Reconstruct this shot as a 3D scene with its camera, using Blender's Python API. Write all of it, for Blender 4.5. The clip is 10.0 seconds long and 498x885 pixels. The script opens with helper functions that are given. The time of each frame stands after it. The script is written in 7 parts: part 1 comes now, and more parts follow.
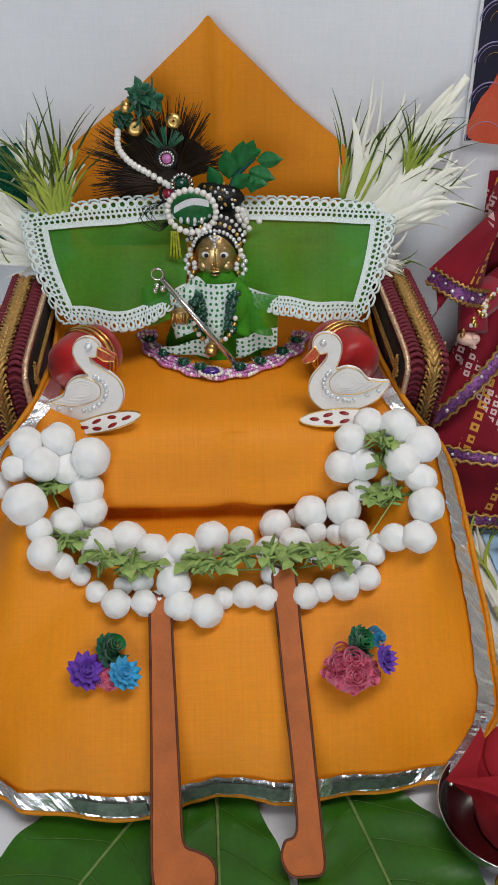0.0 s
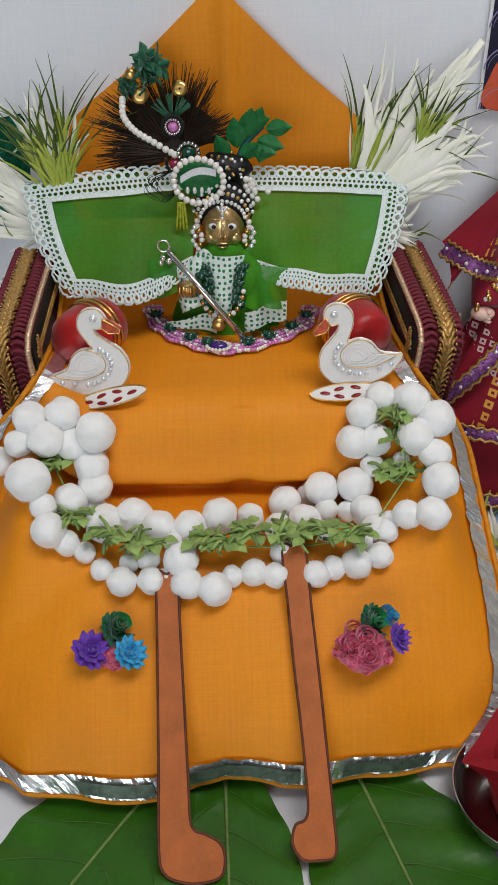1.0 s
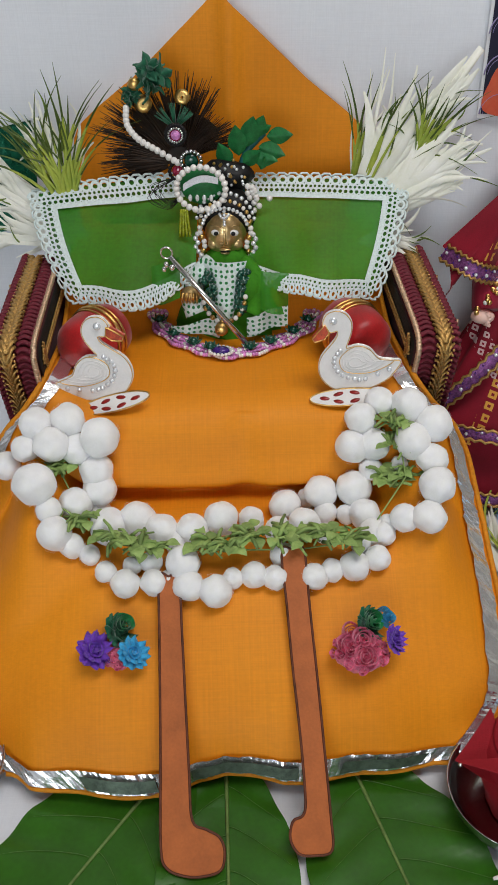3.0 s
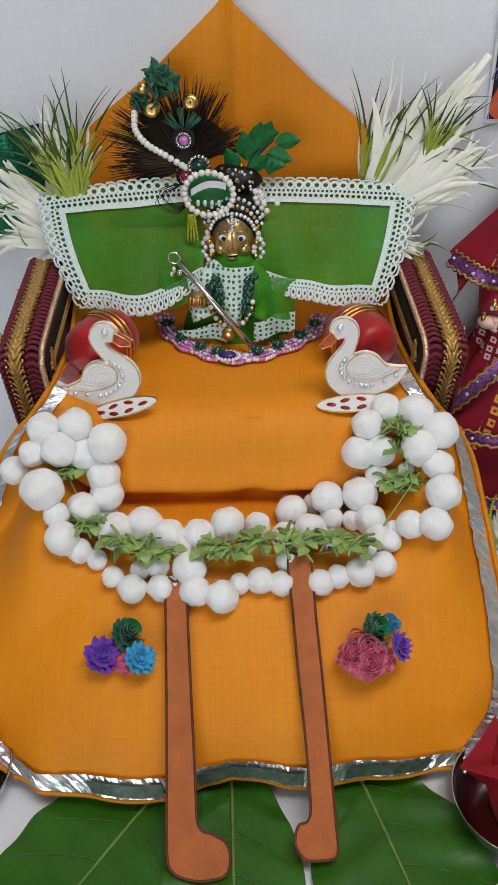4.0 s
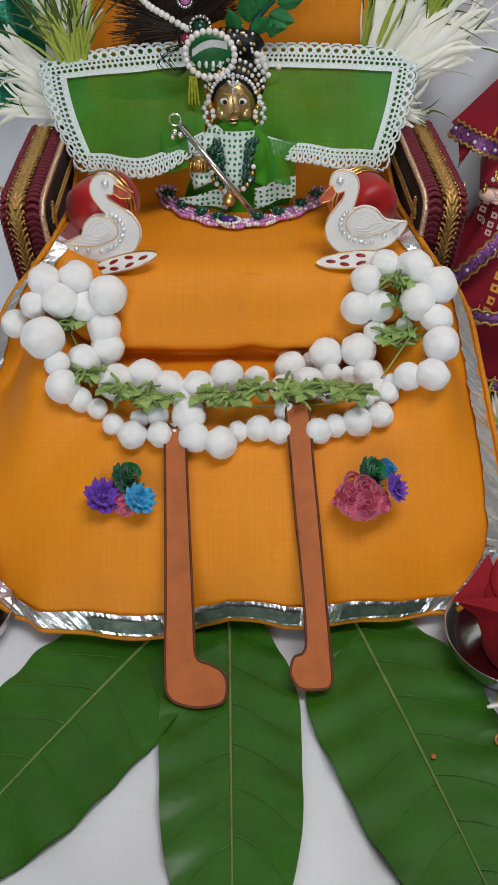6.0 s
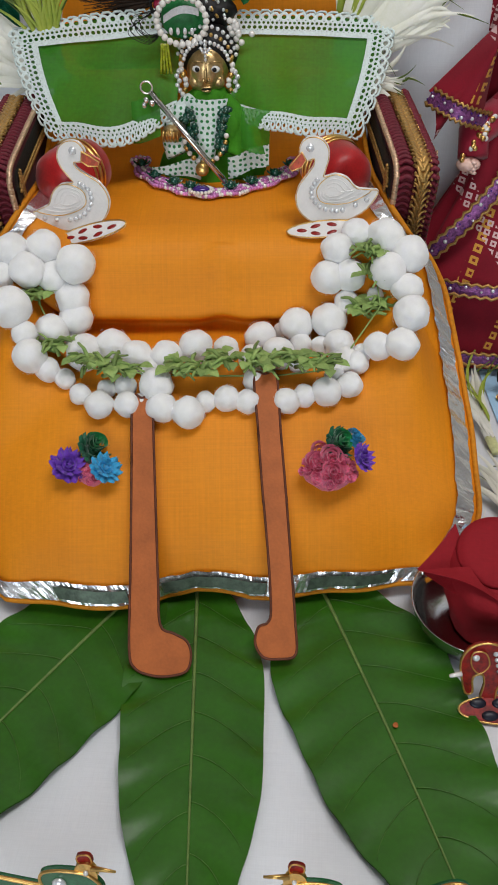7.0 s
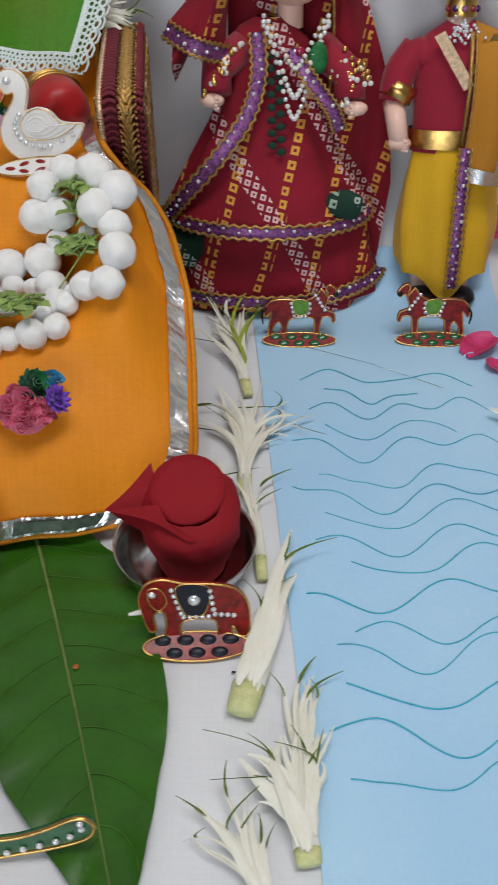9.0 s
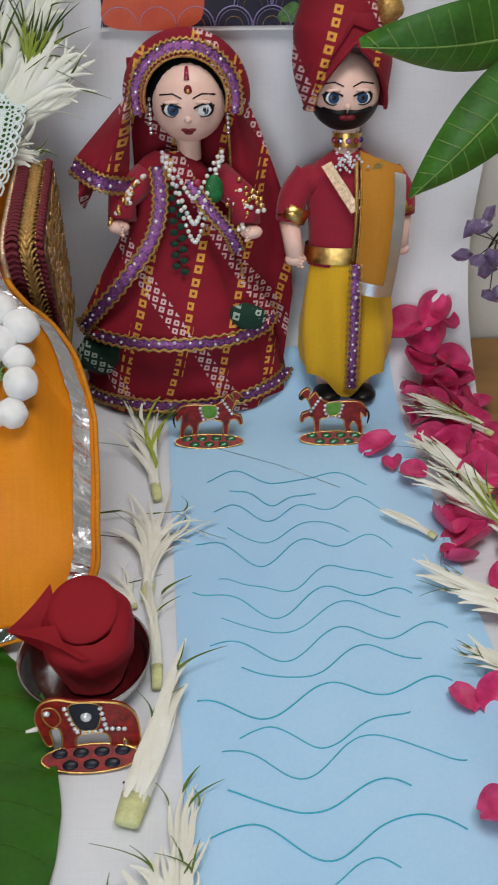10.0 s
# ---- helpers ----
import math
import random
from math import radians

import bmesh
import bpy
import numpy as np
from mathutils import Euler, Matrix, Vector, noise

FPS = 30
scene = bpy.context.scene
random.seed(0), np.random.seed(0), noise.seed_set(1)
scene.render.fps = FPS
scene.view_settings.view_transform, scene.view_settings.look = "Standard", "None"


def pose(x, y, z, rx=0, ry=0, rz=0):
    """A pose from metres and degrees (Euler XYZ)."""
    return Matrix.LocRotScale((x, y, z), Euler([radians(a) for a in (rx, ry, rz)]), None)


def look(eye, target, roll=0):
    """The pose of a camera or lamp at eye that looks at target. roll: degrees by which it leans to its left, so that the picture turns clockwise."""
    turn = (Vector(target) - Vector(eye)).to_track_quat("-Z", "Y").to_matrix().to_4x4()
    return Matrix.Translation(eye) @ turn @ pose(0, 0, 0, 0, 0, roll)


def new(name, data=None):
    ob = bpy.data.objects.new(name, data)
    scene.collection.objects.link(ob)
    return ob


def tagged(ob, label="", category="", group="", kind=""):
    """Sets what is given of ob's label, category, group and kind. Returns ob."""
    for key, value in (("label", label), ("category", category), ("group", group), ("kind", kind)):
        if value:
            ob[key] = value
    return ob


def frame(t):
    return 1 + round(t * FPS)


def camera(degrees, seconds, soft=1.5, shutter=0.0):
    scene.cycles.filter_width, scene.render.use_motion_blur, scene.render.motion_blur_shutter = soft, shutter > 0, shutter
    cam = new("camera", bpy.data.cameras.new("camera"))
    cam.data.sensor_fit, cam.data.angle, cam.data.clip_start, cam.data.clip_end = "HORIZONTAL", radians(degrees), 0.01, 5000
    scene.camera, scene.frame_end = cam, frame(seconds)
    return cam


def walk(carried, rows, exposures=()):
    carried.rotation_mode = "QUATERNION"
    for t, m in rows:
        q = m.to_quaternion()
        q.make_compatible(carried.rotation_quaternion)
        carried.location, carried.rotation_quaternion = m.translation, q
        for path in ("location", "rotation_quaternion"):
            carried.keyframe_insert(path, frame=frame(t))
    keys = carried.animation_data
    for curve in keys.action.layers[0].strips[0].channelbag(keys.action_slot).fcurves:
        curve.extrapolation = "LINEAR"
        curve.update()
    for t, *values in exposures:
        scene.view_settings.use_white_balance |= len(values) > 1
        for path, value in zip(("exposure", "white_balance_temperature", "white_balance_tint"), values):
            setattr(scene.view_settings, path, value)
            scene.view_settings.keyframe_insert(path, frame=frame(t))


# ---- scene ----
cam = camera(31.4, 10.0, soft=1.5, shutter=0.4)
PATH = [
    (0, (0.0572, 0.0232, 0.5811), (0.0018, 1.6990, -0.5091), 0.51),
    (0.5, (0.0566, 0.0325, 0.5631), (-0.0064, 1.7046, -0.5324), 0.32),
    (1, (0.0557, 0.0314, 0.5595), (-0.0154, 1.6970, -0.5453), 0.14),
    (1.5, (0.0646, 0.0317, 0.5522), (-0.0170, 1.6915, -0.5606), -0.09),
    (2, (0.0660, 0.0299, 0.5537), (-0.0239, 1.6841, -0.5668), -0.21),
    (3.5, (0.0655, 0.0265, 0.5867), (-0.0394, 1.6727, -0.5442), -0.51),
    (4, (0.0636, 0.0297, 0.5873), (-0.0460, 1.6711, -0.5503), -0.41),
    (4.5, (0.0705, 0.0239, 0.5755), (-0.0446, 1.6623, -0.5658), -0.49),
    (5, (0.0696, -0.0023, 0.5572), (-0.0418, 1.6324, -0.5897), -0.33),
    (5.5, (0.0716, -0.0213, 0.5313), (-0.0423, 1.5971, -0.6382), -0.31),
    (5.7, (0.0686, -0.0265, 0.5245), (-0.0458, 1.5828, -0.6575), -0.28),
    (7, (0.1003, -0.0297, 0.5055), (-0.0288, 1.5489, -0.7156), -0.52),
    (7.5, (0.1249, -0.0287, 0.5011), (-0.0075, 1.5256, -0.7505), -0.94),
    (8, (0.1821, -0.0198, 0.4936), (0.0962, 1.5212, -0.7784), -0.44),
    (8.5, (0.2427, -0.0209, 0.4844), (0.1882, 1.5165, -0.7937), -0.37),
    (9, (0.2846, -0.0235, 0.4811), (0.2574, 1.5147, -0.7969), -0.27),
    (9.5, (0.3222, -0.0215, 0.5414), (0.3263, 1.5374, -0.7115), -0.34),
    (10, (0.3523, -0.0252, 0.5679), (0.3742, 1.5576, -0.6545), -0.50),
]
walk(cam, [(t, look(eye, target, roll)) for t, eye, target, roll in PATH], [(0, 0.1), (7.5, 0.1), (8.5, 0.11), (9, 0.10), (9.5, 0.08), (10, 0.09)])

# ---- light ----
world = bpy.data.worlds.new("world")
scene.world = world
world.use_nodes = True
sky = world.node_tree.nodes.new("ShaderNodeTexSky")
sky.sky_type, sky.sun_disc = "NISHITA", False
sky.sun_elevation, sky.sun_rotation = radians(40), radians(200)
world.node_tree.links.new(sky.outputs[0], world.node_tree.nodes["Background"].inputs[0])
world.node_tree.nodes["Background"].inputs[1].default_value = 0.08


def area_lamp(name, eye, target, power, sx, sy, colour):
    data = bpy.data.lights.new(name, "AREA")
    data.shape, data.size, data.size_y, data.energy, data.color = "RECTANGLE", sx, sy, power, colour
    ob = new(name, data)
    ob.matrix_world = look(eye, target)
    return ob


area_lamp("ceiling_lamp", (0.45, 0.15, 1.78), (0.25, 0.5, 0), 14.5, 1.1, 0.5, (1.0, 0.97, 0.96))
area_lamp("window_light", (-0.3, -2.05, 0.68), (0.2, 0.6, 0.1), 19, 1.3, 1.1, (0.84, 0.93, 1.0))

# ---- materials ----


def mat(name, colour, rough=0.6, metal=0.0, var=0.18, scale=60.0, bump=0.15, grain=700.0, second=None, sheen=0.0, clear=0.0, trans=0.0, sss=0.0, stretch=(1, 1, 1), island=0.0):
    """A surface with stains at one size and grain at a finer one."""
    m = bpy.data.materials.new(name)
    m.use_nodes = True
    nt = m.node_tree
    nd, ln = nt.nodes, nt.links
    b = nd["Principled BSDF"]
    co = nd.new("ShaderNodeTexCoord")
    mp = nd.new("ShaderNodeMapping")
    mp.inputs["Scale"].default_value = stretch
    ln.new(co.outputs["Object"], mp.inputs[0])
    n1, n2 = nd.new("ShaderNodeTexNoise"), nd.new("ShaderNodeTexNoise")
    n1.inputs["Scale"].default_value, n1.inputs["Detail"].default_value = scale, 5
    n2.inputs["Scale"].default_value, n2.inputs["Detail"].default_value = grain, 3
    ln.new(mp.outputs[0], n1.inputs["Vector"])
    ln.new(mp.outputs[0], n2.inputs["Vector"])
    ramp = nd.new("ShaderNodeMix")
    ramp.data_type = "RGBA"
    c = Vector(colour[:3])
    d = Vector(second[:3]) if second else c * (1 - 2 * var)
    ramp.inputs["A"].default_value = (*d, 1)
    ramp.inputs["B"].default_value = (*(c * (1 + 0.5 * var) if not second else c), 1)
    add = nd.new("ShaderNodeMath")
    add.operation = "MULTIPLY_ADD"
    ln.new(n2.outputs[0], add.inputs[0])
    add.inputs[1].default_value = 0.5
    ln.new(n1.outputs[0], add.inputs[2])
    mr = nd.new("ShaderNodeMapRange")
    mr.inputs["From Min"].default_value, mr.inputs["From Max"].default_value = 0.45, 1.05
    ln.new(add.outputs[0], mr.inputs["Value"])
    ln.new(mr.outputs[0], ramp.inputs["Factor"])
    last = ramp.outputs["Result"]
    if island:
        geo, hsv = nd.new("ShaderNodeNewGeometry"), nd.new("ShaderNodeHueSaturation")
        vm = nd.new("ShaderNodeMapRange")
        vm.inputs["To Min"].default_value, vm.inputs["To Max"].default_value = 1 - island, 1 + island
        ln.new(geo.outputs["Random Per Island"], vm.inputs["Value"])
        ln.new(vm.outputs[0], hsv.inputs["Value"])
        ln.new(last, hsv.inputs["Color"])
        last = hsv.outputs[0]
    ln.new(last, b.inputs["Base Color"])
    b.inputs["Roughness"].default_value, b.inputs["Metallic"].default_value = rough, metal
    b.inputs["Sheen Weight"].default_value, b.inputs["Coat Weight"].default_value = sheen, clear
    b.inputs["Coat Roughness"].default_value = 0.08
    if not metal:
        b.inputs["Specular IOR Level"].default_value = 0.32
    b.inputs["Transmission Weight"].default_value, b.inputs["Subsurface Weight"].default_value = trans, sss
    b.inputs["Subsurface Radius"].default_value = (0.01, 0.01, 0.008)
    b.inputs["Subsurface Scale"].default_value = 0.5
    if bump:
        bp = nd.new("ShaderNodeBump")
        bp.inputs["Strength"].default_value, bp.inputs["Distance"].default_value = bump, 0.0006
        ln.new(add.outputs[0], bp.inputs["Height"])
        ln.new(bp.outputs[0], b.inputs["Normal"])
    return m


def woven(name, colour, second, pitch=900.0, rough=0.7, sheen=0.2, streak=0.5, clear=0.0, relief=0.35):
    """A cloth of crossing threads with soft streaks along both of them."""
    m = mat(name, colour, rough, 0, 0.1, 14, 0, 300, second, sheen, clear)
    nt = m.node_tree
    nd, ln = nt.nodes, nt.links
    b = nd["Principled BSDF"]
    co = nd.new("ShaderNodeTexCoord")
    outs = []
    for k, st in enumerate(((1, 0.02, 0.02), (0.02, 1, 1))):
        mp, no = nd.new("ShaderNodeMapping"), nd.new("ShaderNodeTexNoise")
        mp.inputs["Scale"].default_value = st
        no.inputs["Scale"].default_value, no.inputs["Detail"].default_value = pitch, 4
        ln.new(co.outputs["Object"], mp.inputs[0])
        ln.new(mp.outputs[0], no.inputs["Vector"])
        outs.append(no.outputs[0])
    mul = nd.new("ShaderNodeMath")
    mul.operation = "ADD"
    ln.new(outs[0], mul.inputs[0])
    ln.new(outs[1], mul.inputs[1])
    mr = nd.new("ShaderNodeMapRange")
    mr.inputs["From Min"].default_value, mr.inputs["From Max"].default_value = 0.7, 1.3
    mr.inputs["To Min"].default_value, mr.inputs["To Max"].default_value = 1 - 0.3 * streak, 1 + 0.25 * streak
    ln.new(mul.outputs[0], mr.inputs["Value"])
    hs = nd.new("ShaderNodeHueSaturation")
    old = b.inputs["Base Color"].links[0].from_socket
    ln.new(old, hs.inputs["Color"])
    ln.new(mr.outputs[0], hs.inputs["Value"])
    ln.new(hs.outputs[0], b.inputs["Base Color"])
    bp = nd.new("ShaderNodeBump")
    bp.inputs["Strength"].default_value, bp.inputs["Distance"].default_value = relief, 0.0004
    ln.new(mul.outputs[0], bp.inputs["Height"])
    ln.new(bp.outputs[0], b.inputs["Normal"])
    return m


def printed(name, ground, dots, other, cell=185.0):
    """Tie-dyed cloth: small hollow squares in broken rows on a plain ground."""
    m = mat(name, ground, 0.8, 0, 0.22, 25, 0.2, 900, None, 0.04)
    nt = m.node_tree
    nd, ln = nt.nodes, nt.links
    b = nd["Principled BSDF"]
    co = nd.new("ShaderNodeTexCoord")
    mp = nd.new("ShaderNodeMapping")
    mp.inputs["Rotation"].default_value = (0, 0, radians(14))
    sp, cb = nd.new("ShaderNodeSeparateXYZ"), nd.new("ShaderNodeCombineXYZ")
    ln.new(co.outputs["Object"], sp.inputs[0])
    ln.new(sp.outputs["X"], cb.inputs["X"])
    ln.new(sp.outputs["Z"], cb.inputs["Y"])
    ln.new(cb.outputs[0], mp.inputs[0])
    last = b.inputs["Base Color"].links[0].from_socket
    for k, (tint, sc, thr) in enumerate(((other, cell * 0.72, 0.90), (dots, cell, 0.93))):
        vo = nd.new("ShaderNodeTexVoronoi")
        vo.distance, vo.voronoi_dimensions = "CHEBYCHEV", "2D"
        vo.inputs["Scale"].default_value, vo.inputs["Randomness"].default_value = sc, 0.12
        ln.new(mp.outputs[0], vo.inputs["Vector"])
        a, c = nd.new("ShaderNodeMath"), nd.new("ShaderNodeMath")
        a.operation, c.operation = "GREATER_THAN", "LESS_THAN"
        a.inputs[1].default_value, c.inputs[1].default_value = 0.12, 0.33
        ln.new(vo.outputs["Distance"], a.inputs[0])
        ln.new(vo.outputs["Distance"], c.inputs[0])
        wv = nd.new("ShaderNodeTexWave")
        wv.bands_direction = "DIAGONAL" if k else "X"
        wv.inputs["Scale"].default_value, wv.inputs["Distortion"].default_value, wv.inputs["Detail"].default_value = 6.5 - 1.5 * k, 2.5, 1
        wv.inputs["Detail Scale"].default_value = 0.8
        ln.new(mp.outputs[0], wv.inputs["Vector"])
        g = nd.new("ShaderNodeMath")
        g.operation = "GREATER_THAN"
        g.inputs[1].default_value = thr
        ln.new(wv.outputs["Fac"], g.inputs[0])
        m1, m2 = nd.new("ShaderNodeMath"), nd.new("ShaderNodeMath")
        m1.operation = m2.operation = "MULTIPLY"
        ln.new(a.outputs[0], m1.inputs[0])
        ln.new(c.outputs[0], m1.inputs[1])
        ln.new(m1.outputs[0], m2.inputs[0])
        ln.new(g.outputs[0], m2.inputs[1])
        mx = nd.new("ShaderNodeMix")
        mx.data_type = "RGBA"
        ln.new(m2.outputs[0], mx.inputs["Factor"])
        ln.new(last, mx.inputs["A"])
        mx.inputs["B"].default_value = (*tint, 1)
        last = mx.outputs["Result"]
    ln.new(last, b.inputs["Base Color"])
    return m


WHITE_CLOTH = woven("white_cotton", (0.80, 0.82, 0.86), (0.74, 0.76, 0.81), 1500, 0.85, 0.1, 0.12, relief=0.12)
ORANGE = woven("orange_silk", (0.82, 0.282, 0.006), (0.72, 0.232, 0.004), 900, 0.6, 0.0, 0.22, relief=0.2)
ORANGE_EDGE = mat("orange_piping", (0.72, 0.26, 0.01), 0.7, 0, 0.15, 300, 0.3, 1500)
SILVER_TAPE = mat("silver_tape", (0.93, 0.93, 0.95), 0.27, 0.9, 0.10, 90, 0.7, 420)
# dull green reflection in the silver tape, put in as colour
GREEN_REFLECTION = mat("green_tape_reflection", (0.10, 0.14, 0.10), 0.45, 0.4, 0.3, 200, 0.4, 900)
BLUE_PAPER = mat("blue_paper", (0.50, 0.77, 0.99), 0.7, 0, 0.05, 7, 0.08, 400, (0.40, 0.67, 0.96))
INK = mat("blue_ink", (0.05, 0.60, 0.78), 0.6, 0, 0.1, 120, 0)
TABLE_WOOD = mat("table_wood", (0.36, 0.20, 0.07), 0.5, 0, 0.25, 12, 0.2, 120, (0.26, 0.13, 0.04), stretch=(0.15, 1, 1))
# grey for the unseen room faces, darkened so that shadows deepen
ROOM_DARKENED = mat("darkened_room_paint", (0.42, 0.40, 0.37), 0.8, 0, 0.05, 6, 0.1, 250)
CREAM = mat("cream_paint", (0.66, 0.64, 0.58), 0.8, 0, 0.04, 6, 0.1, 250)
MAROON = mat("maroon_velvet", (0.115, 0.008, 0.014), 0.85, 0, 0.3, 80, 0.4, 900, None, 0.06)
BROCADE = mat("brown_brocade", (0.30, 0.17, 0.06), 0.5, 0.35, 0.3, 260, 0.9, 900, (0.03, 0.012, 0.008))
MAROON_CORD = mat("maroon_cord", (0.19, 0.014, 0.03), 0.6, 0, 0.3, 200, 0.4, 1200)
BLACK_LACE = mat("black_green_lace", (0.012, 0.02, 0.018), 0.7, 0, 0.4, 300, 0.6, 1500)
GOLD = mat("gold", (0.83, 0.52, 0.17), 0.28, 1.0, 0.2, 200, 0.4, 1200)
GOLD_THREAD = mat("gold_thread", (0.62, 0.36, 0.11), 0.42, 0.75, 0.3, 400, 0.6, 1600)
GOLD_CORD = mat("pale_gold_cord", (0.80, 0.55, 0.36), 0.35, 0.8, 0.25, 300, 0.5, 1500)
BRASS = mat("brass_face", (0.78, 0.54, 0.25), 0.30, 0.85, 0.25, 90, 0.25, 700)
SILVER = mat("silver_metal", (0.80, 0.80, 0.80), 0.2, 1.0, 0.1, 150, 0.1, 900)
STEEL = mat("steel", (0.55, 0.55, 0.56), 0.18, 1.0, 0.1, 40, 0.05, 600)
RED_SATIN = mat("red_satin", (0.47, 0.012, 0.014), 0.36, 0, 0.25, 60, 0.2, 700, None, 0.2)
RED_CLOTH = woven("red_cloth", (0.31, 0.006, 0.014), (0.24, 0.005, 0.011), 1400, 0.8, 0.0, 0.2)
LEAF = mat("big_leaf", (0.034, 0.145, 0.008), 0.33, 0, 0.3, 30, 0.3, 260, (0.022, 0.088, 0.005))
LEAF_RIB = mat("leaf_rib", (0.17, 0.26, 0.07), 0.5, 0, 0.2, 120, 0.2)
MANGO = mat("mango_leaf", (0.06, 0.20, 0.02), 0.4, 0, 0.25, 40, 0.3, 300)
MANGO_RIB = mat("mango_rib", (0.22, 0.36, 0.08), 0.5, 0, 0.2, 120, 0.2)
TERRACOTTA = mat("terracotta_paint", (0.50, 0.135, 0.032), 0.6, 0, 0.14, 60, 0.4, 500)
LEAF_VEIN = mat("leaf_vein", (0.095, 0.22, 0.04), 0.45, 0, 0.3, 120, 0.2)
BROWN_EDGE = mat("brown_painted_edge", (0.15, 0.042, 0.02), 0.6, 0, 0.3, 120, 0.3)


# ---- building helpers ----
class Build:
    """A mesh in the making, with several materials."""

    def __init__(self):
        self.v, self.f, self.m, self.mats, self.smooth = [], [], [], [], []

    def slot(self, material):
        if material not in self.mats:
            self.mats.append(material)
        return self.mats.index(material)

    def add(self, verts, faces, material, smooth=True):
        k, s = len(self.v), self.slot(material)
        self.v += [tuple(p) for p in verts]
        for f in faces:
            self.f.append(tuple(i + k for i in f))
            self.m.append(s)
            self.smooth.append(smooth)
        return self

    def grid(self, fn, nu, nv, material, closed=False, smooth=True, both=0.0):
        """fn(u, v) over the unit square."""
        vs = [fn(i / nu, j / nv) for j in range(nv + 1) for i in range(nu + (0 if closed else 1))]
        w = nu if closed else nu + 1
        fs = [(j * w + i, j * w + (i + 1) % w, (j + 1) * w + (i + 1) % w, (j + 1) * w + i) for j in range(nv) for i in range(nu)]
        return self.add(vs, fs, material, smooth)

    def ball(self, c, r, material, scale=(1, 1, 1), nu=12, nv=8, wob=0.0, seed=0.0):
        def fn(u, v):
            a, b = 2 * math.pi * u, math.pi * (v - 0.5) * 0.999
            d = Vector((math.cos(a) * math.cos(b), math.sin(a) * math.cos(b), math.sin(b)))
            k = r * (1 + (wob * noise.noise(d * 1.6 + Vector((seed, seed * 2.3, 0))) if wob else 0))
            return (c[0] + d.x * k * scale[0], c[1] + d.y * k * scale[1], c[2] + d.z * k * scale[2])
        return self.grid(fn, nu, nv, material, closed=True)

    def lathe(self, c, rows, material, n=24, sx=1.0, sy=1.0, wave=0.0, waves=9):
        """rows of (radius, height) about the z axis."""
        rr = [r for r, _ in rows]
        zz = [z for _, z in rows]

        def fn(u, v):
            k = v * (len(rows) - 1)
            i = min(int(k), len(rows) - 2)
            t = k - i
            r, z = rr[i] * (1 - t) + rr[i + 1] * t, zz[i] * (1 - t) + zz[i + 1] * t
            a = 2 * math.pi * u
            r *= 1 + wave * math.sin(waves * a + 3 * math.sin(2 * a)) * (1 - v)
            return (c[0] + sx * r * math.cos(a), c[1] + sy * r * math.sin(a), c[2] + z)
        return self.grid(fn, n, len(rows) - 1, material, closed=True)

    def tube(self, pts, r, material, n=6, taper=None, flat=1.0, caps=True):
        """A tube along points; taper: radius factors at its two ends."""
        pts = [Vector(p) for p in pts]
        side, vs, fs = None, [], []
        for i, p in enumerate(pts):
            t = (pts[min(i + 1, len(pts) - 1)] - pts[max(i - 1, 0)]).normalized()
            if side is None:
                side = t.cross(Vector((0, 0, 1)))
                if side.length < 0.1:
                    side = t.cross(Vector((0, 1, 0)))
            side = (side - t * side.dot(t)).normalized()
            up = t.cross(side)
            k = i / (len(pts) - 1)
            q = r * ((1 - k) * taper[0] + k * taper[1] if taper else 1)
            for j in range(n):
                a = 2 * math.pi * j / n
                vs.append(p + side * math.cos(a) * q + up * math.sin(a) * q * flat)
        for i in range(len(pts) - 1):
            fs += [(i * n + j, i * n + (j + 1) % n, (i + 1) * n + (j + 1) % n, (i + 1) * n + j) for j in range(n)]
        if caps:
            fs += [tuple(range(n))[::-1], tuple((len(pts) - 1) * n + j for j in range(n))]
        return self.add(vs, fs, material)

    def plate(self, outline, thick, material, place=None, rim=None, rim_r=0.0012, bev=0.0006):
        """A flat plate from an outline in x and z, facing -y, with worn edges; rim: a wire round it."""
        place = place or Matrix()
        n = len(outline)
        cx, cz = sum(p[0] for p in outline) / n, sum(p[1] for p in outline) / n
        rings = []
        for y, k in ((-thick / 2, 1), (-thick / 2 + bev, 0), (thick / 2 - bev, 0), (thick / 2, 1)):
            ring = []
            for i in range(n):
                a, b, c = Vector(outline[i - 1]), Vector(outline[i]), Vector(outline[(i + 1) % n])
                e = (c - a)
                nr = Vector((e.y, -e.x)).normalized() if e.length else Vector((0, 0))
                q = b - nr * bev * k
                ring.append(place @ Vector((q.x, y, q.y)))
            rings.append(ring)
        vs = [p for r in rings for p in r]
        fs = [(r * n + i, r * n + (i + 1) % n, (r + 1) * n + (i + 1) % n, (r + 1) * n + i) for r in range(3) for i in range(n)]
        fs += [tuple(range(n))[::-1], tuple(3 * n + i for i in range(n))]
        self.add(vs, fs, material, smooth=False)
        if rim:
            loop = [place @ Vector((p[0], -thick / 2, p[1])) for p in outline]
            self.tube(loop + loop[:2], rim_r, rim, 6, caps=False)
        return self

    def mesh(self, name):
        me = bpy.data.meshes.new(name)
        me.from_pydata(self.v, [], self.f)
        for m in self.mats:
            me.materials.append(m)
        me.polygons.foreach_set("material_index", self.m)
        me.polygons.foreach_set("use_smooth", self.smooth)
        bm = bmesh.new()
        bm.from_mesh(me)
        bmesh.ops.recalc_face_normals(bm, faces=bm.faces)
        bm.to_mesh(me)
        bm.free()
        me.update()
        return me


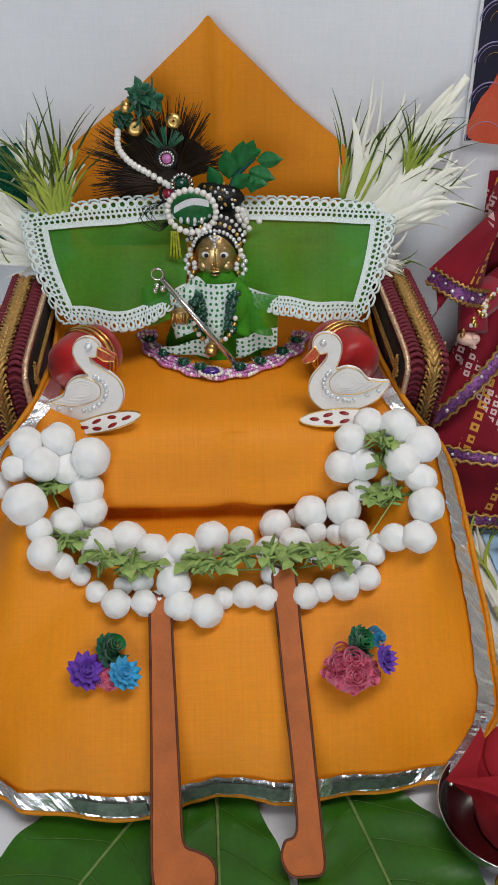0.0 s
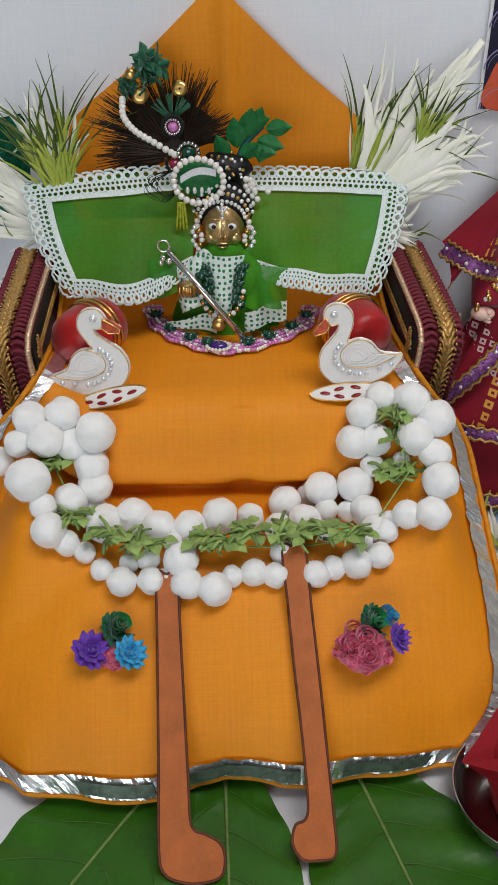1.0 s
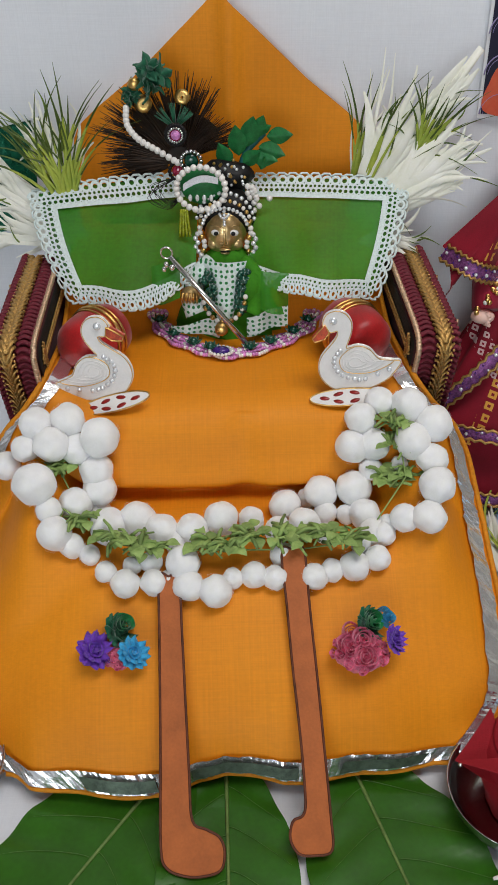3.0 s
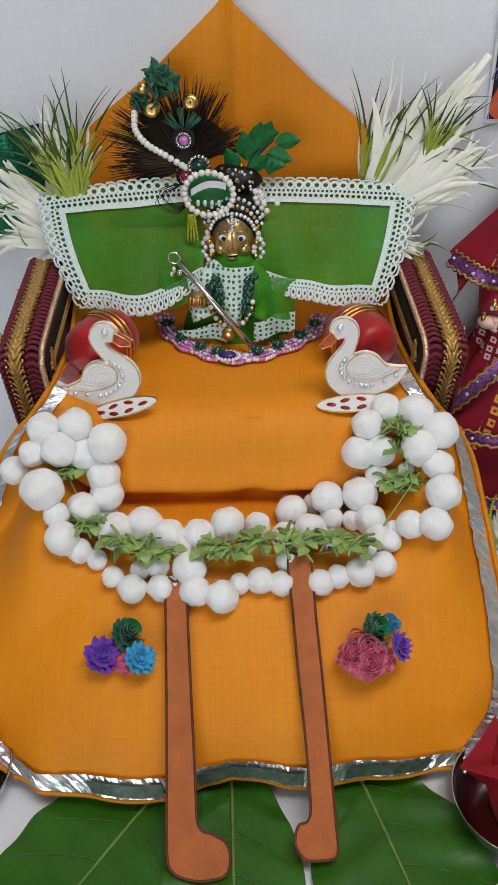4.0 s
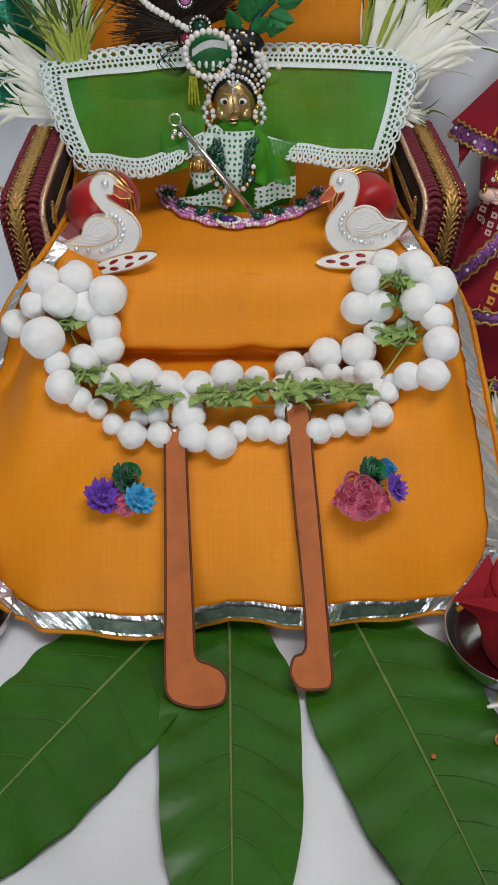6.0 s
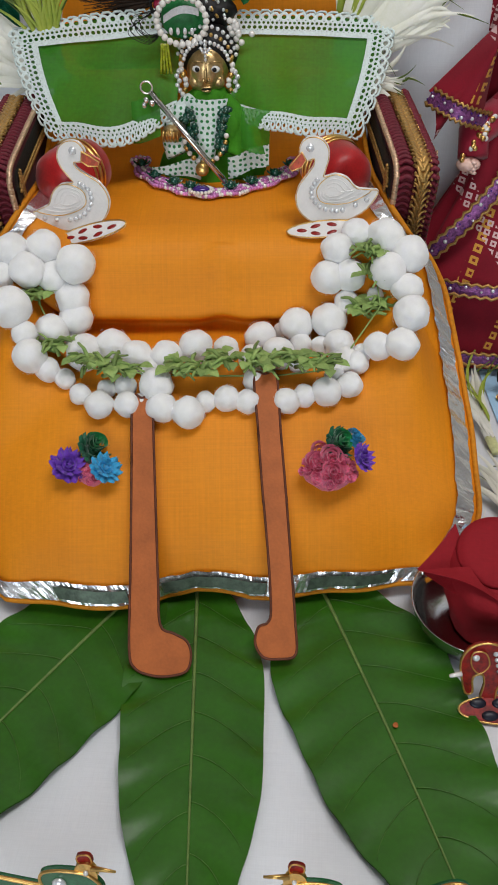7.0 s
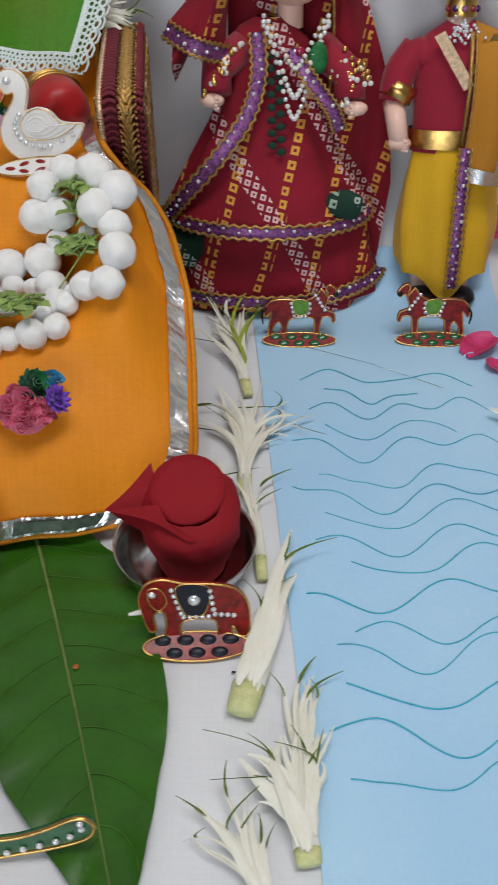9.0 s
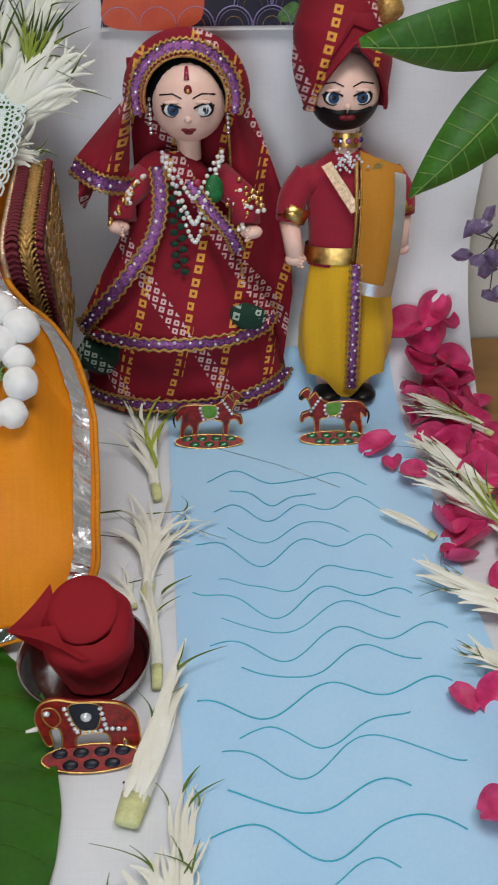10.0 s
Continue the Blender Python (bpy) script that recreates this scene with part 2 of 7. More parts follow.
def part(name, build, parent, label=""):
    ob = new(name, build.mesh(name))
    ob.parent = parent
    return tagged(ob, label)


def thing(name, m, label, category, group="", kind=""):
    """An Empty at a thing's base."""
    ob = new(name)
    ob.empty_display_size = 0.02
    ob.matrix_world = m
    return tagged(ob, label, category, group, kind)


def solo(name, build, m, label, category, group="", kind=""):
    ob = new(name, build.mesh(name))
    ob.matrix_world = m
    return tagged(ob, label, category, group, kind)


def spline(ctrl, n=24, closed=False):
    """A smooth line through a few points."""
    ps = [Vector(p) for p in ctrl]
    out, k = [], len(ps)
    segs = k if closed else k - 1
    for s in range(segs):
        g = (lambda i: ps[i % k]) if closed else (lambda i: ps[max(0, min(k - 1, i))])
        a, b, c, d = g(s - 1), g(s), g(s + 1), g(s + 2)
        m = max(2, n // segs)
        for i in range(m):
            t = i / m
            out.append(0.5 * (2 * b + (c - a) * t + (2 * a - 5 * b + 4 * c - d) * t * t + (3 * b - a - 3 * c + d) * t ** 3))
    if not closed:
        out.append(ps[-1])
    return out


def lerp_rows(rows, x):
    """Piecewise-linear value of rows (x, y)."""
    return float(np.interp(x, [r[0] for r in rows], [r[1] for r in rows]))


def solid_box(b, x0, x1, y0, y1, z0, z1, material, bev=0.002):
    bm = bmesh.new()
    bmesh.ops.create_cube(bm, size=1, matrix=Matrix.Translation(((x0 + x1) / 2, (y0 + y1) / 2, (z0 + z1) / 2)) @ Matrix.Diagonal((x1 - x0, y1 - y0, z1 - z0, 1)))
    if bev:
        bmesh.ops.bevel(bm, geom=bm.edges[:], offset=bev, segments=2, affect="EDGES")
    bm.verts.index_update()
    b.add([v.co.copy() for v in bm.verts], [[v.index for v in f.verts] for f in bm.faces], material, smooth=False)
    bm.free()
    return b


def shared_parts(name, build, parent, places, label=""):
    """Alike pieces: objects of their own on one mesh."""
    me = build.mesh(name)
    for m in places:
        ob = new(name, me)
        ob.parent = parent
        ob.matrix_basis = m if isinstance(m, Matrix) else Matrix.Translation(m)
        tagged(ob, label)


def moved(build, base):
    """The same mesh seen from base."""
    build.v = [(p[0] - base[0], p[1] - base[1], p[2] - base[2]) for p in build.v]
    return build


def stuff(ob):
    return tagged(ob, kind="stuff")


# ---- room ----
def setting(name, build, label, category, m=Matrix()):
    return solo(name, build, m, label, category, kind="structure")


# all but the north wall are unseen and darkened to cut bounced light
setting("floor", solid_box(Build(), -1.7, 1.9, -2.2, 1.05, -0.80, -0.75, ROOM_DARKENED, 0), "plain unseen room floor under the table, darkened to cut bounced light", "floor")
setting("ceiling", solid_box(Build(), -1.7, 1.9, -2.2, 1.05, 1.85, 1.90, ROOM_DARKENED, 0), "plain unseen ceiling, darkened to cut bounced light", "ceiling")
setting("wall_north", solid_box(Build(), -1.7, 1.9, 0.925, 1.05, -0.75, 1.85, CREAM, 0), "cream painted wall behind the display", "wall")
setting("wall_west", solid_box(Build(), -1.75, -1.7, -2.2, 1.05, -0.75, 1.85, ROOM_DARKENED, 0), "unseen side wall, darkened to cut bounced light", "wall")
setting("wall_east", solid_box(Build(), 1.9, 1.95, -2.2, 1.05, -0.75, 1.85, ROOM_DARKENED, 0), "unseen side wall, darkened to cut bounced light", "wall")
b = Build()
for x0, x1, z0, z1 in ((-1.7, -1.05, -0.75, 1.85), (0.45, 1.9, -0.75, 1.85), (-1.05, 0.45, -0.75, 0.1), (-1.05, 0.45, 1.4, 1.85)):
    solid_box(b, x0, x1, -2.3, -2.2, z0, z1, ROOM_DARKENED, 0)
setting("wall_south", b, "unseen wall with a window opening, darkened to cut bounced light", "wall")

table = thing("table", pose(0, 0, -0.75), "plain brown wooden table under a white cloth", "table")
part("tabletop", solid_box(Build(), -1.0, 1.2, -0.5, 0.92, 0.715, 0.747, TABLE_WOOD, 0.003), table)
for x in (-0.92, 1.12):
    for y in (-0.42, 0.84):
        part("leg", solid_box(Build(), x - 0.03, x + 0.03, y - 0.03, y + 0.03, 0, 0.715, TABLE_WOOD, 0.003), table)


def sheet_at(s):
    """y and z of the white sheet, s metres along it from the foot of the wall."""
    r = 0.15
    if s < 0:
        return 0.735 + s, 0.0
    if s < r * math.pi / 2:
        return 0.735 + r * math.sin(s / r), r * (1 - math.cos(s / r))
    return 0.735 + r + 0.02 * (s - r * math.pi / 2), r + s - r * math.pi / 2


def sheet_z(y):
    q = min(max((y - 0.735) / 0.15, 0), 0.999)
    return 0.15 * (1 - math.sqrt(1 - q * q))


def sheet(u, v):
    s = -1.15 + v * 2.0
    x = -0.95 + u * 1.565
    y, z = sheet_at(s)
    k = 0.004 * noise.noise(Vector((x * 3, s * 2.2, 0))) * min(1, max(0, s / 0.2))
    k += 0.0015 * math.exp(-((x + 0.22 * s - 0.1) / 0.006) ** 2) * min(1, max(0, s / 0.2))
    return (x + 0.006 * noise.noise(Vector((s * 6, 0, 0))) * u, y - k, z + 0.0006 * noise.noise(Vector((x * 16, s * 16, 3))) - 0.0006)


b = Build().grid(sheet, 110, 130, WHITE_CLOTH)
setting("backdrop", b, "white cotton sheet over the table and up the wall", "sheet")


# ---- blue paper with drawn waves ----
def paper(u, v):
    y = -0.2 + v * 1.035
    x = 0.272 + (0.80 - y) * 0.077 + u * 0.253
    return (x, y, sheet_z(y) + 0.0016 + 0.0006 * noise.noise(Vector((x * 9, y * 9, 1))))


blue_paper = solo("blue_paper", Build().grid(paper, 24, 80, BLUE_PAPER), Matrix(), "pale blue paper strip with hand-drawn waves, on the sheet", "paper")


def wave(x0, y0, x1, y1, swell, ripple, width=0.00052):
    """A hand-drawn line: a long swell and a shorter ripple on it, each (height, cycles, phase)."""
    pts = []
    for i in range(61):
        t = i / 60
        y = y0 + (y1 - y0) * t + sum(h * math.sin(2 * math.pi * (c * t + p)) for h, c, p in (swell, ripple)) + 0.0006 * noise.noise(Vector((t * 9, y0 * 50, 0)))
        pts.append((x0 + (x1 - x0) * t, y, sheet_z(y) + 0.0022))
    part("wave_line", Build().tube(pts, width * random.uniform(0.7, 1.15), INK, 4, flat=0.12), blue_paper)


wave(0.320, 0.6505, 0.477, 0.6457, (0.0088, 1.71, -0.06), (0.0031, 2.84, -0.22))
wave(0.342, 0.6240, 0.426, 0.6152, (0.0092, 1.17, 0.18), (0.0026, 2.49, -0.42))
wave(0.327, 0.5988, 0.486, 0.6066, (0.0070, 1.25, 0.30), (0.0085, 2.69, -0.10))
wave(0.340, 0.5857, 0.452, 0.5593, (0.0206, 0.88, -0.45), (0.0017, 2.23, -0.03))
wave(0.311, 0.5633, 0.489, 0.5386, (0.0105, 2.56, -0.11), (0.0184, 0.94, -0.50))
wave(0.332, 0.5004, 0.484, 0.5234, (0.0113, 1.58, 0.18), (0.0029, 3.22, 0.33))
wave(0.310, 0.5073, 0.498, 0.4736, (0.0098, 2.55, -0.24), (0.0208, 0.93, 0.49))
wave(0.335, 0.4606, 0.484, 0.4745, (0.0137, 1.25, 0.36), (0.0022, 2.40, -0.33))
wave(0.326, 0.4854, 0.521, 0.3999, (0.0108, 2.35, 0.00), (0.0456, 0.51, -0.25))
wave(0.351, 0.4110, 0.494, 0.4313, (0.0114, 1.29, 0.36), (0.0024, 2.49, -0.41))
wave(0.317, 0.4138, 0.514, 0.3584, (0.0098, 2.18, 0.16), (0.0350, 0.49, -0.22))
wave(0.349, 0.3489, 0.477, 0.3694, (0.0046, 1.92, -0.14), (0.0094, 1.05, 0.19))
wave(0.336, 0.3324, 0.511, 0.3478, (0.0141, 1.55, 0.25), (0.0024, 2.78, -0.21))
wave(0.340, 0.3054, 0.468, 0.3072, (0.0113, 1.08, 0.32), (0.0021, 1.83, -0.34))
wave(0.328, 0.2738, 0.500, 0.2826, (0.0138, 1.46, 0.07), (0.0021, 2.74, -0.44))
wave(0.338, 0.2435, 0.452, 0.2541, (0.0087, 1.24, 0.26), (0.0045, 1.70, -0.31))
part("pencil_line", Build().tube([(0.325, 0.70, 0.0024), (0.39, 0.67, 0.0024), (0.45, 0.633, 0.0024)], 0.00028, STEEL, 4, flat=0.3), blue_paper)

# ---- throne ----
THRONE = pose(0.012, 0.64, 0, 0, 0, 5.5)
throne = thing("throne", THRONE, "maroon velvet throne with gold braid on its arms", "throne")
part("seat", solid_box(Build(), -0.14, 0.14, -0.02, 0.215, 0.0, 0.195, MAROON, 0.006), throne)
part("footstep", solid_box(Build(), -0.115, 0.115, -0.100, -0.025, 0.0, 0.112, MAROON, 0.006), throne)
part("back_panel", solid_box(Build(), -0.15, 0.15, 0.217, 0.232, 0.0, 0.265, MAROON, 0.004), throne)
ARM = [(0.15, 0.0), (0.15, 0.264), (0.10, 0.262), (0.04, 0.259), (0.004, 0.256), (-0.006, 0.250), (-0.006, 0.241), (0.008, 0.200), (0.030, 0.14)]


def arm(sign):
    top = spline([(y, z) for y, z in ARM[1:]], 49)
    b = Build()
    turn = Matrix(((0, -1, 0, sign * 0.165), (1, 0, 0, 0), (0, 0, 1, 0), (0, 0, 0, 1)))
    outline = [(p[0], p[1]) for p in top] + [(0.15, 0.14)]
    b.plate(outline, 0.034, MAROON, turn, bev=0.003)
    a = part("armrest", b, throne, "maroon velvet armrest with loops, beads and gold braid")

    def along(x, lift, n=0, inset=0.0):
        """A line over the arm's top and down its front, lifted off the velvet."""
        out = []
        for i, p in enumerate(top):
            t = (top[min(i + 1, len(top) - 1)] - top[max(i - 1, 0)]).normalized()
            q = p + Vector((t.y, -t.x)) * lift
            out.append((sign * x, q.x, q.y - inset))
        if not n:
            return out
        pts = np.array(spline(out, 2))
        run = np.concatenate(([0], np.cumsum(np.linalg.norm(np.diff(pts, axis=0), axis=1))))
        return [Vector([float(np.interp(q, run, pts[:, k])) for k in range(3)]) for q in np.linspace(0, run[-1], n + 1)]
    probe = along(0.165, 0.01)
    flip = 1 if probe[0][2] > top[0].y else -1
    line = lambda x, lift, n, inset=0.0: along(x, flip * lift, n, inset)
    # inner side: black lace with a row of gold beads
    lace = [line(0.1465, -0.002 - 0.0185 * k, 90) for k in (0, 1)]
    part("black_lace_band", Build().grid(lambda u, v: Vector(lace[0][round(v * 80)]).lerp(Vector(lace[1][round(v * 80)]), u) + Vector((sign * -0.0002, 0, 0)), 4, 80, BLACK_LACE), a, "black and green lace band")
    for lift, r in ((-0.0205, 0.0015), (-0.0165, 0.0012)):
        g = Build()
        for p in line(0.1452, lift, 110)[:100]:
            g.ball(p, r, GOLD_THREAD, nu=6, nv=4)
        stuff(part("gold_beading", g, a, "row of small gold beads"))
    g = Build()
    cord = line(0.1495, 0.002, 210)
    for i, p in enumerate(cord):
        g.ball(p, 0.0024 if i % 2 else 0.0020, GOLD_CORD, (1.15, 0.8, 0.8), nu=7, nv=5)
    stuff(part("gold_cord", g, a, "twisted pale gold cord"))
    # top face: maroon loops on both sides of a plaited gold braid
    g, fine = Build(), line(0.1695, 0.0030, 40)
    for i, p in enumerate(fine[:-1]):
        q = fine[i + 1]
        for sd in (-1, 1):
            g.tube([(p[0] + sd * 0.0062, p[1], p[2]), ((p[0] + q[0]) / 2 + sd * 0.0035, (p[1] + q[1]) / 2 - 0.001, (p[2] + q[2]) / 2 + 0.0018), (q[0] - sd * 0.0010, 2 * q[1] - p[1], 2 * q[2] - p[2])], 0.0026, GOLD_THREAD, 6, (0.7, 1.2), flat=0.55)
    stuff(part("gold_braid", g, a, "plaited gold braid"))
    for x0, x1 in ((0.1522, 0.1625), (0.1760, 0.1812)):
        loop = Build()
        loop.tube([(sign * (x0 + (x1 - x0) * t), 0.0012 * math.sin(math.pi * t), 0.0022 * math.sin(math.pi * t)) for t in [i / 6 for i in range(7)]], 0.0021, MAROON_CORD, 6, flat=0.85)
        loop.ball((sign * x1 if x1 > 0.17 else sign * x0, 0, 0.0006), 0.0022, MAROON_CORD, nu=7, nv=5)
        shared_parts("cord_loop", loop, a, [(0, p[1], p[2]) for p in line(0.0, 0.0012, 44)])
    g = Build()
    for i, p in enumerate(line(0.1645, 0.0032, 54)):
        for x in (0.1640, 0.1766):
            g.ball((sign * x, p[1], p[2]), 0.0012, GOLD, nu=6, nv=4)
    stuff(part("gold_dots", g, a, "small gold beads beside the braid"))
    # outer side: a gold-flecked brocade panel
    panel = [(y + 0.002, z - 0.004) for y, z in outline[:-2]] + [(0.034, 0.108), (0.147, 0.108)]
    part("brocade_panel", Build().plate(panel, 0.0016, BROCADE, Matrix.Translation((sign * 0.0180, 0, 0)) @ turn, bev=0.0004), a, "brown and gold brocade side")
    g = Build()
    for k in range(520):
        y, z = random.uniform(0.006, 0.146), random.uniform(0.112, 0.254)
        if z > 0.14 or y > 0.036:
            if y > lerp_rows([(0.11, 0.034), (0.14, 0.034), (0.2, 0.012), (0.24, -0.002), (0.256, 0.006)], z) + 0.004:
                g.tube([(sign * 0.1841, y, z), (sign * 0.1847, y + random.uniform(-0.003, 0.006), z + random.uniform(0.005, 0.010))], random.uniform(0.0006, 0.0012), GOLD_THREAD if k % 3 else GOLD_CORD, 4)
    stuff(part("brocade", g, a, "gold flecks of brocade"))


arm(1)
arm(-1)

# orange cloth over the throne
FALL = [(0.205, 0.275), (0.19, 0.222), (0.16, 0.207), (0.10, 0.2055), (0.03, 0.206), (0.0, 0.2055), (-0.018, 0.200), (-0.030, 0.188), (-0.038, 0.170), (-0.0475, 0.152), (-0.042, 0.145), (-0.032, 0.138),
        (-0.035, 0.133), (-0.06, 0.131), (-0.10, 0.125), (-0.14, 0.1045), (-0.168, 0.0865), (-0.190, 0.069), (-0.206, 0.051), (-0.217, 0.032), (-0.224, 0.014)]
FALL_LINE = spline(FALL, 100)
# the cloth's side edge: half width, y and z at the same twenty-one steps
EDGE_LINE = spline([(0.139, 0.205, 0.305), (0.139, 0.19, 0.276), (0.140, 0.15, 0.252), (0.141, 0.105, 0.231), (0.142, 0.06, 0.223), (0.147, 0.0, 0.223), (0.161, -0.014, 0.206), (0.179, -0.015, 0.180), (0.195, -0.020, 0.155), (0.204, -0.034, 0.126), (0.2075, -0.046, 0.110),
                    (0.2085, -0.055, 0.104), (0.209, -0.062, 0.100), (0.209, -0.085, 0.090), (0.209, -0.115, 0.077), (0.2085, -0.14, 0.064), (0.2078, -0.167, 0.049), (0.203, -0.181, 0.040), (0.191, -0.194, 0.031), (0.175, -0.207, 0.022), (0.158, -0.216, 0.012)], 100)
HEM = [(-0.19, 0.028), (-0.174, 0.020), (-0.15, -0.002), (-0.10, -0.008), (-0.05, -0.008), (-0.03, 0.004), (-0.01, 0.009), (0.03, -0.002), (0.09, 0.003), (0.16, 0.003)]


def drape(u, v, lift=0.0):
    """The orange cloth: u from -1 to 1 across, v from the back to the front hem."""
    k = v * (len(FALL_LINE) - 1)
    i = min(int(k), len(FALL_LINE) - 2)
    p = FALL_LINE[i].lerp(FALL_LINE[i + 1], k - i)
    q = FALL_LINE[min(i + 1, len(FALL_LINE) - 1)] - FALL_LINE[max(i - 1, 0)]
    nr = Vector((-q.y, q.x)).normalized() * -1
    g = EDGE_LINE[i].lerp(EDGE_LINE[i + 1], k - i)
    y, z = p
    k = min(1, max(0, (v - 0.2) / 0.2))
    lo = 0.80 - 0.38 * k
    e = max(0.0, (abs(u) - lo) / (1 - lo))
    w = e ** 1.5 * (1 - k) + e * e * (1.6 - 0.6 * e) * k
    y, z = y + (g.y - y) * w, z + (g.z - z) * w
    half = g.x + (0.012 * min(1, max(0, v - 0.35) / 0.2) if u < 0 else 0)
    x = u * half * (1 + 0.012 * noise.noise(Vector((u, v * 7, 4))))
    s = max(0.0, min(1.0, (v - 0.72) / 0.28))
    if s:
        y += s * s * (lerp_rows(HEM, x) * (1 - max(0, abs(u) - 0.9) * 6) + 0.0014 * math.sin(x * 97))
        z += s * 0.0018 * math.sin(x * 55 + 1.0) * (1 - abs(u))
        # soft buckles where the cloth turns down
        z += 0.0016 * math.sin(math.pi * s) * math.sin(x * 42 + 4 * noise.noise(Vector((x * 6, 0, 7))))
    if 0.6 < v < 0.9:
        z += 0.0022 * noise.noise(Vector((x * 11, v * 9, 8))) * math.sin(math.pi * (v - 0.6) / 0.3)
    # the cloth is held up at both sides by the arms' front corners
    if v > 0.28:
        hold = lerp_rows([(-0.19, -0.08), (-0.165, 0.035), (-0.14, 0.092), (-0.10, 0.138), (-0.08, 0.156), (-0.05, 0.180), (-0.02, 0.202), (0.0, 0.208)], y)
        z += max(0.0, hold - z) * math.exp(-((abs(x) - 0.150) / 0.026) ** 2) * min(1, (v - 0.28) / 0.08)
    # the crease over the seat's front edge
    if -0.06 < y < -0.02 and v < 0.6:
        z += (0.004 * math.exp(-((x - 0.012) / 0.012) ** 2) - 0.0015 * math.cos(x * 30)) * (1 - w)
    z += 0.0012 * noise.noise(Vector((x * 14, y * 14, 2)))
    nr = Vector((0, nr.x, nr.y)).lerp(Vector((math.copysign(0.55, u), -0.35, 0.75)), e * min(1, max(0, v - 0.15) * 8)).normalized()
    return Vector((x, y, z)) + nr * lift


orange_cloth = thing("orange_cloth", THRONE, "orange silk cloth draped over the throne, edged with silver tape", "cloth")
part("drape", Build().grid(lambda u, v: drape(2 * u - 1, v), 90, 130, ORANGE), orange_cloth, "plain orange silk")


def crinkle(along, across):
    """Small creases across the tape."""
    return 0.0016 + 0.0022 * noise.noise(Vector((along * 34, across * 0.8, 3))) + 0.0009 * noise.noise(Vector((along * 110, across * 2, 9)))


# hem bands: across the front and down both sides
part("silver_border", Build().grid(lambda u, v: drape(1.96 * u - 0.98, 0.955 + 0.035 * v, 0.0016 + crinkle(u * 1.1, v)), 150, 3, SILVER_TAPE, smooth=False), orange_cloth, "crinkled silver tape along the front hem")
# dull green strips on the front tape, painted in for its reflections
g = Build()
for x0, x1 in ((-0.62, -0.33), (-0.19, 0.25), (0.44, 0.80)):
    g.grid(lambda u, v: drape(x0 + (x1 - x0) * u, 0.962 + 0.020 * v, 0.0062), 40, 2, GREEN_REFLECTION)
for side in (-1, 1):
    part("silver_border", Build().grid(lambda u, v: drape(side * (0.905 + 0.065 * u), 0.20 + 0.77 * v, 0.0016 + crinkle(v, u)), 3, 150, SILVER_TAPE, smooth=False), orange_cloth, "crinkled silver tape along the side")
    part("piping", Build().tube([drape(side * 1.0, 0.08 + 0.91 * i / 120, 0.001) for i in range(121)], 0.0024, ORANGE_EDGE, 6), orange_cloth, "rolled orange edge")
part("piping", Build().tube([drape(-1 + 2 * i / 120, 0.998, 0.001) for i in range(121)], 0.0022, ORANGE_EDGE, 6), orange_cloth, "rolled orange edge")
part("tape_reflection", g, orange_cloth, "dull green reflections painted on the silver tape")


# pointed orange cloth hung behind the throne
def pennant(u, v):
    z = 0.20 + 0.272 * v
    half = lerp_rows([(0.2, 0.152), (0.345, 0.139), (0.356, 0.134), (0.37, 0.118), (0.40, 0.078), (0.46, 0.012), (0.472, 0.001)], z)
    x = -0.010 + half * (2 * u - 1)
    return (x, 0.8705 + 0.004 * (z - 0.3) - 0.004 * math.exp(-((x - 0.0) / 0.01) ** 2) + 0.003 * noise.noise(Vector((x * 10, z * 10, 5))), z)


b = Build().grid(pennant, 60, 60, ORANGE)
b.grid(lambda u, v: (lambda p: (p[0], p[1] + 0.002, p[2]))(pennant(u, v)), 60, 60, ORANGE)
solo("orange_back_cloth", b, Matrix(), "pointed orange silk cloth hung on the sheet behind the throne", "cloth")


# ---- big leaves under the cloth ----
def big_leaf(name, base, yaw, length, half, material, rib, m=None, label="", group="", bend=0.03, veins=9, thick=0.0012, curl=0.006):
    """A broad leaf with midrib and side veins, along its own +y."""
    ob = thing(name, m or pose(*base, 0, 0, yaw), label, "leaf", group)

    def w(t):
        return half * (math.sin(math.pi * min(1, t ** 0.8)) ** 0.75) * (1 - 0.12 * t) if 0 < t < 1 else 0.0

    def at(t, s):
        x = s * w(t) * (1 + 0.03 * math.sin(17 * t + 3 * s))
        return Vector((x + bend * math.sin(math.pi * t) * 0.6, t * length, 0.0035 + curl * abs(s) ** 2 * (0.4 + 0.6 * noise.noise(Vector((t * 4, s, base[0] * 20)))) + 0.0020 * math.sin(t * veins * 6.28 + abs(s) * -4) * abs(s)))
    b = Build().grid(lambda u, v: at(v, 2 * u - 1), 20, 60, material)
    b.grid(lambda u, v: at(v, 2 * u - 1) - Vector((0, 0, thick)), 20, 60, material)
    part("blade", b, ob)
    part("midrib", Build().tube([at(i / 40, 0) + Vector((0, 0, 0.0004)) for i in range(41)], 0.0013, rib, 6, (1.2, 0.3)), ob, "pale midrib")
    for k in range(1, veins):
        for s in (-1, 1):
            t0 = k / veins * 0.92 + (0.02 if s > 0 else 0)
            part("vein", Build().tube([at(min(0.985, t0 + 0.10 * q ** 1.5), s * 0.9 * q) + Vector((0, 0, 0.0006)) for q in [i / 10 for i in range(11)]], 0.00040, LEAF_VEIN if rib is LEAF_RIB else rib, 4, (1, 0.4), 0.6), ob)
    return ob


LG = "large leaves fanned out under the cloth"
big_leaf("leaf", (0.020, 0.452, 0.0), 185.5, 0.315, 0.051, LEAF, LEAF_RIB, label="large glossy dark green leaf lying flat on the sheet", group=LG, bend=0.0)
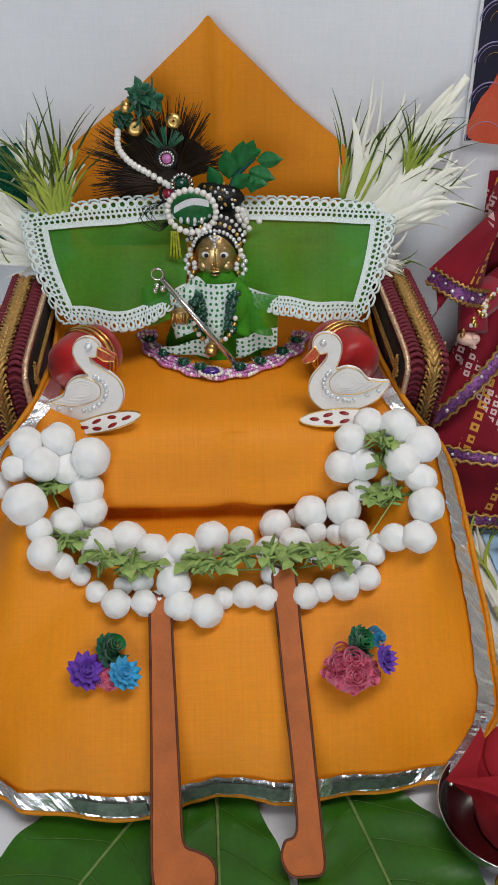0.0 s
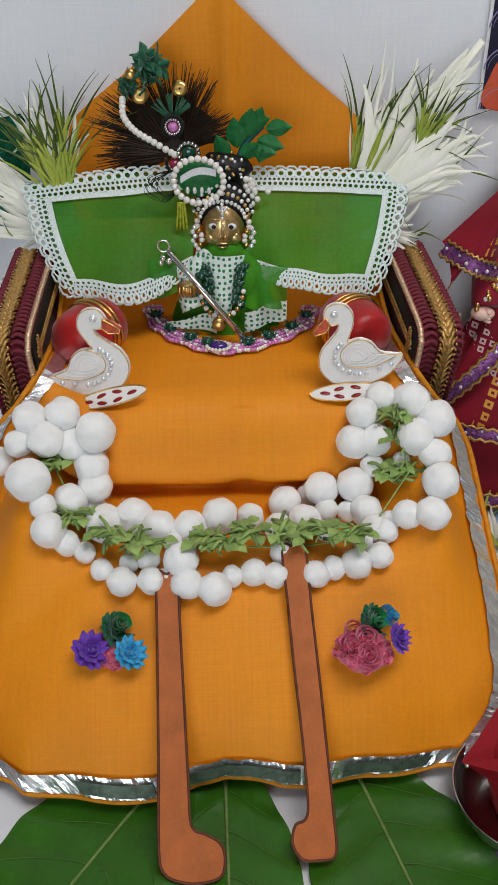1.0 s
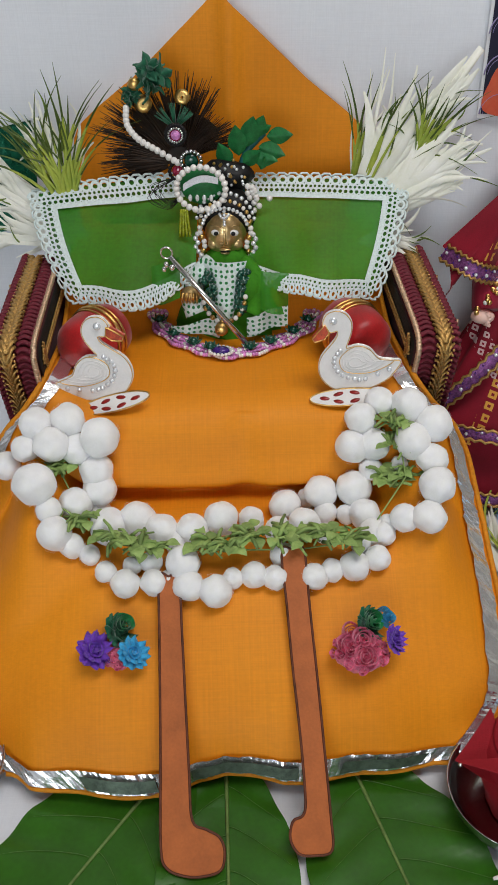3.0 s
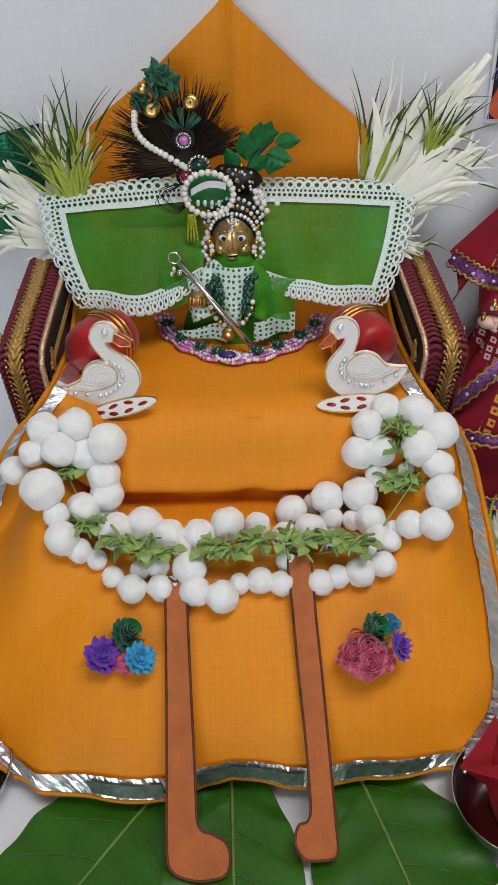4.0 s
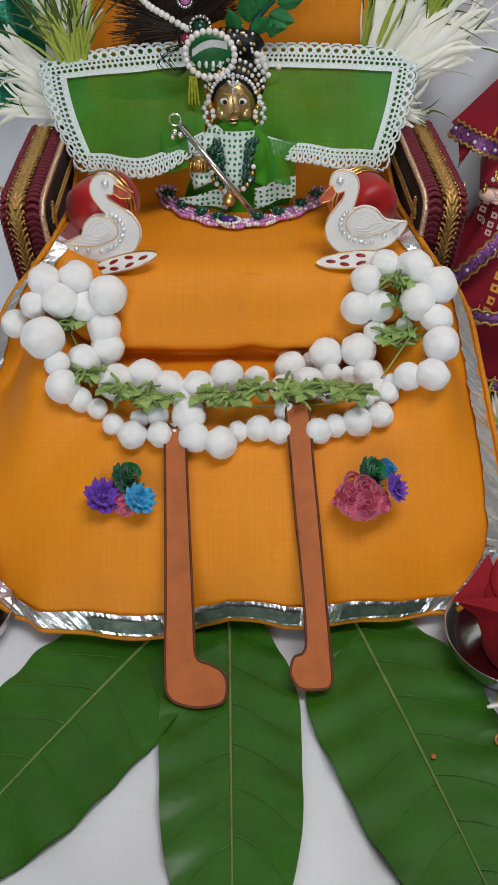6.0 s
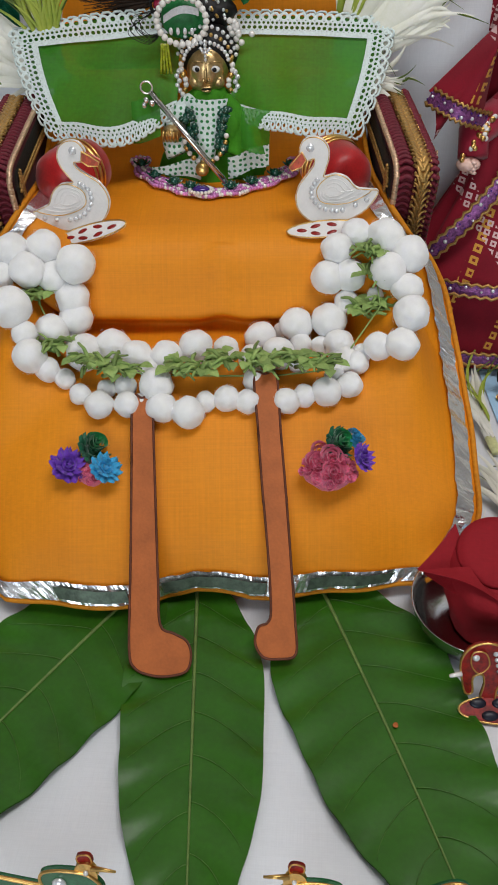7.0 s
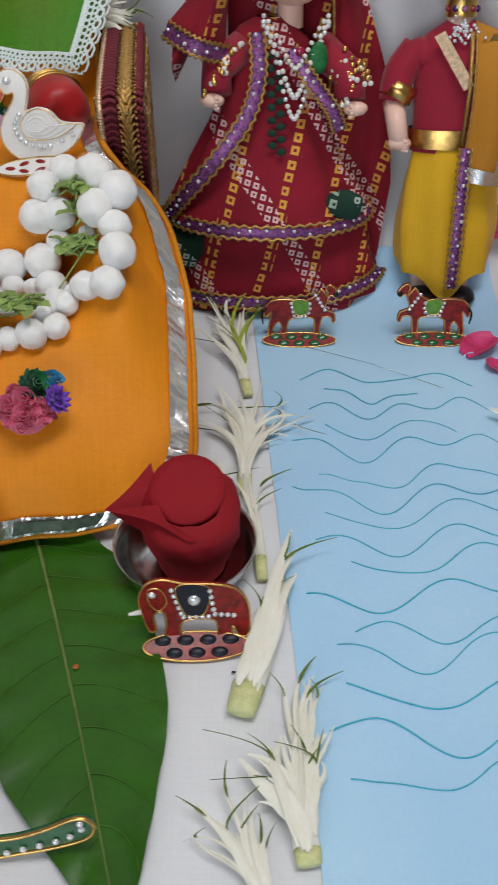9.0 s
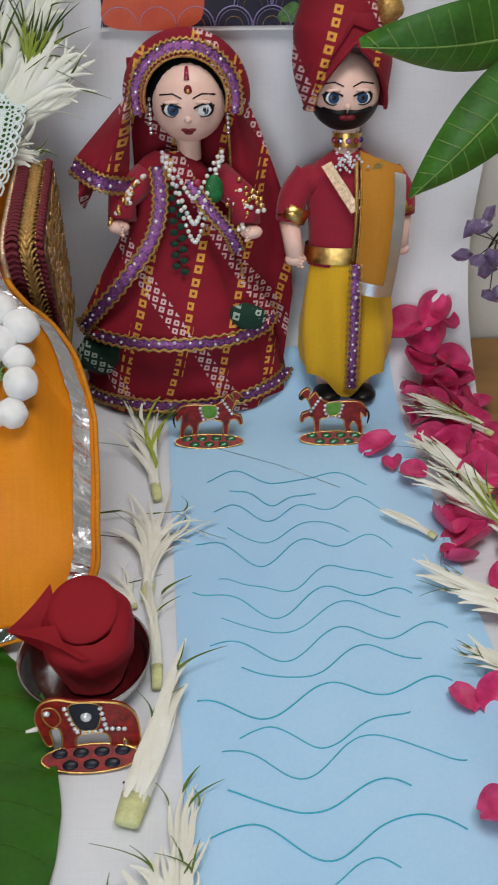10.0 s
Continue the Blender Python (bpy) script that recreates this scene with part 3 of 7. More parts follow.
big_leaf("leaf", (0.109, 0.460, 0.0), 199.4, 0.315, 0.066, LEAF, LEAF_RIB, label="large glossy dark green leaf with a brown spot", group=LG, bend=-0.004)
big_leaf("leaf", (-0.012, 0.450, 0.0), 151.0, 0.32, 0.064, LEAF, LEAF_RIB, label="large glossy dark green leaf lying flat on the sheet", group=LG, bend=0.004)


def spotted(name, ground, spots, cell=170.0):
    """Lace cloth: round openings that show the colour beneath."""
    m = mat(name, ground, 0.85, 0, 0.12, 500, 0.4, 2500)
    nt = m.node_tree
    nd, ln = nt.nodes, nt.links
    b = nd["Principled BSDF"]
    co, sp, cb = nd.new("ShaderNodeTexCoord"), nd.new("ShaderNodeSeparateXYZ"), nd.new("ShaderNodeCombineXYZ")
    ln.new(co.outputs["Object"], sp.inputs[0])
    ln.new(sp.outputs["X"], cb.inputs["X"])
    ln.new(sp.outputs["Z"], cb.inputs["Y"])
    vo, lt, mx = nd.new("ShaderNodeTexVoronoi"), nd.new("ShaderNodeMath"), nd.new("ShaderNodeMix")
    vo.voronoi_dimensions = "2D"
    vo.inputs["Scale"].default_value, vo.inputs["Randomness"].default_value = cell, 0.35
    ln.new(cb.outputs[0], vo.inputs["Vector"])
    lt.operation = "LESS_THAN"
    lt.inputs[1].default_value = 0.27
    ln.new(vo.outputs["Distance"], lt.inputs[0])
    mx.data_type = "RGBA"
    ln.new(lt.outputs[0], mx.inputs["Factor"])
    ln.new(b.inputs["Base Color"].links[0].from_socket, mx.inputs["A"])
    mx.inputs["B"].default_value = (*spots, 1)
    ln.new(mx.outputs["Result"], b.inputs["Base Color"])
    return m

# ---- more materials ----
COTTON = mat("white_cotton_wool", (0.90, 0.895, 0.89), 0.95, 0, 0.05, 1.8, 0.5, 16, None, 0.4, sss=0.2)
STEM = mat("garland_stem", (0.30, 0.40, 0.13), 0.6, 0, 0.3, 150, 0.3, 900, (0.15, 0.25, 0.06), island=0.35)
CAPE = woven("green_organza", (0.050, 0.270, 0.005), (0.028, 0.150, 0.003), 500, 0.8, 0.0, 0.3, relief=0.1)
ORGANZA = woven("sheer_green_organza", (0.036, 0.28, 0.006), (0.020, 0.155, 0.004), 500, 0.6, 0.1, 0.3, relief=0.1)
ORGANZA.node_tree.nodes["Principled BSDF"].inputs["Alpha"].default_value = 0.80
LACE_CLOTH = spotted("mint_lace_cloth", (0.70, 0.80, 0.77), (0.03, 0.20, 0.06), 210)
LACE = mat("mint_lace", (0.72, 0.82, 0.80), 0.85, 0, 0.12, 500, 0.6, 2500)
HAIR = mat("black_hair", (0.008, 0.007, 0.008), 0.5, 0, 0.3, 300, 0.3)
FEATHER = mat("peacock_barbs", (0.045, 0.022, 0.010), 0.5, 0, 0.4, 200, 0.2, 900, (0.012, 0.008, 0.006), island=0.4)
PEARL = mat("pearl", (0.86, 0.83, 0.79), 0.22, 0.0, 0.08, 200, 0.0, 800, clear=0.7)
CRYSTAL = mat("rhinestone", (0.90, 0.92, 0.95), 0.18, 0.4, 0.15, 900, 0.0, 2500, clear=1.0)
RUBY = mat("red_stone", (0.42, 0.02, 0.07), 0.12, 0, 0.3, 300, 0, clear=1.0)
GREEN_STONE = mat("green_bead", (0.006, 0.075, 0.045), 0.15, 0, 0.3, 300, 0, clear=0.8)
PURPLE_STONE = mat("purple_stone", (0.06, 0.015, 0.22), 0.15, 0, 0.3, 300, 0, clear=0.8)
PINK_BEAD = mat("pink_bead", (0.72, 0.26, 0.62), 0.3, 0, 0.3, 500, 0, clear=0.5, island=0.35)
SPRIG = mat("satin_green_leaf", (0.018, 0.19, 0.05), 0.45, 0, 0.25, 200, 0.3, 900)
TEAL = mat("teal_tape", (0.01, 0.12, 0.11), 0.5, 0, 0.2, 200, 0.3)
ENAMEL_WHITE = mat("white_enamel", (0.85, 0.82, 0.80), 0.25, 0, 0.06, 80, 0.1, 700, clear=0.6)
ENAMEL_RED = mat("red_enamel", (0.34, 0.012, 0.008), 0.35, 0, 0.45, 220, 0.15, 800, clear=0.25)
ENAMEL_NAVY = mat("navy_enamel", (0.010, 0.012, 0.026), 0.45, 0, 0.3, 150, 0, clear=0.1)
ENAMEL_GREEN = mat("green_enamel", (0.02, 0.15, 0.05), 0.2, 0, 0.3, 150, 0.1, clear=0.8)
LIME = mat("lime_bead", (0.40, 0.46, 0.02), 0.2, 0, 0.3, 300, 0, clear=0.8)
EYE_WHITE = mat("painted_white", (0.8, 0.79, 0.77), 0.4, 0, 0.04)
EYE_BLACK = mat("painted_black", (0.006, 0.006, 0.007), 0.35, 0, 0.1)
PINK_SILK = mat("pink_ribbon", (0.98, 0.22, 0.38), 0.5, 0, 0.25, 300, 0.5, 1500, None, 0.3)
PURPLE_SILK = mat("purple_ribbon", (0.19, 0.05, 0.55), 0.45, 0, 0.25, 300, 0.5, 1500, None, 0.3)
BLUE_SILK = mat("blue_ribbon", (0.05, 0.45, 0.80), 0.45, 0, 0.25, 300, 0.5, 1500, None, 0.3)
GREEN_SILK = mat("green_ribbon", (0.012, 0.34, 0.09), 0.45, 0, 0.25, 300, 0.5, 1500, None, 0.3)
DARK_GREEN_SILK = mat("dark_green_ribbon", (0.008, 0.13, 0.06), 0.45, 0, 0.25, 300, 0.5, 1500, None, 0.3)

# ---- on the throne: bolsters ----


def bolster(x, y, yaw, label):
    ob = thing("bolster", THRONE @ pose(x, y, 0.2315, 0, 0, yaw), label, "bolster", "bolsters beside the figure")
    rows = [(0.0, -0.034), (0.012, -0.0335), (0.022, -0.030), (0.0275, -0.024), (0.0300, -0.012), (0.031, 0.0), (0.030, 0.012), (0.027, 0.022), (0.018, 0.028), (0.0, 0.030)]
    turn = Matrix.Rotation(radians(-90), 4, "X")
    body = Build().lathe((0, 0, 0), [(q * 0.82, z * 0.95) for q, z in rows], RED_SATIN, 32)
    body.v = [tuple(turn @ Vector(p)) for p in body.v]
    part("cushion", body, ob)
    for s, r in ((-0.002, 0.0012), (0.003, 0.0020), (0.008, 0.0012)):
        ring = [(0.0255 * math.cos(a), s, 0.0255 * math.sin(a)) for a in [2 * math.pi * i / 40 for i in range(42)]]
        part("gold_band", Build().tube(ring, r, GOLD, 6, caps=False), ob, "thin gold band")


bolster(-0.110, 0.056, -32, "round red satin bolster with gold bands, on the seat")
bolster(0.108, 0.056, 24, "round red satin bolster with gold bands, on the seat")


# ---- swans ----
BEAK_RED = mat("orange_red_enamel", (0.62, 0.085, 0.03), 0.35, 0, 0.3, 200, 0.1, 800, clear=0.3)


def swan(sign, m, label):
    ob = thing("swan", m, label, "swan ornament", "enamelled swans on the seat")

    def flip(ps):
        ps = [(sign * x, z) for x, z in ps]
        return ps if sign > 0 else ps[::-1]
    body = spline([(-0.035, 0.0163), (-0.0235, 0.0057), (-0.0088, 0.0008), (0.0075, 0.0), (0.0205, 0.0057), (0.0279, 0.0155), (0.029, 0.0253), (0.0246, 0.035), (0.0156, 0.0425), (0.0091, 0.0482), (0.0075, 0.053), (0.0124, 0.053),
                   (0.0165, 0.0564), (0.017, 0.062), (0.0124, 0.068), (0.005, 0.069), (-0.0015, 0.0654), (-0.0047, 0.058), (-0.003, 0.050), (0.0018, 0.0417), (0.0035, 0.0375), (-0.0055, 0.0375), (-0.0137, 0.0325), (-0.0186, 0.0237), (-0.028, 0.0196)][::-1], 90, True)
    part("body", Build().plate(flip(body), 0.004, ENAMEL_WHITE, rim=GOLD, rim_r=0.0004), ob, "white enamelled body with a gold rim")
    part("beak", Build().plate(flip([(0.0155, 0.0605), (0.0215, 0.0565), (0.0280, 0.0515), (0.0265, 0.0485), (0.0185, 0.0492), (0.0138, 0.0535)]), 0.0060, BEAK_RED, rim=GOLD, rim_r=0.0006), ob, "orange-red enamelled beak")
    w = Build()
    wing = [(-0.030, 0.0188), (-0.0194, 0.0229), (-0.0137, 0.0322), (-0.0055, 0.0375), (0.0042, 0.0355), (0.0112, 0.0294), (0.0104, 0.0204), (0.001, 0.0155), (-0.0137, 0.0139)]
    for k in range(4):
        s = 1 - 0.22 * k
        ps = [(0.001 + (x - 0.001) * s, 0.0255 + (z - 0.0255) * s) for x, z in wing]
        w.plate(flip(spline(ps, 40, True)), 0.0014, ENAMEL_WHITE, Matrix.Translation((0, -0.0024 - 0.0005 * k, 0)))
        line = [Vector((p[0], -0.0031 - 0.0005 * k, p[1])) for p in flip(spline(ps, 40, True))]
        w.tube(line + line[:2], 0.0004, GOLD if k == 0 else ENAMEL_WHITE, 5, caps=False)
    part("wing", w, ob, "white wing with raised curved ridges")
    gem = Build().ball((0, 0, 0), 0.0021, CRYSTAL, (1, 0.7, 1), 8, 6)
    row = spline([(0.0091, 0.0368), (0.0145, 0.0319), (0.0162, 0.0245), (0.0120, 0.0163), (0.0034, 0.0110), (-0.0050, 0.0093), (-0.025, 0.0126)], 14)
    shared_parts("rhinestone", gem, ob, [(sign * p[0], -0.0026, p[1]) for p in row], "clear rhinestone")
    shared_parts("rhinestone", Build().ball((0, 0, 0), 0.0032, CRYSTAL, (1, 0.6, 1), 10, 6), ob, [(sign * 0.0086, -0.0024, 0.0618)], "clear rhinestone eye")
    base = [(0.030 * math.cos(a), 0.0075 * math.sin(a)) for a in [2 * math.pi * i / 32 for i in range(32)]]
    tilt = pose(sign * 0.012, -0.008, -0.001, -48, sign * -9, 0)
    bs = part("base", Build().plate(base, 0.002, ENAMEL_WHITE, tilt, rim=GOLD, rim_r=0.0006), ob, "pointed white base with dark red drops")
    drops = [(-0.018, 0.0, 8), (-0.007, 0.003, -14), (-0.007, -0.0035, 14), (0.006, 0.0035, 14), (0.006, -0.0035, -14), (0.018, 0.0, -8)]
    shared_parts("drop", Build().ball((0, 0, 0), 0.0042, ENAMEL_RED, (1, 0.2, 0.42), 10, 6), bs, [tilt @ pose(x, -0.001, z, 0, a, 0) for x, z, a in drops], "dark red enamel drop")
    return ob


swan(1, pose(-0.089, 0.627, 0.2065, -8, -7, 0), "white enamelled swan with rhinestones before a red bolster")
swan(-1, pose(0.1193, 0.643, 0.2120, -8, -16, 0), "white enamelled swan with rhinestones before a red bolster")

# ---- cotton garland ----
CLOTH_SAMPLES = [drape(-1 + 2 * i / 80, 0.1 + 0.9 * j / 120) for i in range(81) for j in range(121)]
CLOTH_XY = np.array([(p.x, p.y) for p in CLOTH_SAMPLES])
CLOTH_Z = np.array([p.z for p in CLOTH_SAMPLES])


def cloth_z(x, y, reach=0.007):
    near = np.abs(CLOTH_XY - (x, y)).max(1) < reach
    return float(CLOTH_Z[near].max()) if near.any() else 0.13


garland = thing("garland", THRONE, "garland of white cotton balls with green stems, laid over the cloth", "garland")
# cotton balls: place on the throne and radius
LEFT_BALLS = [(-0.150, -0.035, 0.205, 0.0120), (-0.126, -0.030, 0.205, 0.0120), (-0.159, -0.046, 0.190, 0.0098), (-0.138, -0.046, 0.193, 0.0128), (-0.119, -0.042, 0.185, 0.0115), (-0.101, -0.041, 0.195, 0.0140), (-0.176, -0.043, 0.172, 0.0100), (-0.149, -0.075, 0.177, 0.0151), (-0.105, -0.050, 0.170, 0.0120), (-0.121, -0.070, 0.153, 0.0119), (-0.103, -0.058, 0.157, 0.0124), (-0.139, -0.084, 0.159, 0.0087), (-0.105, -0.063, 0.140, 0.0090), (-0.134, -0.099, 0.148, 0.0116), (-0.122, -0.100, 0.136, 0.0087), (-0.095, -0.084, 0.141, 0.0135), (-0.109, -0.104, 0.130, 0.0073)]
LOWER_BALLS = [(-0.074, -0.079, 0.142, 0.0136), (-0.055, -0.089, 0.140, 0.0121), (-0.096, -0.118, 0.125, 0.0077), (-0.081, -0.128, 0.122, 0.0097), (-0.076, -0.114, 0.127, 0.0068), (-0.060, -0.128, 0.122, 0.0093), (-0.062, -0.112, 0.128, 0.0077), (-0.044, -0.096, 0.134, 0.0077), (-0.031, -0.089, 0.139, 0.0116), (-0.038, -0.117, 0.131, 0.0118), (-0.034, -0.131, 0.121, 0.0109), (-0.014, -0.136, 0.119, 0.0113), (-0.049, -0.123, 0.121, 0.0063), (-0.009, -0.079, 0.141, 0.0126), (0.015, -0.076, 0.137, 0.0092), (-0.001, -0.125, 0.121, 0.0072)]
MIDDLE_BALLS = [(0.015, -0.124, 0.123, 0.0093), (0.031, -0.126, 0.121, 0.0084), (0.037, -0.109, 0.129, 0.0085), (0.042, -0.063, 0.140, 0.0115), (0.035, -0.088, 0.136, 0.0095), (0.056, -0.085, 0.138, 0.0117), (0.071, -0.058, 0.148, 0.0124), (0.072, -0.091, 0.133, 0.0078), (0.074, -0.070, 0.137, 0.0089), (0.061, -0.051, 0.137, 0.0072), (0.060, -0.126, 0.121, 0.0093), (0.074, -0.121, 0.122, 0.0081), (0.091, -0.120, 0.125, 0.0106), (0.109, -0.114, 0.127, 0.0094), (0.098, -0.103, 0.130, 0.0069), (0.097, -0.058, 0.151, 0.0125), (0.104, -0.077, 0.140, 0.0110), (0.090, -0.072, 0.136, 0.0071)]
RIGHT_BALLS = [(0.116, -0.096, 0.135, 0.0087), (0.108, -0.092, 0.135, 0.0096), (0.096, -0.044, 0.182, 0.0119), (0.103, -0.033, 0.201, 0.0110), (0.119, -0.021, 0.209, 0.0103), (0.111, -0.051, 0.164, 0.0089), (0.113, -0.043, 0.183, 0.0120), (0.142, -0.028, 0.209, 0.0134), (0.159, -0.041, 0.199, 0.0133), (0.142, -0.052, 0.191, 0.0132), (0.156, -0.063, 0.181, 0.0110), (0.157, -0.081, 0.169, 0.0130), (0.132, -0.093, 0.148, 0.0104), (0.149, -0.099, 0.153, 0.0116), (0.133, -0.053, 0.170, 0.0062), (0.121, -0.088, 0.139, 0.0070)]
ball_meshes = []
for k in range(8):
    g = Build().ball((0, 0, 0), 1.0, COTTON, (1, 1, 0.96), 30, 22, 0.10, k * 3.1)
    rr = random.Random(k)
    # loose fibres that stand off the wool
    for i in range(70):
        d = Vector((rr.gauss(0, 1), rr.gauss(0, 1), rr.gauss(0, 1))).normalized()
        e = Vector((rr.gauss(0, 1), rr.gauss(0, 1), rr.gauss(0, 1))).cross(d).normalized()
        g.tube([d * 0.97 - e * 0.12, d * (1.02 + 0.08 * rr.random()), d * 1.02 + e * 0.3], 0.006, COTTON, 3, (0.8, 0.5), caps=False)
    ball_meshes.append(g.mesh("cotton_ball"))
for k, (x, y, z, r) in enumerate(LEFT_BALLS + LOWER_BALLS + MIDDLE_BALLS + RIGHT_BALLS):
    ob = new("cotton_ball", ball_meshes[k % 8])
    ob.parent = garland
    ob.matrix_basis = pose(x, y, z, random.uniform(-40, 40), random.uniform(-40, 40), random.uniform(0, 360)) @ Matrix.Diagonal((1.1 * r * random.uniform(0.94, 1.06), 1.1 * r, 1.1 * r * random.uniform(0.96, 1.1), 1))
STEMS = [(-0.131, -0.055, 0.168, 80), (-0.117, -0.087, 0.143, -30), (-0.092, -0.104, 0.139, -10), (-0.077, -0.109, 0.137, -15), (-0.062, -0.113, 0.135, 10), (-0.020, -0.112, 0.136, 10), (-0.005, -0.113, 0.135, 35), (0.012, -0.106, 0.138, 10),
         (0.036, -0.106, 0.138, 60), (0.048, -0.108, 0.137, -5), (0.070, -0.107, 0.138, -20), (0.087, -0.110, 0.136, -10), (0.129, -0.042, 0.194, 70), (0.131, -0.050, 0.180, 100), (0.134, -0.061, 0.160, 20), (0.121, -0.061, 0.156, 150)]
for x, y, z, a in STEMS:
    g = Build()
    z += 0.005
    for i in range(13):
        t = radians(a + random.gauss(0, 38)) + (math.pi if i % 2 else 0)
        ln = random.uniform(0.008, 0.017)
        d = Vector((math.cos(t), math.sin(t), random.uniform(-0.15, 0.5)))
        o = Vector((random.gauss(0, 0.004), random.gauss(0, 0.003), z + random.uniform(-0.004, 0.006)))
        g.tube([o, o + d * ln * 0.5 + Vector((0, 0, 0.003)), o + d * ln], random.uniform(0.0011, 0.0021), STEM, 5, (1, 0.6))
    for i in range(9):
        t = random.uniform(0, 6.28)
        o = Vector((x + random.gauss(0, 0.007), y + random.gauss(0, 0.005), z + 0.003)) - Vector((x, y, 0))
        g.grid(lambda u, v: o + Vector((math.cos(t) * v * 0.013 - math.sin(t) * (u - 0.5) * 0.009 * math.sin(math.pi * v), math.sin(t) * v * 0.013 + math.cos(t) * (u - 0.5) * 0.009 * math.sin(math.pi * v), 0.003 * math.sin(3 * v))), 3, 5, STEM)
    g.v = [(p[0] + x, p[1] + y, p[2]) for p in g.v]
    part("stem_tuft", g, garland, "tuft of pale green stems")
part("string", Build().tube([(x, y, cloth_z(x, y) + 0.006) for x, y in [(-0.15, -0.03), (-0.12, -0.07), (-0.09, -0.095), (-0.03, -0.105), (0.05, -0.105), (0.10, -0.10), (0.135, -0.07), (0.13, -0.02)]], 0.0007, STEM, 5), garland, "thin string")


# ---- wooden legs ----
def leg_shape(outline, label):
    ob = thing("wooden_leg", THRONE @ pose(0, -0.112, 0.1345, -53.5, 0, 0), label, "cut-out leg", "pair of cut-out legs")
    outline = [(x, -s) for x, s in outline][::-1]
    part("board", Build().plate(spline(outline, 90, True), 0.0045, TERRACOTTA, bev=0.0008), ob)
    loop = [Vector((p[0], -0.0026, p[1])) for p in spline(outline, 90, True)]
    part("painted_edge", Build().tube(loop + loop[:2], 0.0009, BROWN_EDGE, 6, caps=False, flat=0.8), ob, "dark brown painted outline")
    return ob


leg_shape([(-0.0555, 0.017), (-0.0485, 0.0165), (-0.0412, 0.0172), (-0.039, 0.060), (-0.0372, 0.105), (-0.0352, 0.155), (-0.0335, 0.184), (-0.024, 0.190), (-0.0155, 0.195), (-0.0120, 0.204), (-0.0150, 0.2155), (-0.028, 0.219), (-0.040, 0.218), (-0.051, 0.213), (-0.055, 0.200), (-0.055, 0.15), (-0.0552, 0.10), (-0.0555, 0.06)],
          "terracotta-painted cut-out leg with a dark outline, lying down the cloth")
leg_shape([(0.0362, 0.000), (0.0445, -0.0008), (0.0530, 0.0), (0.055, 0.045), (0.0575, 0.095), (0.0595, 0.145), (0.061, 0.185), (0.0605, 0.206), (0.049, 0.209), (0.038, 0.2075), (0.0325, 0.198), (0.035, 0.187), (0.042, 0.1835), (0.0442, 0.172), (0.0428, 0.13), (0.040, 0.085), (0.038, 0.04)],
          "terracotta-painted cut-out leg with a dark outline, lying down the cloth")


# ---- ribbon flowers ----
def rose(b, c, r, material, n=3.4, tilt=(0, 0, 0)):
    """A ribbon rolled into a rose."""
    m = pose(*c, *tilt)

    def fn(u, v):
        a = u * n * 2 * math.pi
        q = r * (0.12 + 0.88 * u) * (1 + 0.09 * math.sin(a * 2.5)) * (0.85 + 0.25 * v)
        return m @ Vector((q * math.cos(a), q * math.sin(a), r * (0.62 - 0.48 * u) + r * 0.55 * (v - 0.5) + r * 0.1 * math.sin(a * 3)))
    b.grid(fn, 80, 3, material)
    return b


def petals_star(b, c, r, material, n=9, tilt=(0, 0, 0), lift=0.35):
    m = pose(*c, *tilt)
    for k in range(n):
        a = 2 * math.pi * k / n + random.uniform(-0.15, 0.15)
        b.grid(lambda u, v: m @ Vector((math.cos(a) * v * r - math.sin(a) * (u - 0.5) * r * 0.75 * math.sin(math.pi * (0.1 + 0.88 * v)), math.sin(a) * v * r + math.cos(a) * (u - 0.5) * r * 0.75 * math.sin(math.pi * (0.1 + 0.88 * v)), r * lift * v * v + 0.1 * r * math.cos((u - 0.5) * 5))), 4, 6, material)
    return b


def pom(base, pieces, label):
    ob = thing("ribbon_flower", pose(*base), label, "ribbon flower", "ribbon flowers on the cloth")
    for name, kind, c, r, material, text in pieces:
        t = (40 + random.uniform(-15, 15), random.uniform(-15, 15), random.uniform(0, 90))
        b = Build()
        if kind == "rose":
            rose(b, c, r, material, 3.6, t)
        elif kind == "star":
            petals_star(b, c, r * 0.95, material, 12, t, 0.25)
            petals_star(b, (c[0], c[1] - 0.0006, c[2] + 0.0015), r * 0.75, material, 10, t, 0.7)
            rose(b, (c[0], c[1] - 0.001, c[2] + 0.002), r * 0.5, material, 2.5, t)
        else:
            b.ball(c, r * 0.85, material, (1.1, 0.9, 0.8), 20, 14, 0.2, c[0] * 90)
            for i in range(26):
                a, h = i * 2.4, (i + 0.5) / 26
                d = Vector((math.cos(a) * math.sqrt(1 - h * h), math.sin(a) * math.sqrt(1 - h * h), h))
                rose(b, (c[0] + d.x * r * 0.95, c[1] + d.y * r * 0.78, c[2] + d.z * r * 0.66), r * 0.27, material, 2.2, (-d.y * 60, d.x * 60, 0))
        part(name, b, ob, text)
    return ob


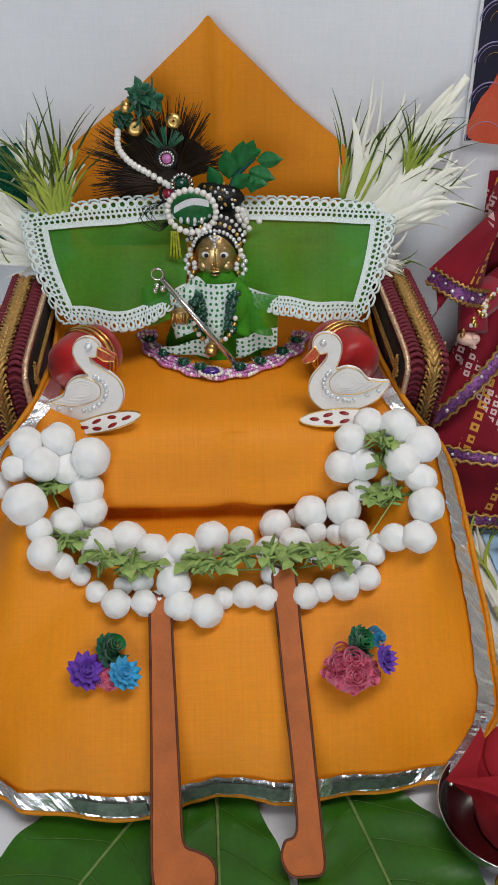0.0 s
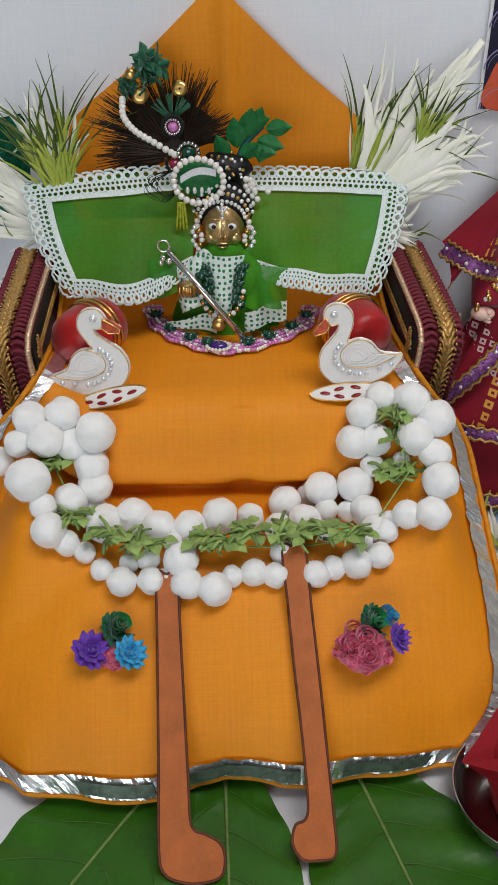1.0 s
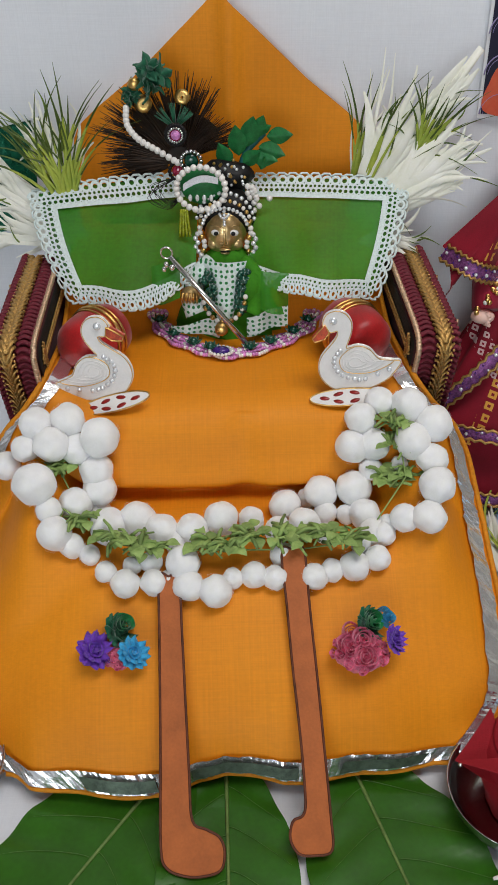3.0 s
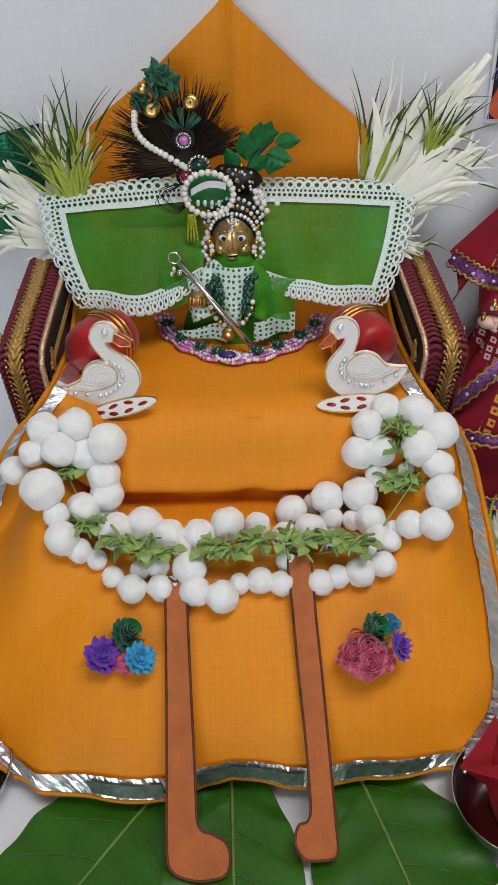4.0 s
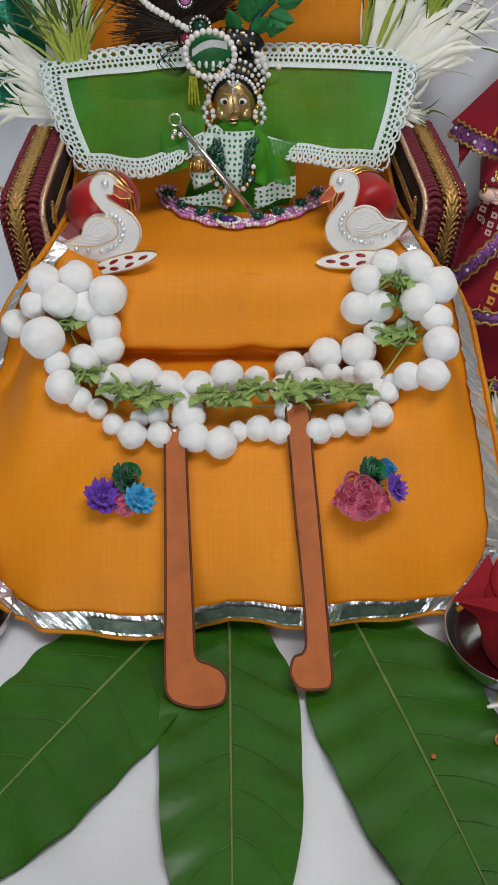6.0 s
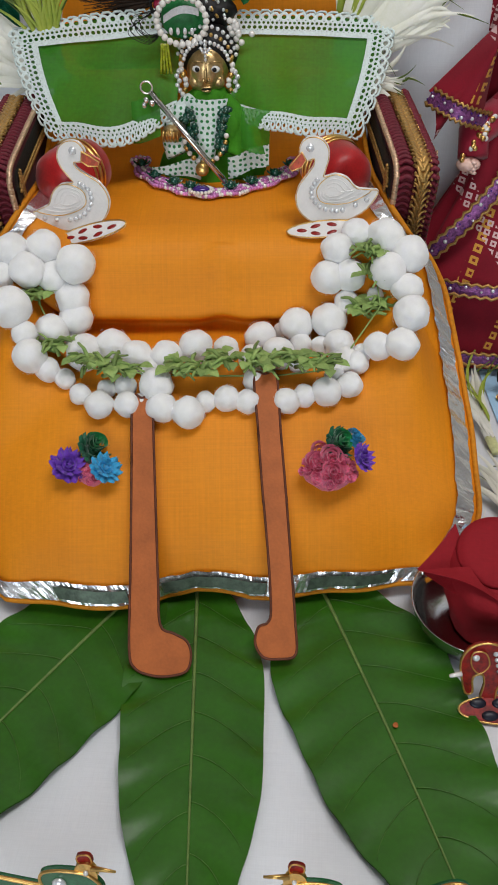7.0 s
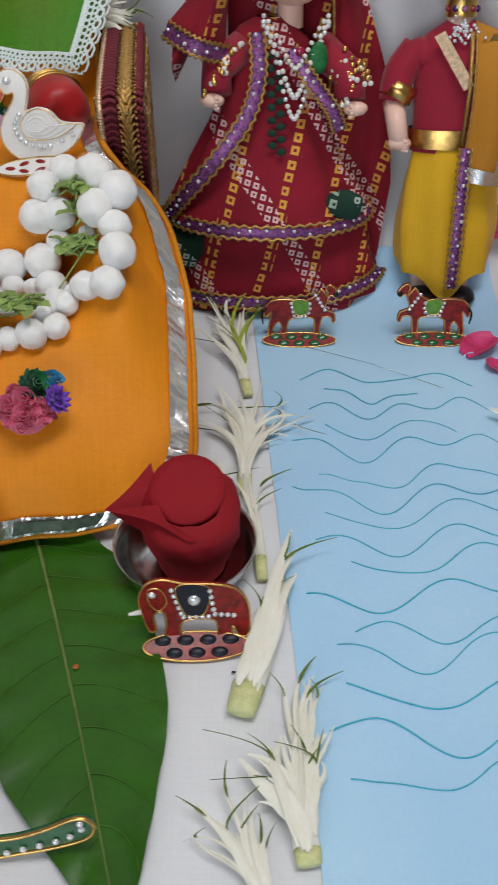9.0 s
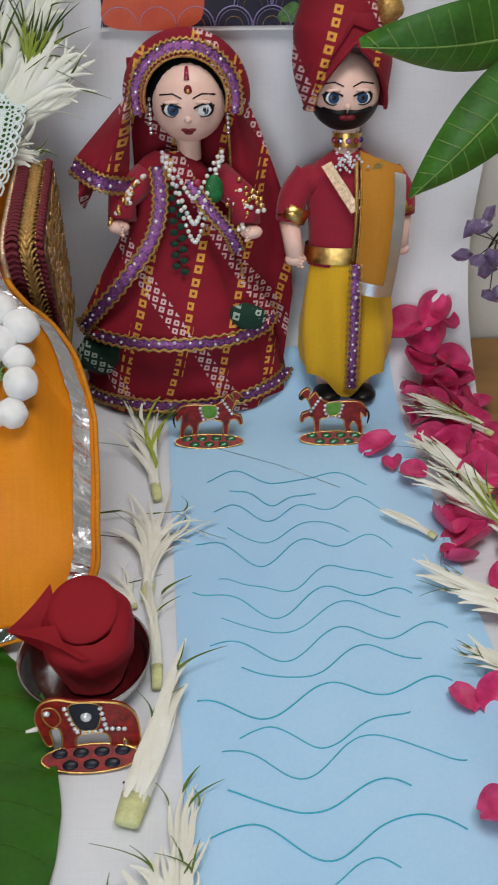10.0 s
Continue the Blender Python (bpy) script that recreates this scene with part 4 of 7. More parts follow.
pom((-0.059, 0.467, 0.0845), [("ball", "ball", (0.002, -0.002, 0.004), 0.013, PINK_SILK, "pink ribbon ball"), ("flower", "star", (-0.014, -0.006, 0.012), 0.0155, PURPLE_SILK, "purple ribbon flower"),
                             ("flower", "star", (0.014, -0.008, 0.013), 0.0135, BLUE_SILK, "sky blue ribbon flower"), ("leaf", "star", (0.0, 0.010, 0.013), 0.0165, DARK_GREEN_SILK, "dark green ribbon leaves"),
                             ("rose", "rose", (0.004, 0.013, 0.020), 0.0082, GREEN_SILK, "bright green ribbon rose")], "purple, blue and green ribbon flower on the orange cloth")
pom((0.121, 0.474, 0.0885), [("ball", "ball", (-0.004, -0.004, 0.006), 0.0185, PINK_SILK, "large pink ribbon ball"), ("rose", "rose", (-0.013, -0.006, 0.016), 0.0085, PINK_SILK, "pink ribbon rose"),
                            ("rose", "rose", (0.000, -0.014, 0.014), 0.0085, PINK_SILK, "pink ribbon rose"), ("rose", "rose", (-0.002, -0.003, 0.020), 0.0085, PINK_SILK, "pink ribbon rose"), ("rose", "rose", (-0.010, 0.006, 0.017), 0.0075, PINK_SILK, "pink ribbon rose"),
                            ("leaf", "star", (0.001, 0.011, 0.019), 0.0155, DARK_GREEN_SILK, "dark green ribbon leaves"), ("rose", "rose", (0.004, 0.010, 0.025), 0.0085, GREEN_SILK, "bright green ribbon rose"),
                            ("rose", "rose", (0.014, 0.018, 0.020), 0.0085, BLUE_SILK, "sky blue ribbon rose"), ("flower", "star", (0.0195, -0.001, 0.018), 0.0115, PURPLE_SILK, "purple ribbon flower")], "pink ribbon flower with green, blue and purple roses")


# ---- green cape with lace ----
def wing_point(side, a, b):
    """a from the outer edge to the middle, b from top to bottom."""
    if side < 0:
        top = Vector((-0.176, 0.803, 0.315)).lerp(Vector((-0.025, 0.808, 0.331)), a) + Vector((0, 0, 0.004 * math.sin(math.pi * a)))
        low = spline([(-0.128, 0.722, 0.248), (-0.098, 0.712, 0.250), (-0.066, 0.710, 0.248), (-0.045, 0.726, 0.255), (-0.024, 0.748, 0.262)], 24)
        out = Vector((-0.008, 0.0, 0.004))
    else:
        top = Vector((0.161, 0.82, 0.325)).lerp(Vector((0.016, 0.812, 0.327)), a) + Vector((0, 0, 0.003 * math.sin(math.pi * a * 0.7)))
        low = spline([(0.133, 0.742, 0.247), (0.105, 0.728, 0.253), (0.075, 0.722, 0.258), (0.052, 0.735, 0.258), (0.024, 0.750, 0.260)], 24)
        out = Vector((0.006, 0.0, 0.004))
    p = top.lerp((lambda q: low[min(24, int(q))].lerp(low[min(24, int(q) + 1)], q - int(q)))(a * 24), b)
    p = p + out * math.sin(math.pi * b) * (1 - a) ** 3
    p.y += 0.006 * math.sin(math.pi * b) * math.sin(math.pi * a) + 0.0025 * math.sin(a * 17 + b * 5) * b
    return p


cape = thing("green_cape", pose(0, 0.77, 0.235), "green organza cape with wide mint-white lace edging, spread like wings", "cape")
for side in (-1, 1):
    pan = Build().grid(lambda u, v: wing_point(side, 0.03 + 0.97 * u, 0.03 + 0.94 * v) + Vector((0, 0.0015, 0)), 50, 34, ORGANZA)
    part("panel", moved(pan, (0, 0.77, 0.235)), cape, "sheer green organza panel")
    lace = Build()
    wide, tall = 0.150, 0.100

    def washer(a, b, r, hole, lift):
        """A crocheted ring lying on the cape."""
        vs, n = [], 10
        for q in (r, (r + hole) / 2, hole):
            for k in range(n):
                an = 2 * math.pi * k / n
                m = 1.07 if q == r and k % 2 else 1
                vs.append(wing_point(side, a + q * m * math.cos(an) / wide, b + q * m * math.sin(an) / tall) + Vector((0, -0.0016 - lift - (0.0007 if q == (r + hole) / 2 else 0), 0.0004)))
        lace.add(vs, [(j * n + k, j * n + (k + 1) % n, (j + 1) * n + (k + 1) % n, (j + 1) * n + k) for j in range(2) for k in range(n)], LACE)
    rows = ((0.0036, 0.0046, 0.0022, 0.0082), (0.0092, 0.0029, 0.0013, 0.0041), (0.0136, 0.0031, 0.0017, 0.0050))
    for row, (d, r, hole, step) in enumerate(rows):
        for i in range(int(wide / step)):
            a = (i + 0.5 * (row % 2)) * step / wide
            washer(a, d / tall, r, hole, 0.0002 * (i % 2))
            if a > 0.10:
                washer(a, 1 - 0.72 * d / tall, r * 0.86, hole * 0.7, 0.0002 * (i % 2))
        for i in range(int(tall / step)):
            b = (i + 0.5 * (row % 2)) * step / tall
            if b > 0.16:
                washer(d / wide, b, r, hole, 0.0002 * (i % 2))
    for u0, u1, v0, v1, nu, nv in ((0.10, 1.0, 0.160, 0.205, 50, 2), (0.107, 0.137, 0.16, 0.88, 2, 40), (0.10, 1.0, 0.872, 0.895, 50, 2)):
        lace.grid(lambda u, v: wing_point(side, u0 + (u1 - u0) * u, v0 + (v1 - v0) * v) + Vector((0, -0.0017, 0.0004)), nu, nv, LACE)
    # scalloped outer edge
    rim = [wing_point(side, 1 - i / 60, 0) for i in range(61)] + [wing_point(side, 0, i / 40) for i in range(1, 41)] + [wing_point(side, i / 60, 1) for i in range(1, 61)]
    for i in range(0, len(rim) - 4, 4):
        a, c = rim[i], rim[i + 4]
        o = ((a + c) / 2 - wing_point(side, 0.6, 0.5)).normalized() * 0.0028
        lace.tube([a, a.lerp(c, 0.25) + o, a.lerp(c, 0.75) + o, c], 0.0011, LACE, 5)
    stuff(part("lace_border", moved(lace, (0, 0.77, 0.235)), cape, "mint-white crocheted lace with round holes"))

# ---- the seated figure: one mesh ----
IB = (0.003, 0.765, 0.205)
f = Build()
f.lathe((0.003, 0.772, 0.205), [(0.050, 0.0), (0.046, 0.012), (0.036, 0.03), (0.028, 0.05), (0.022, 0.066), (0.010, 0.075)], CAPE, 36, 1, 0.7, 0.08, 11)
f.ball((0.001, 0.779, 0.291), 0.0225, BRASS, (0.82, 0.88, 1.06), 28, 20)
f.ball((0.001, 0.789, 0.303), 0.026, HAIR, (1.02, 0.85, 0.92), 24, 16)
f.tube([(0.0015, 0.7600, 0.301), (0.0015, 0.7585, 0.296), (0.0015, 0.7565, 0.2885), (0.0015, 0.7595, 0.2855)], 0.0012, BRASS, 8, (0.6, 1.2))
for s in (-1, 1):
    f.ball((0.0015 + s * 0.0022, 0.7592, 0.2868), 0.0016, BRASS, nu=8, nv=6)
    f.tube([(0.0015 + s * 0.0012, 0.7592, 0.309), (0.0015 + s * 0.0045, 0.7602, 0.3135)], 0.0013, CRYSTAL, 6)
f.ball((0.0015, 0.7665, 0.2715), 0.0085, BRASS, (0.95, 0.6, 0.9), 14, 10)
f.ball((0.0015, 0.7598, 0.2812), 0.0042, BRASS, (1.25, 0.5, 0.30), 10, 8)
f.ball((0.0015, 0.7594, 0.2797), 0.0040, HAIR, (1.15, 0.4, 0.12), 10, 6)
f.ball((0.0015, 0.7600, 0.2780), 0.0040, BRASS, (1.05, 0.5, 0.34), 10, 8)
f.ball((0.0015, 0.7675, 0.273), 0.006, BRASS, (1.2, 0.7, 0.8), 10, 8)
for s in (-1, 1):
    f.ball((0.0015 + s * 0.010, 0.7655, 0.284), 0.0055, BRASS, (1, 0.6, 1), 12, 8)
for s in (-1, 1):
    f.ball((0.0015 + s * 0.0075, 0.7622, 0.2955), 0.0042, EYE_WHITE, (1.1, 0.5, 0.7), 12, 8)
    f.ball((0.0015 + s * 0.0075, 0.7602, 0.2955), 0.0020, EYE_BLACK, (1, 0.5, 1), 10, 6)
    f.tube([(0.0015 + s * 0.003, 0.7605, 0.301), (0.0015 + s * 0.008, 0.7605, 0.3025), (0.0015 + s * 0.0125, 0.764, 0.3005)], 0.0006, BRASS, 5)
    for k in range(9):
        f.ball((0.0015 + s * (0.0205 + 0.002 * math.sin(k)), 0.768, 0.302 - 0.0042 * k), 0.0026, PEARL if k % 3 else GOLD, nu=8, nv=6)
    for k in range(5):
        f.ball((0.0015 + s * (0.0245 + 0.002 * (k % 2)), 0.768, 0.292 - 0.004 * k), 0.0024, CRYSTAL, nu=8, nv=6)
for row in range(3):
    for k in range(15):
        a = math.pi * (0.06 + 0.88 * k / 14)
        f.ball((0.0015 + (0.0195 + 0.003 * row) * math.cos(a), 0.764 + 0.004 * row, 0.300 + (0.0165 + 0.0055 * row) * math.sin(a)), 0.0019, CRYSTAL if row != 1 else (PEARL if k % 2 else GOLD), nu=8, nv=6)
for k in range(6):
    f.ball((0.0015, 0.760 - 0.0002 * k, 0.3035 + 0.003 * k), 0.0016, CRYSTAL, nu=8, nv=6)
for s in (-1, 1):
    for k in range(34):
        t = random.random()
        f.ball((0.003 + s * (0.0165 - 0.004 * t) + random.gauss(0, 0.0025), 0.744 - 0.012 * t + random.gauss(0, 0.001), 0.268 - 0.034 * t), 0.0030, GREEN_STONE, nu=7, nv=5)
# white lace bib, narrowing to the waist, with a collar
f.grid(lambda u, v: (0.002 + (u - 0.5) * (0.038 - 0.026 * v), 0.7515 - 0.017 * v - 0.005 * math.sin(math.pi * u), 0.2745 - 0.052 * v), 10, 12, LACE_CLOTH)
# green sleeves and the skirt's two lace-edged ends
for sd in (-1, 1):
    f.tube(spline([(0.003 + sd * 0.014, 0.762, 0.270), (0.003 + sd * 0.025, 0.752, 0.260), (0.003 + sd * 0.030, 0.744, 0.244), (0.003 + sd * 0.025, 0.738, 0.230)], 12), 0.0095, CAPE if sd > 0 else LACE_CLOTH, 14, (0.75, 1.2))
f.grid(lambda u, v: (-0.046 + 0.044 * u, 0.733 - 0.006 * u - 0.004 * math.sin(6 * u), 0.2185 + 0.002 * u + (0.003 + 0.017 * u) * (0.5 - v)), 12, 6, LACE_CLOTH)
f.grid(lambda u, v: (0.022 + 0.036 * u, 0.728 + 0.004 * u - 0.003 * math.sin(8 * u), 0.222 + 0.012 * u + 0.019 * (0.5 - v)), 12, 6, LACE_CLOTH)
f.ball((0.026, 0.748, 0.247), 0.017, CAPE, (0.7, 0.7, 1.2), 16, 12, 0.1, 2)
f.ball((-0.0275, 0.737, 0.2485), 0.0088, BRASS, (1.0, 0.8, 0.85), 14, 10)
for k in range(5):
    f.tube([(-0.0335 + 0.003 * k, 0.7305, 0.253), (-0.034 + 0.0032 * k, 0.7290, 0.2485), (-0.0335 + 0.003 * k, 0.7305, 0.2435)], 0.0012, GOLD, 5)
f.ball((-0.026, 0.742, 0.236), 0.008, HAIR, (1.2, 1, 0.7), 10, 8)
for k in range(14):
    t = k / 13
    f.ball((0.002 + 0.017 * math.sin((t - 0.5) * 3.0) * 1.1, 0.735 - 0.006 * math.sin(math.pi * t), 0.248 - 0.022 * math.sin(math.pi * t)), 0.0024, PEARL if k % 2 else GOLD, nu=8, nv=6)
f.lathe((0, 0, 0), [(0.0, 0.0016), (0.0045, 0.0014), (0.006, 0.0), (0.006, -0.001)], GOLD, 18)
n0 = 18 * 4
tm = pose(0.0, 0.7225, 0.2225, 70, 0, 0)
f.v[-n0:] = [tuple(tm @ Vector(p)) for p in f.v[-n0:]]
solo("deity_figurine", moved(f, IB), pose(*IB), "small brass seated figurine in green dress with pearls, on the seat", "figurine")

flute = thing("flute", pose(-0.043, 0.748, 0.277), "thin silver flute with a ring and bells, across the figurine", "flute")
part("pipe", moved(Build().tube([(-0.043, 0.736, 0.283), (-0.01, 0.726, 0.247), (0.026, 0.715, 0.2085)], 0.0026, SILVER, 12), (-0.043, 0.748, 0.277)), flute)
ring = [(-0.0465 + 0.005 * math.cos(a), 0.736, 0.287 + 0.005 * math.sin(a)) for a in [2 * math.pi * i / 20 for i in range(22)]]
part("ring", moved(Build().tube(ring, 0.0010, SILVER, 6, caps=False), (-0.043, 0.748, 0.277)), flute)
shared_parts("bell", Build().ball((0, 0, 0), 0.0026, SILVER, (1, 1, 1.2), 10, 8), flute, [(-0.004, -0.014, -0.000), (0.001, -0.015, -0.002), (-0.006, -0.014, -0.004)])

for sd, x, z in ((-1, -0.048, 0.262), (1, 0.046, 0.254)):
    part("loose_end", moved(Build().grid(lambda u, v: (x + 0.024 * (u - 0.5), 0.728 - 0.004 * math.sin(4 * u + v) + 0.008 * v, z + 0.034 * (v - 0.5) + 0.006 * sd * (0.5 - u)), 12, 12, ORGANZA), (0, 0.77, 0.235)), cape, "loose sheer green end")

# beaded collar on the seat
collar = thing("bead_collar", pose(0.006, 0.72, 0.208), "pink bead collar with dark green rosettes, on the orange seat", "bead collar")
LINE = spline([(-0.066, 0.782, 0.2085), (-0.058, 0.752, 0.2085), (-0.040, 0.727, 0.2085), (-0.016, 0.710, 0.2085), (0.006, 0.703, 0.2085), (0.030, 0.711, 0.2085), (0.056, 0.732, 0.2085), (0.074, 0.758, 0.2085), (0.082, 0.788, 0.2085)], 96)
g = Build()
for i, p in enumerate(LINE):
    t = (LINE[min(i + 1, len(LINE) - 1)] - LINE[max(0, i - 1)]).normalized()
    nrm = Vector((t.y, -t.x, 0))
    for k in range(5):
        g.ball(p + nrm * (k - 2) * 0.0034 * (1 + 0.25 * math.sin(i * 0.55)) + Vector((0, 0, 0.0022 * (1 - abs(k - 2) / 2.5) + random.uniform(0, 0.0008))), 0.0020, PINK_BEAD if random.random() < 0.68 else PEARL, nu=6, nv=4)
stuff(part("beadwork", moved(g, (0.006, 0.72, 0.208)), collar, "woven pink and white seed beads"))
shared_parts("rosette", petals_star(Build(), (0, 0, 0), 0.0076, GREEN_STONE, 6).ball((0, 0, 0.001), 0.0040, GREEN_STONE), collar, [LINE[i] - Vector((0.006, 0.72, 0.208)) + Vector((0, 0, 0.005)) for i in (10, 22, 32, 40, 58, 66, 76, 86)], "dark green rosette")
c = Vector((0.001, 0.7015, 0.2125)) - Vector((0.006, 0.72, 0.208))
part("centre_stone", Build().ball(c, 0.0066, PURPLE_STONE, (1.2, 0.9, 0.6), 16, 10), collar, "oval purple stone")
shared_parts("pearl", Build().ball((0, 0, 0), 0.0017, PEARL, nu=8, nv=6), collar, [c + Vector((0.0098 * math.cos(a), 0.0078 * math.sin(a), 0)) for a in [2 * math.pi * i / 18 for i in range(18)]])

# ---- crest: feather, pearls, coins ----
CB = (-0.02, 0.79, 0.318)
crest = thing("feather_crest", pose(*CB), "peacock feather crest with pearls, sequins and stones on the turban", "crest")
g = Build()
root = Vector((-0.043, 0.826, 0.337))
for i in range(620):
    a = radians(random.uniform(22, 205))
    ln = random.uniform(0.055, 0.083) * (1.0 if 60 < math.degrees(a) < 160 else 0.86)
    if math.degrees(a) < 60:
        ln *= 0.85
    d = Vector((math.cos(a), random.uniform(-0.12, 0.1), math.sin(a) * 0.98))
    sag = Vector((0.006 * math.cos(a) * random.random(), 0, -0.007 * random.random()))
    s = root + d * ln * 0.25
    g.tube([s, root + d * ln * 0.65, root + d * ln + sag], random.uniform(0.00035, 0.0007), FEATHER, 3, (1.4, 0.5), caps=False)
stuff(part("barb_fan", moved(g, CB), crest, "fan of dark brown feather barbs"))
g = Build().grid(lambda u, v: root + Vector((math.cos(radians(35 + 160 * u)) * 0.044 * v, 0.002 + 0.004 * v, math.sin(radians(35 + 160 * u)) * 0.044 * v)), 40, 8, FEATHER)
part("vane", moved(g, CB), crest, "dark feather vane")
g = Build()
for k in range(30):
    a = radians(random.uniform(30, 150))
    o = Vector((-0.043, 0.806, 0.372))
    g.tube([o, o + Vector((math.cos(a) * 0.02, -0.003, math.sin(a) * 0.022))], 0.0009, DARK_GREEN_SILK, 4, (1, 0.3))
part("green_spray", moved(g, CB), crest, "green tinsel spray")


def medallion(c, r, stone, ringm, n=16):
    base = Vector(c) - Vector(CB)
    ob = part("medallion", Build().ball(base, r * 0.62, stone, (1, 0.5, 1), 16, 10), crest, "stone set in a beaded ring")
    shared_parts("setting_bead", Build().ball((0, 0, 0), r * 0.2, ringm, nu=8, nv=6), ob, [base + Vector((r * 0.85 * math.cos(a), -0.001, r * 0.85 * math.sin(a))) for a in [2 * math.pi * i / n for i in range(n)]])


medallion((-0.028, 0.786, 0.350), 0.0100, GREEN_STONE, STEEL)
medallion((-0.041, 0.792, 0.3705), 0.0098, RUBY, HAIR, 24)
medallion((-0.041, 0.7905, 0.3705), 0.0070, PINK_BEAD, STEEL, 18)
medallion((-0.040, 0.790, 0.340), 0.009, RUBY, HAIR)
for x, y, z, r in ((-0.0705, 0.812, 0.391, 0.0075), (-0.037, 0.814, 0.396, 0.0066)):
    b = Build().lathe((0, 0, 0), [(0.0012, 0.0002), (r * 0.5, 0.0003), (r, 0.0), (r, -0.0005), (0.0012, -0.0002)], GOLD, 24)
    tm = pose(x - CB[0], y - CB[1], z - CB[2], 70, 12, 0)
    b.v = [tuple(tm @ Vector(p)) for p in b.v]
    part("sequin", b, crest, "round gold sequin")
line = spline([(-0.0845, 0.806, 0.3885), (-0.084, 0.802, 0.3755), (-0.074, 0.798, 0.3645), (-0.058, 0.794, 0.3565), (-0.040, 0.788, 0.348)], 19)
shared_parts("pearl", Build().ball((0, 0, 0), 0.0030, PEARL, nu=12, nv=8), crest, [p - Vector(CB) for p in line], "cream pearl")
for c, r in (((-0.062, 0.812, 0.413), 0.0135), ((-0.082, 0.812, 0.398), 0.0085)):
    b = Build()
    for k in range(16):
        petals_star(b, [c[i] - CB[i] + random.gauss(0, r * 0.35) for i in range(3)], r * 0.75, DARK_GREEN_SILK, 4, (random.uniform(0, 180), random.uniform(0, 180), 0))
    part("green_tuft", b, crest, "dark green satin tuft")
part("gold_cap", Build().ball([(-0.077, 0.81, 0.407)[i] - CB[i] for i in range(3)], 0.0055, GOLD, (1, 0.6, 1), 12, 8), crest, "small gold cap")
pr = [(-0.0185 + 0.021 * math.cos(a), 0.7665, 0.3325 + 0.0185 * math.sin(a)) for a in [2 * math.pi * i / 24 for i in range(24)]]
shared_parts("pearl", Build().ball((0, 0, 0), 0.0029, PEARL, nu=12, nv=8), crest, [Vector(p) - Vector(CB) for p in pr], "cream pearl of the ring")
b = Build().ball([(-0.0185, 0.776, 0.3325)[i] - CB[i] for i in range(3)], 0.019, SPRIG, (1, 0.4, 0.85), 20, 12)
part("turban", b, crest, "green turban front")
b = Build().grid(lambda u, v: Vector((-0.0185 + (u - 0.5) * 0.030, 0.7660 - 0.002 * math.sin(math.pi * u), 0.3365 + 0.005 * math.sin(math.pi * u) + 0.006 * (u - 0.5) + 0.006 * (v - 0.5))) - Vector(CB), 14, 3, CRYSTAL)
part("mirror_strip", b, crest, "bright silver sequin strip")
for k in range(4):
    b = Build().ball([(-0.028 + 0.006 * k, 0.768, 0.324)[i] - CB[i] for i in range(3)], 0.0026, CRYSTAL, (0.7, 0.5, 1.2), 8, 6)
    part("sequin", b, crest, "small clear sequin")
for k in range(4):
    b = Build().tube([Vector((-0.036 + 0.0016 * k, 0.765, 0.315 - 0.0035 * i)) - Vector(CB) + Vector((0.0012 * (k - 1.5) * i / 6, 0, 0)) for i in range(8)], 0.0012, LIME, 6)
    part("tassel_strand", b, crest, "lime bead strand")
b = Build()
for k in range(9):
    o = Vector((-0.052, 0.775, 0.335))
    a = random.uniform(0, 6.28)
    b.tube(spline([o + Vector((0.012, 0, 0.004)), o + Vector((-0.008 + 0.006 * math.cos(a), -0.004, -0.006 * k / 4)), o + Vector((0.004, -0.005, -0.014 - 0.001 * k)), o + Vector((0.016, -0.002, -0.012))], 16), 0.0003, HAIR, 3)
part("loose_thread", moved(b, CB), crest, "loose black threads")
part("hair_knot", Build().ball([(0.0, 0.80, 0.333)[i] - CB[i] for i in range(3)], 0.017, HAIR, (1.3, 0.8, 0.9), 16, 12, 0.3, 4), crest, "dark knot with gold thread")
b = Build()
for k in range(40):
    b.ball([(0.0 + random.gauss(0, 0.009), 0.785, 0.338 + random.gauss(0, 0.006))[i] - CB[i] for i in range(3)], 0.0015, GOLD if k % 2 else CRYSTAL, nu=6, nv=4)
stuff(part("beading", b, crest, "scattered gold beads"))

# artificial sprig
SB = (0.016, 0.802, 0.305)
sprig = thing("leaf_sprig", pose(*SB), "artificial green satin leaf sprig beside the crest", "leaf sprig")
part("stem", moved(Build().tube(spline([(0.014, 0.800, 0.300), (0.013, 0.803, 0.33), (0.018, 0.806, 0.352), (0.034, 0.808, 0.368)], 14), 0.0042, TEAL, 8, (1.2, 0.5)), SB), sprig, "teal wrapped stem")
for x, z, a, ln in ((0.0035, 0.340, 112, 0.021), (0.012, 0.350, 96, 0.024), (0.019, 0.358, 78, 0.024), (0.026, 0.365, 70, 0.019), (0.036, 0.3665, 8, 0.020), (0.029, 0.358, -14, 0.021), (0.022, 0.350, -6, 0.021), (0.014, 0.342, 40, 0.019), (0.028, 0.370, 30, 0.012), (0.031, 0.338, 75, 0.012)):
    t = radians(a)
    o = Vector((x, 0.801, z))
    d, e = Vector((math.cos(t), -0.1, math.sin(t))), Vector((-math.sin(t), 0.1, math.cos(t)))
    b = Build()
    for off in (0, 0.0009):
        b.grid(lambda u, v: o + d * ln * 1.15 * v + e * (u - 0.5) * ln * 0.70 * math.sin(math.pi * v ** 0.85) + Vector((0, off + 0.004 * abs(u - 0.5) - 0.003 * v * v, 0)), 8, 12, SPRIG)
    part("leaf", moved(b, SB), sprig)
b = Build()
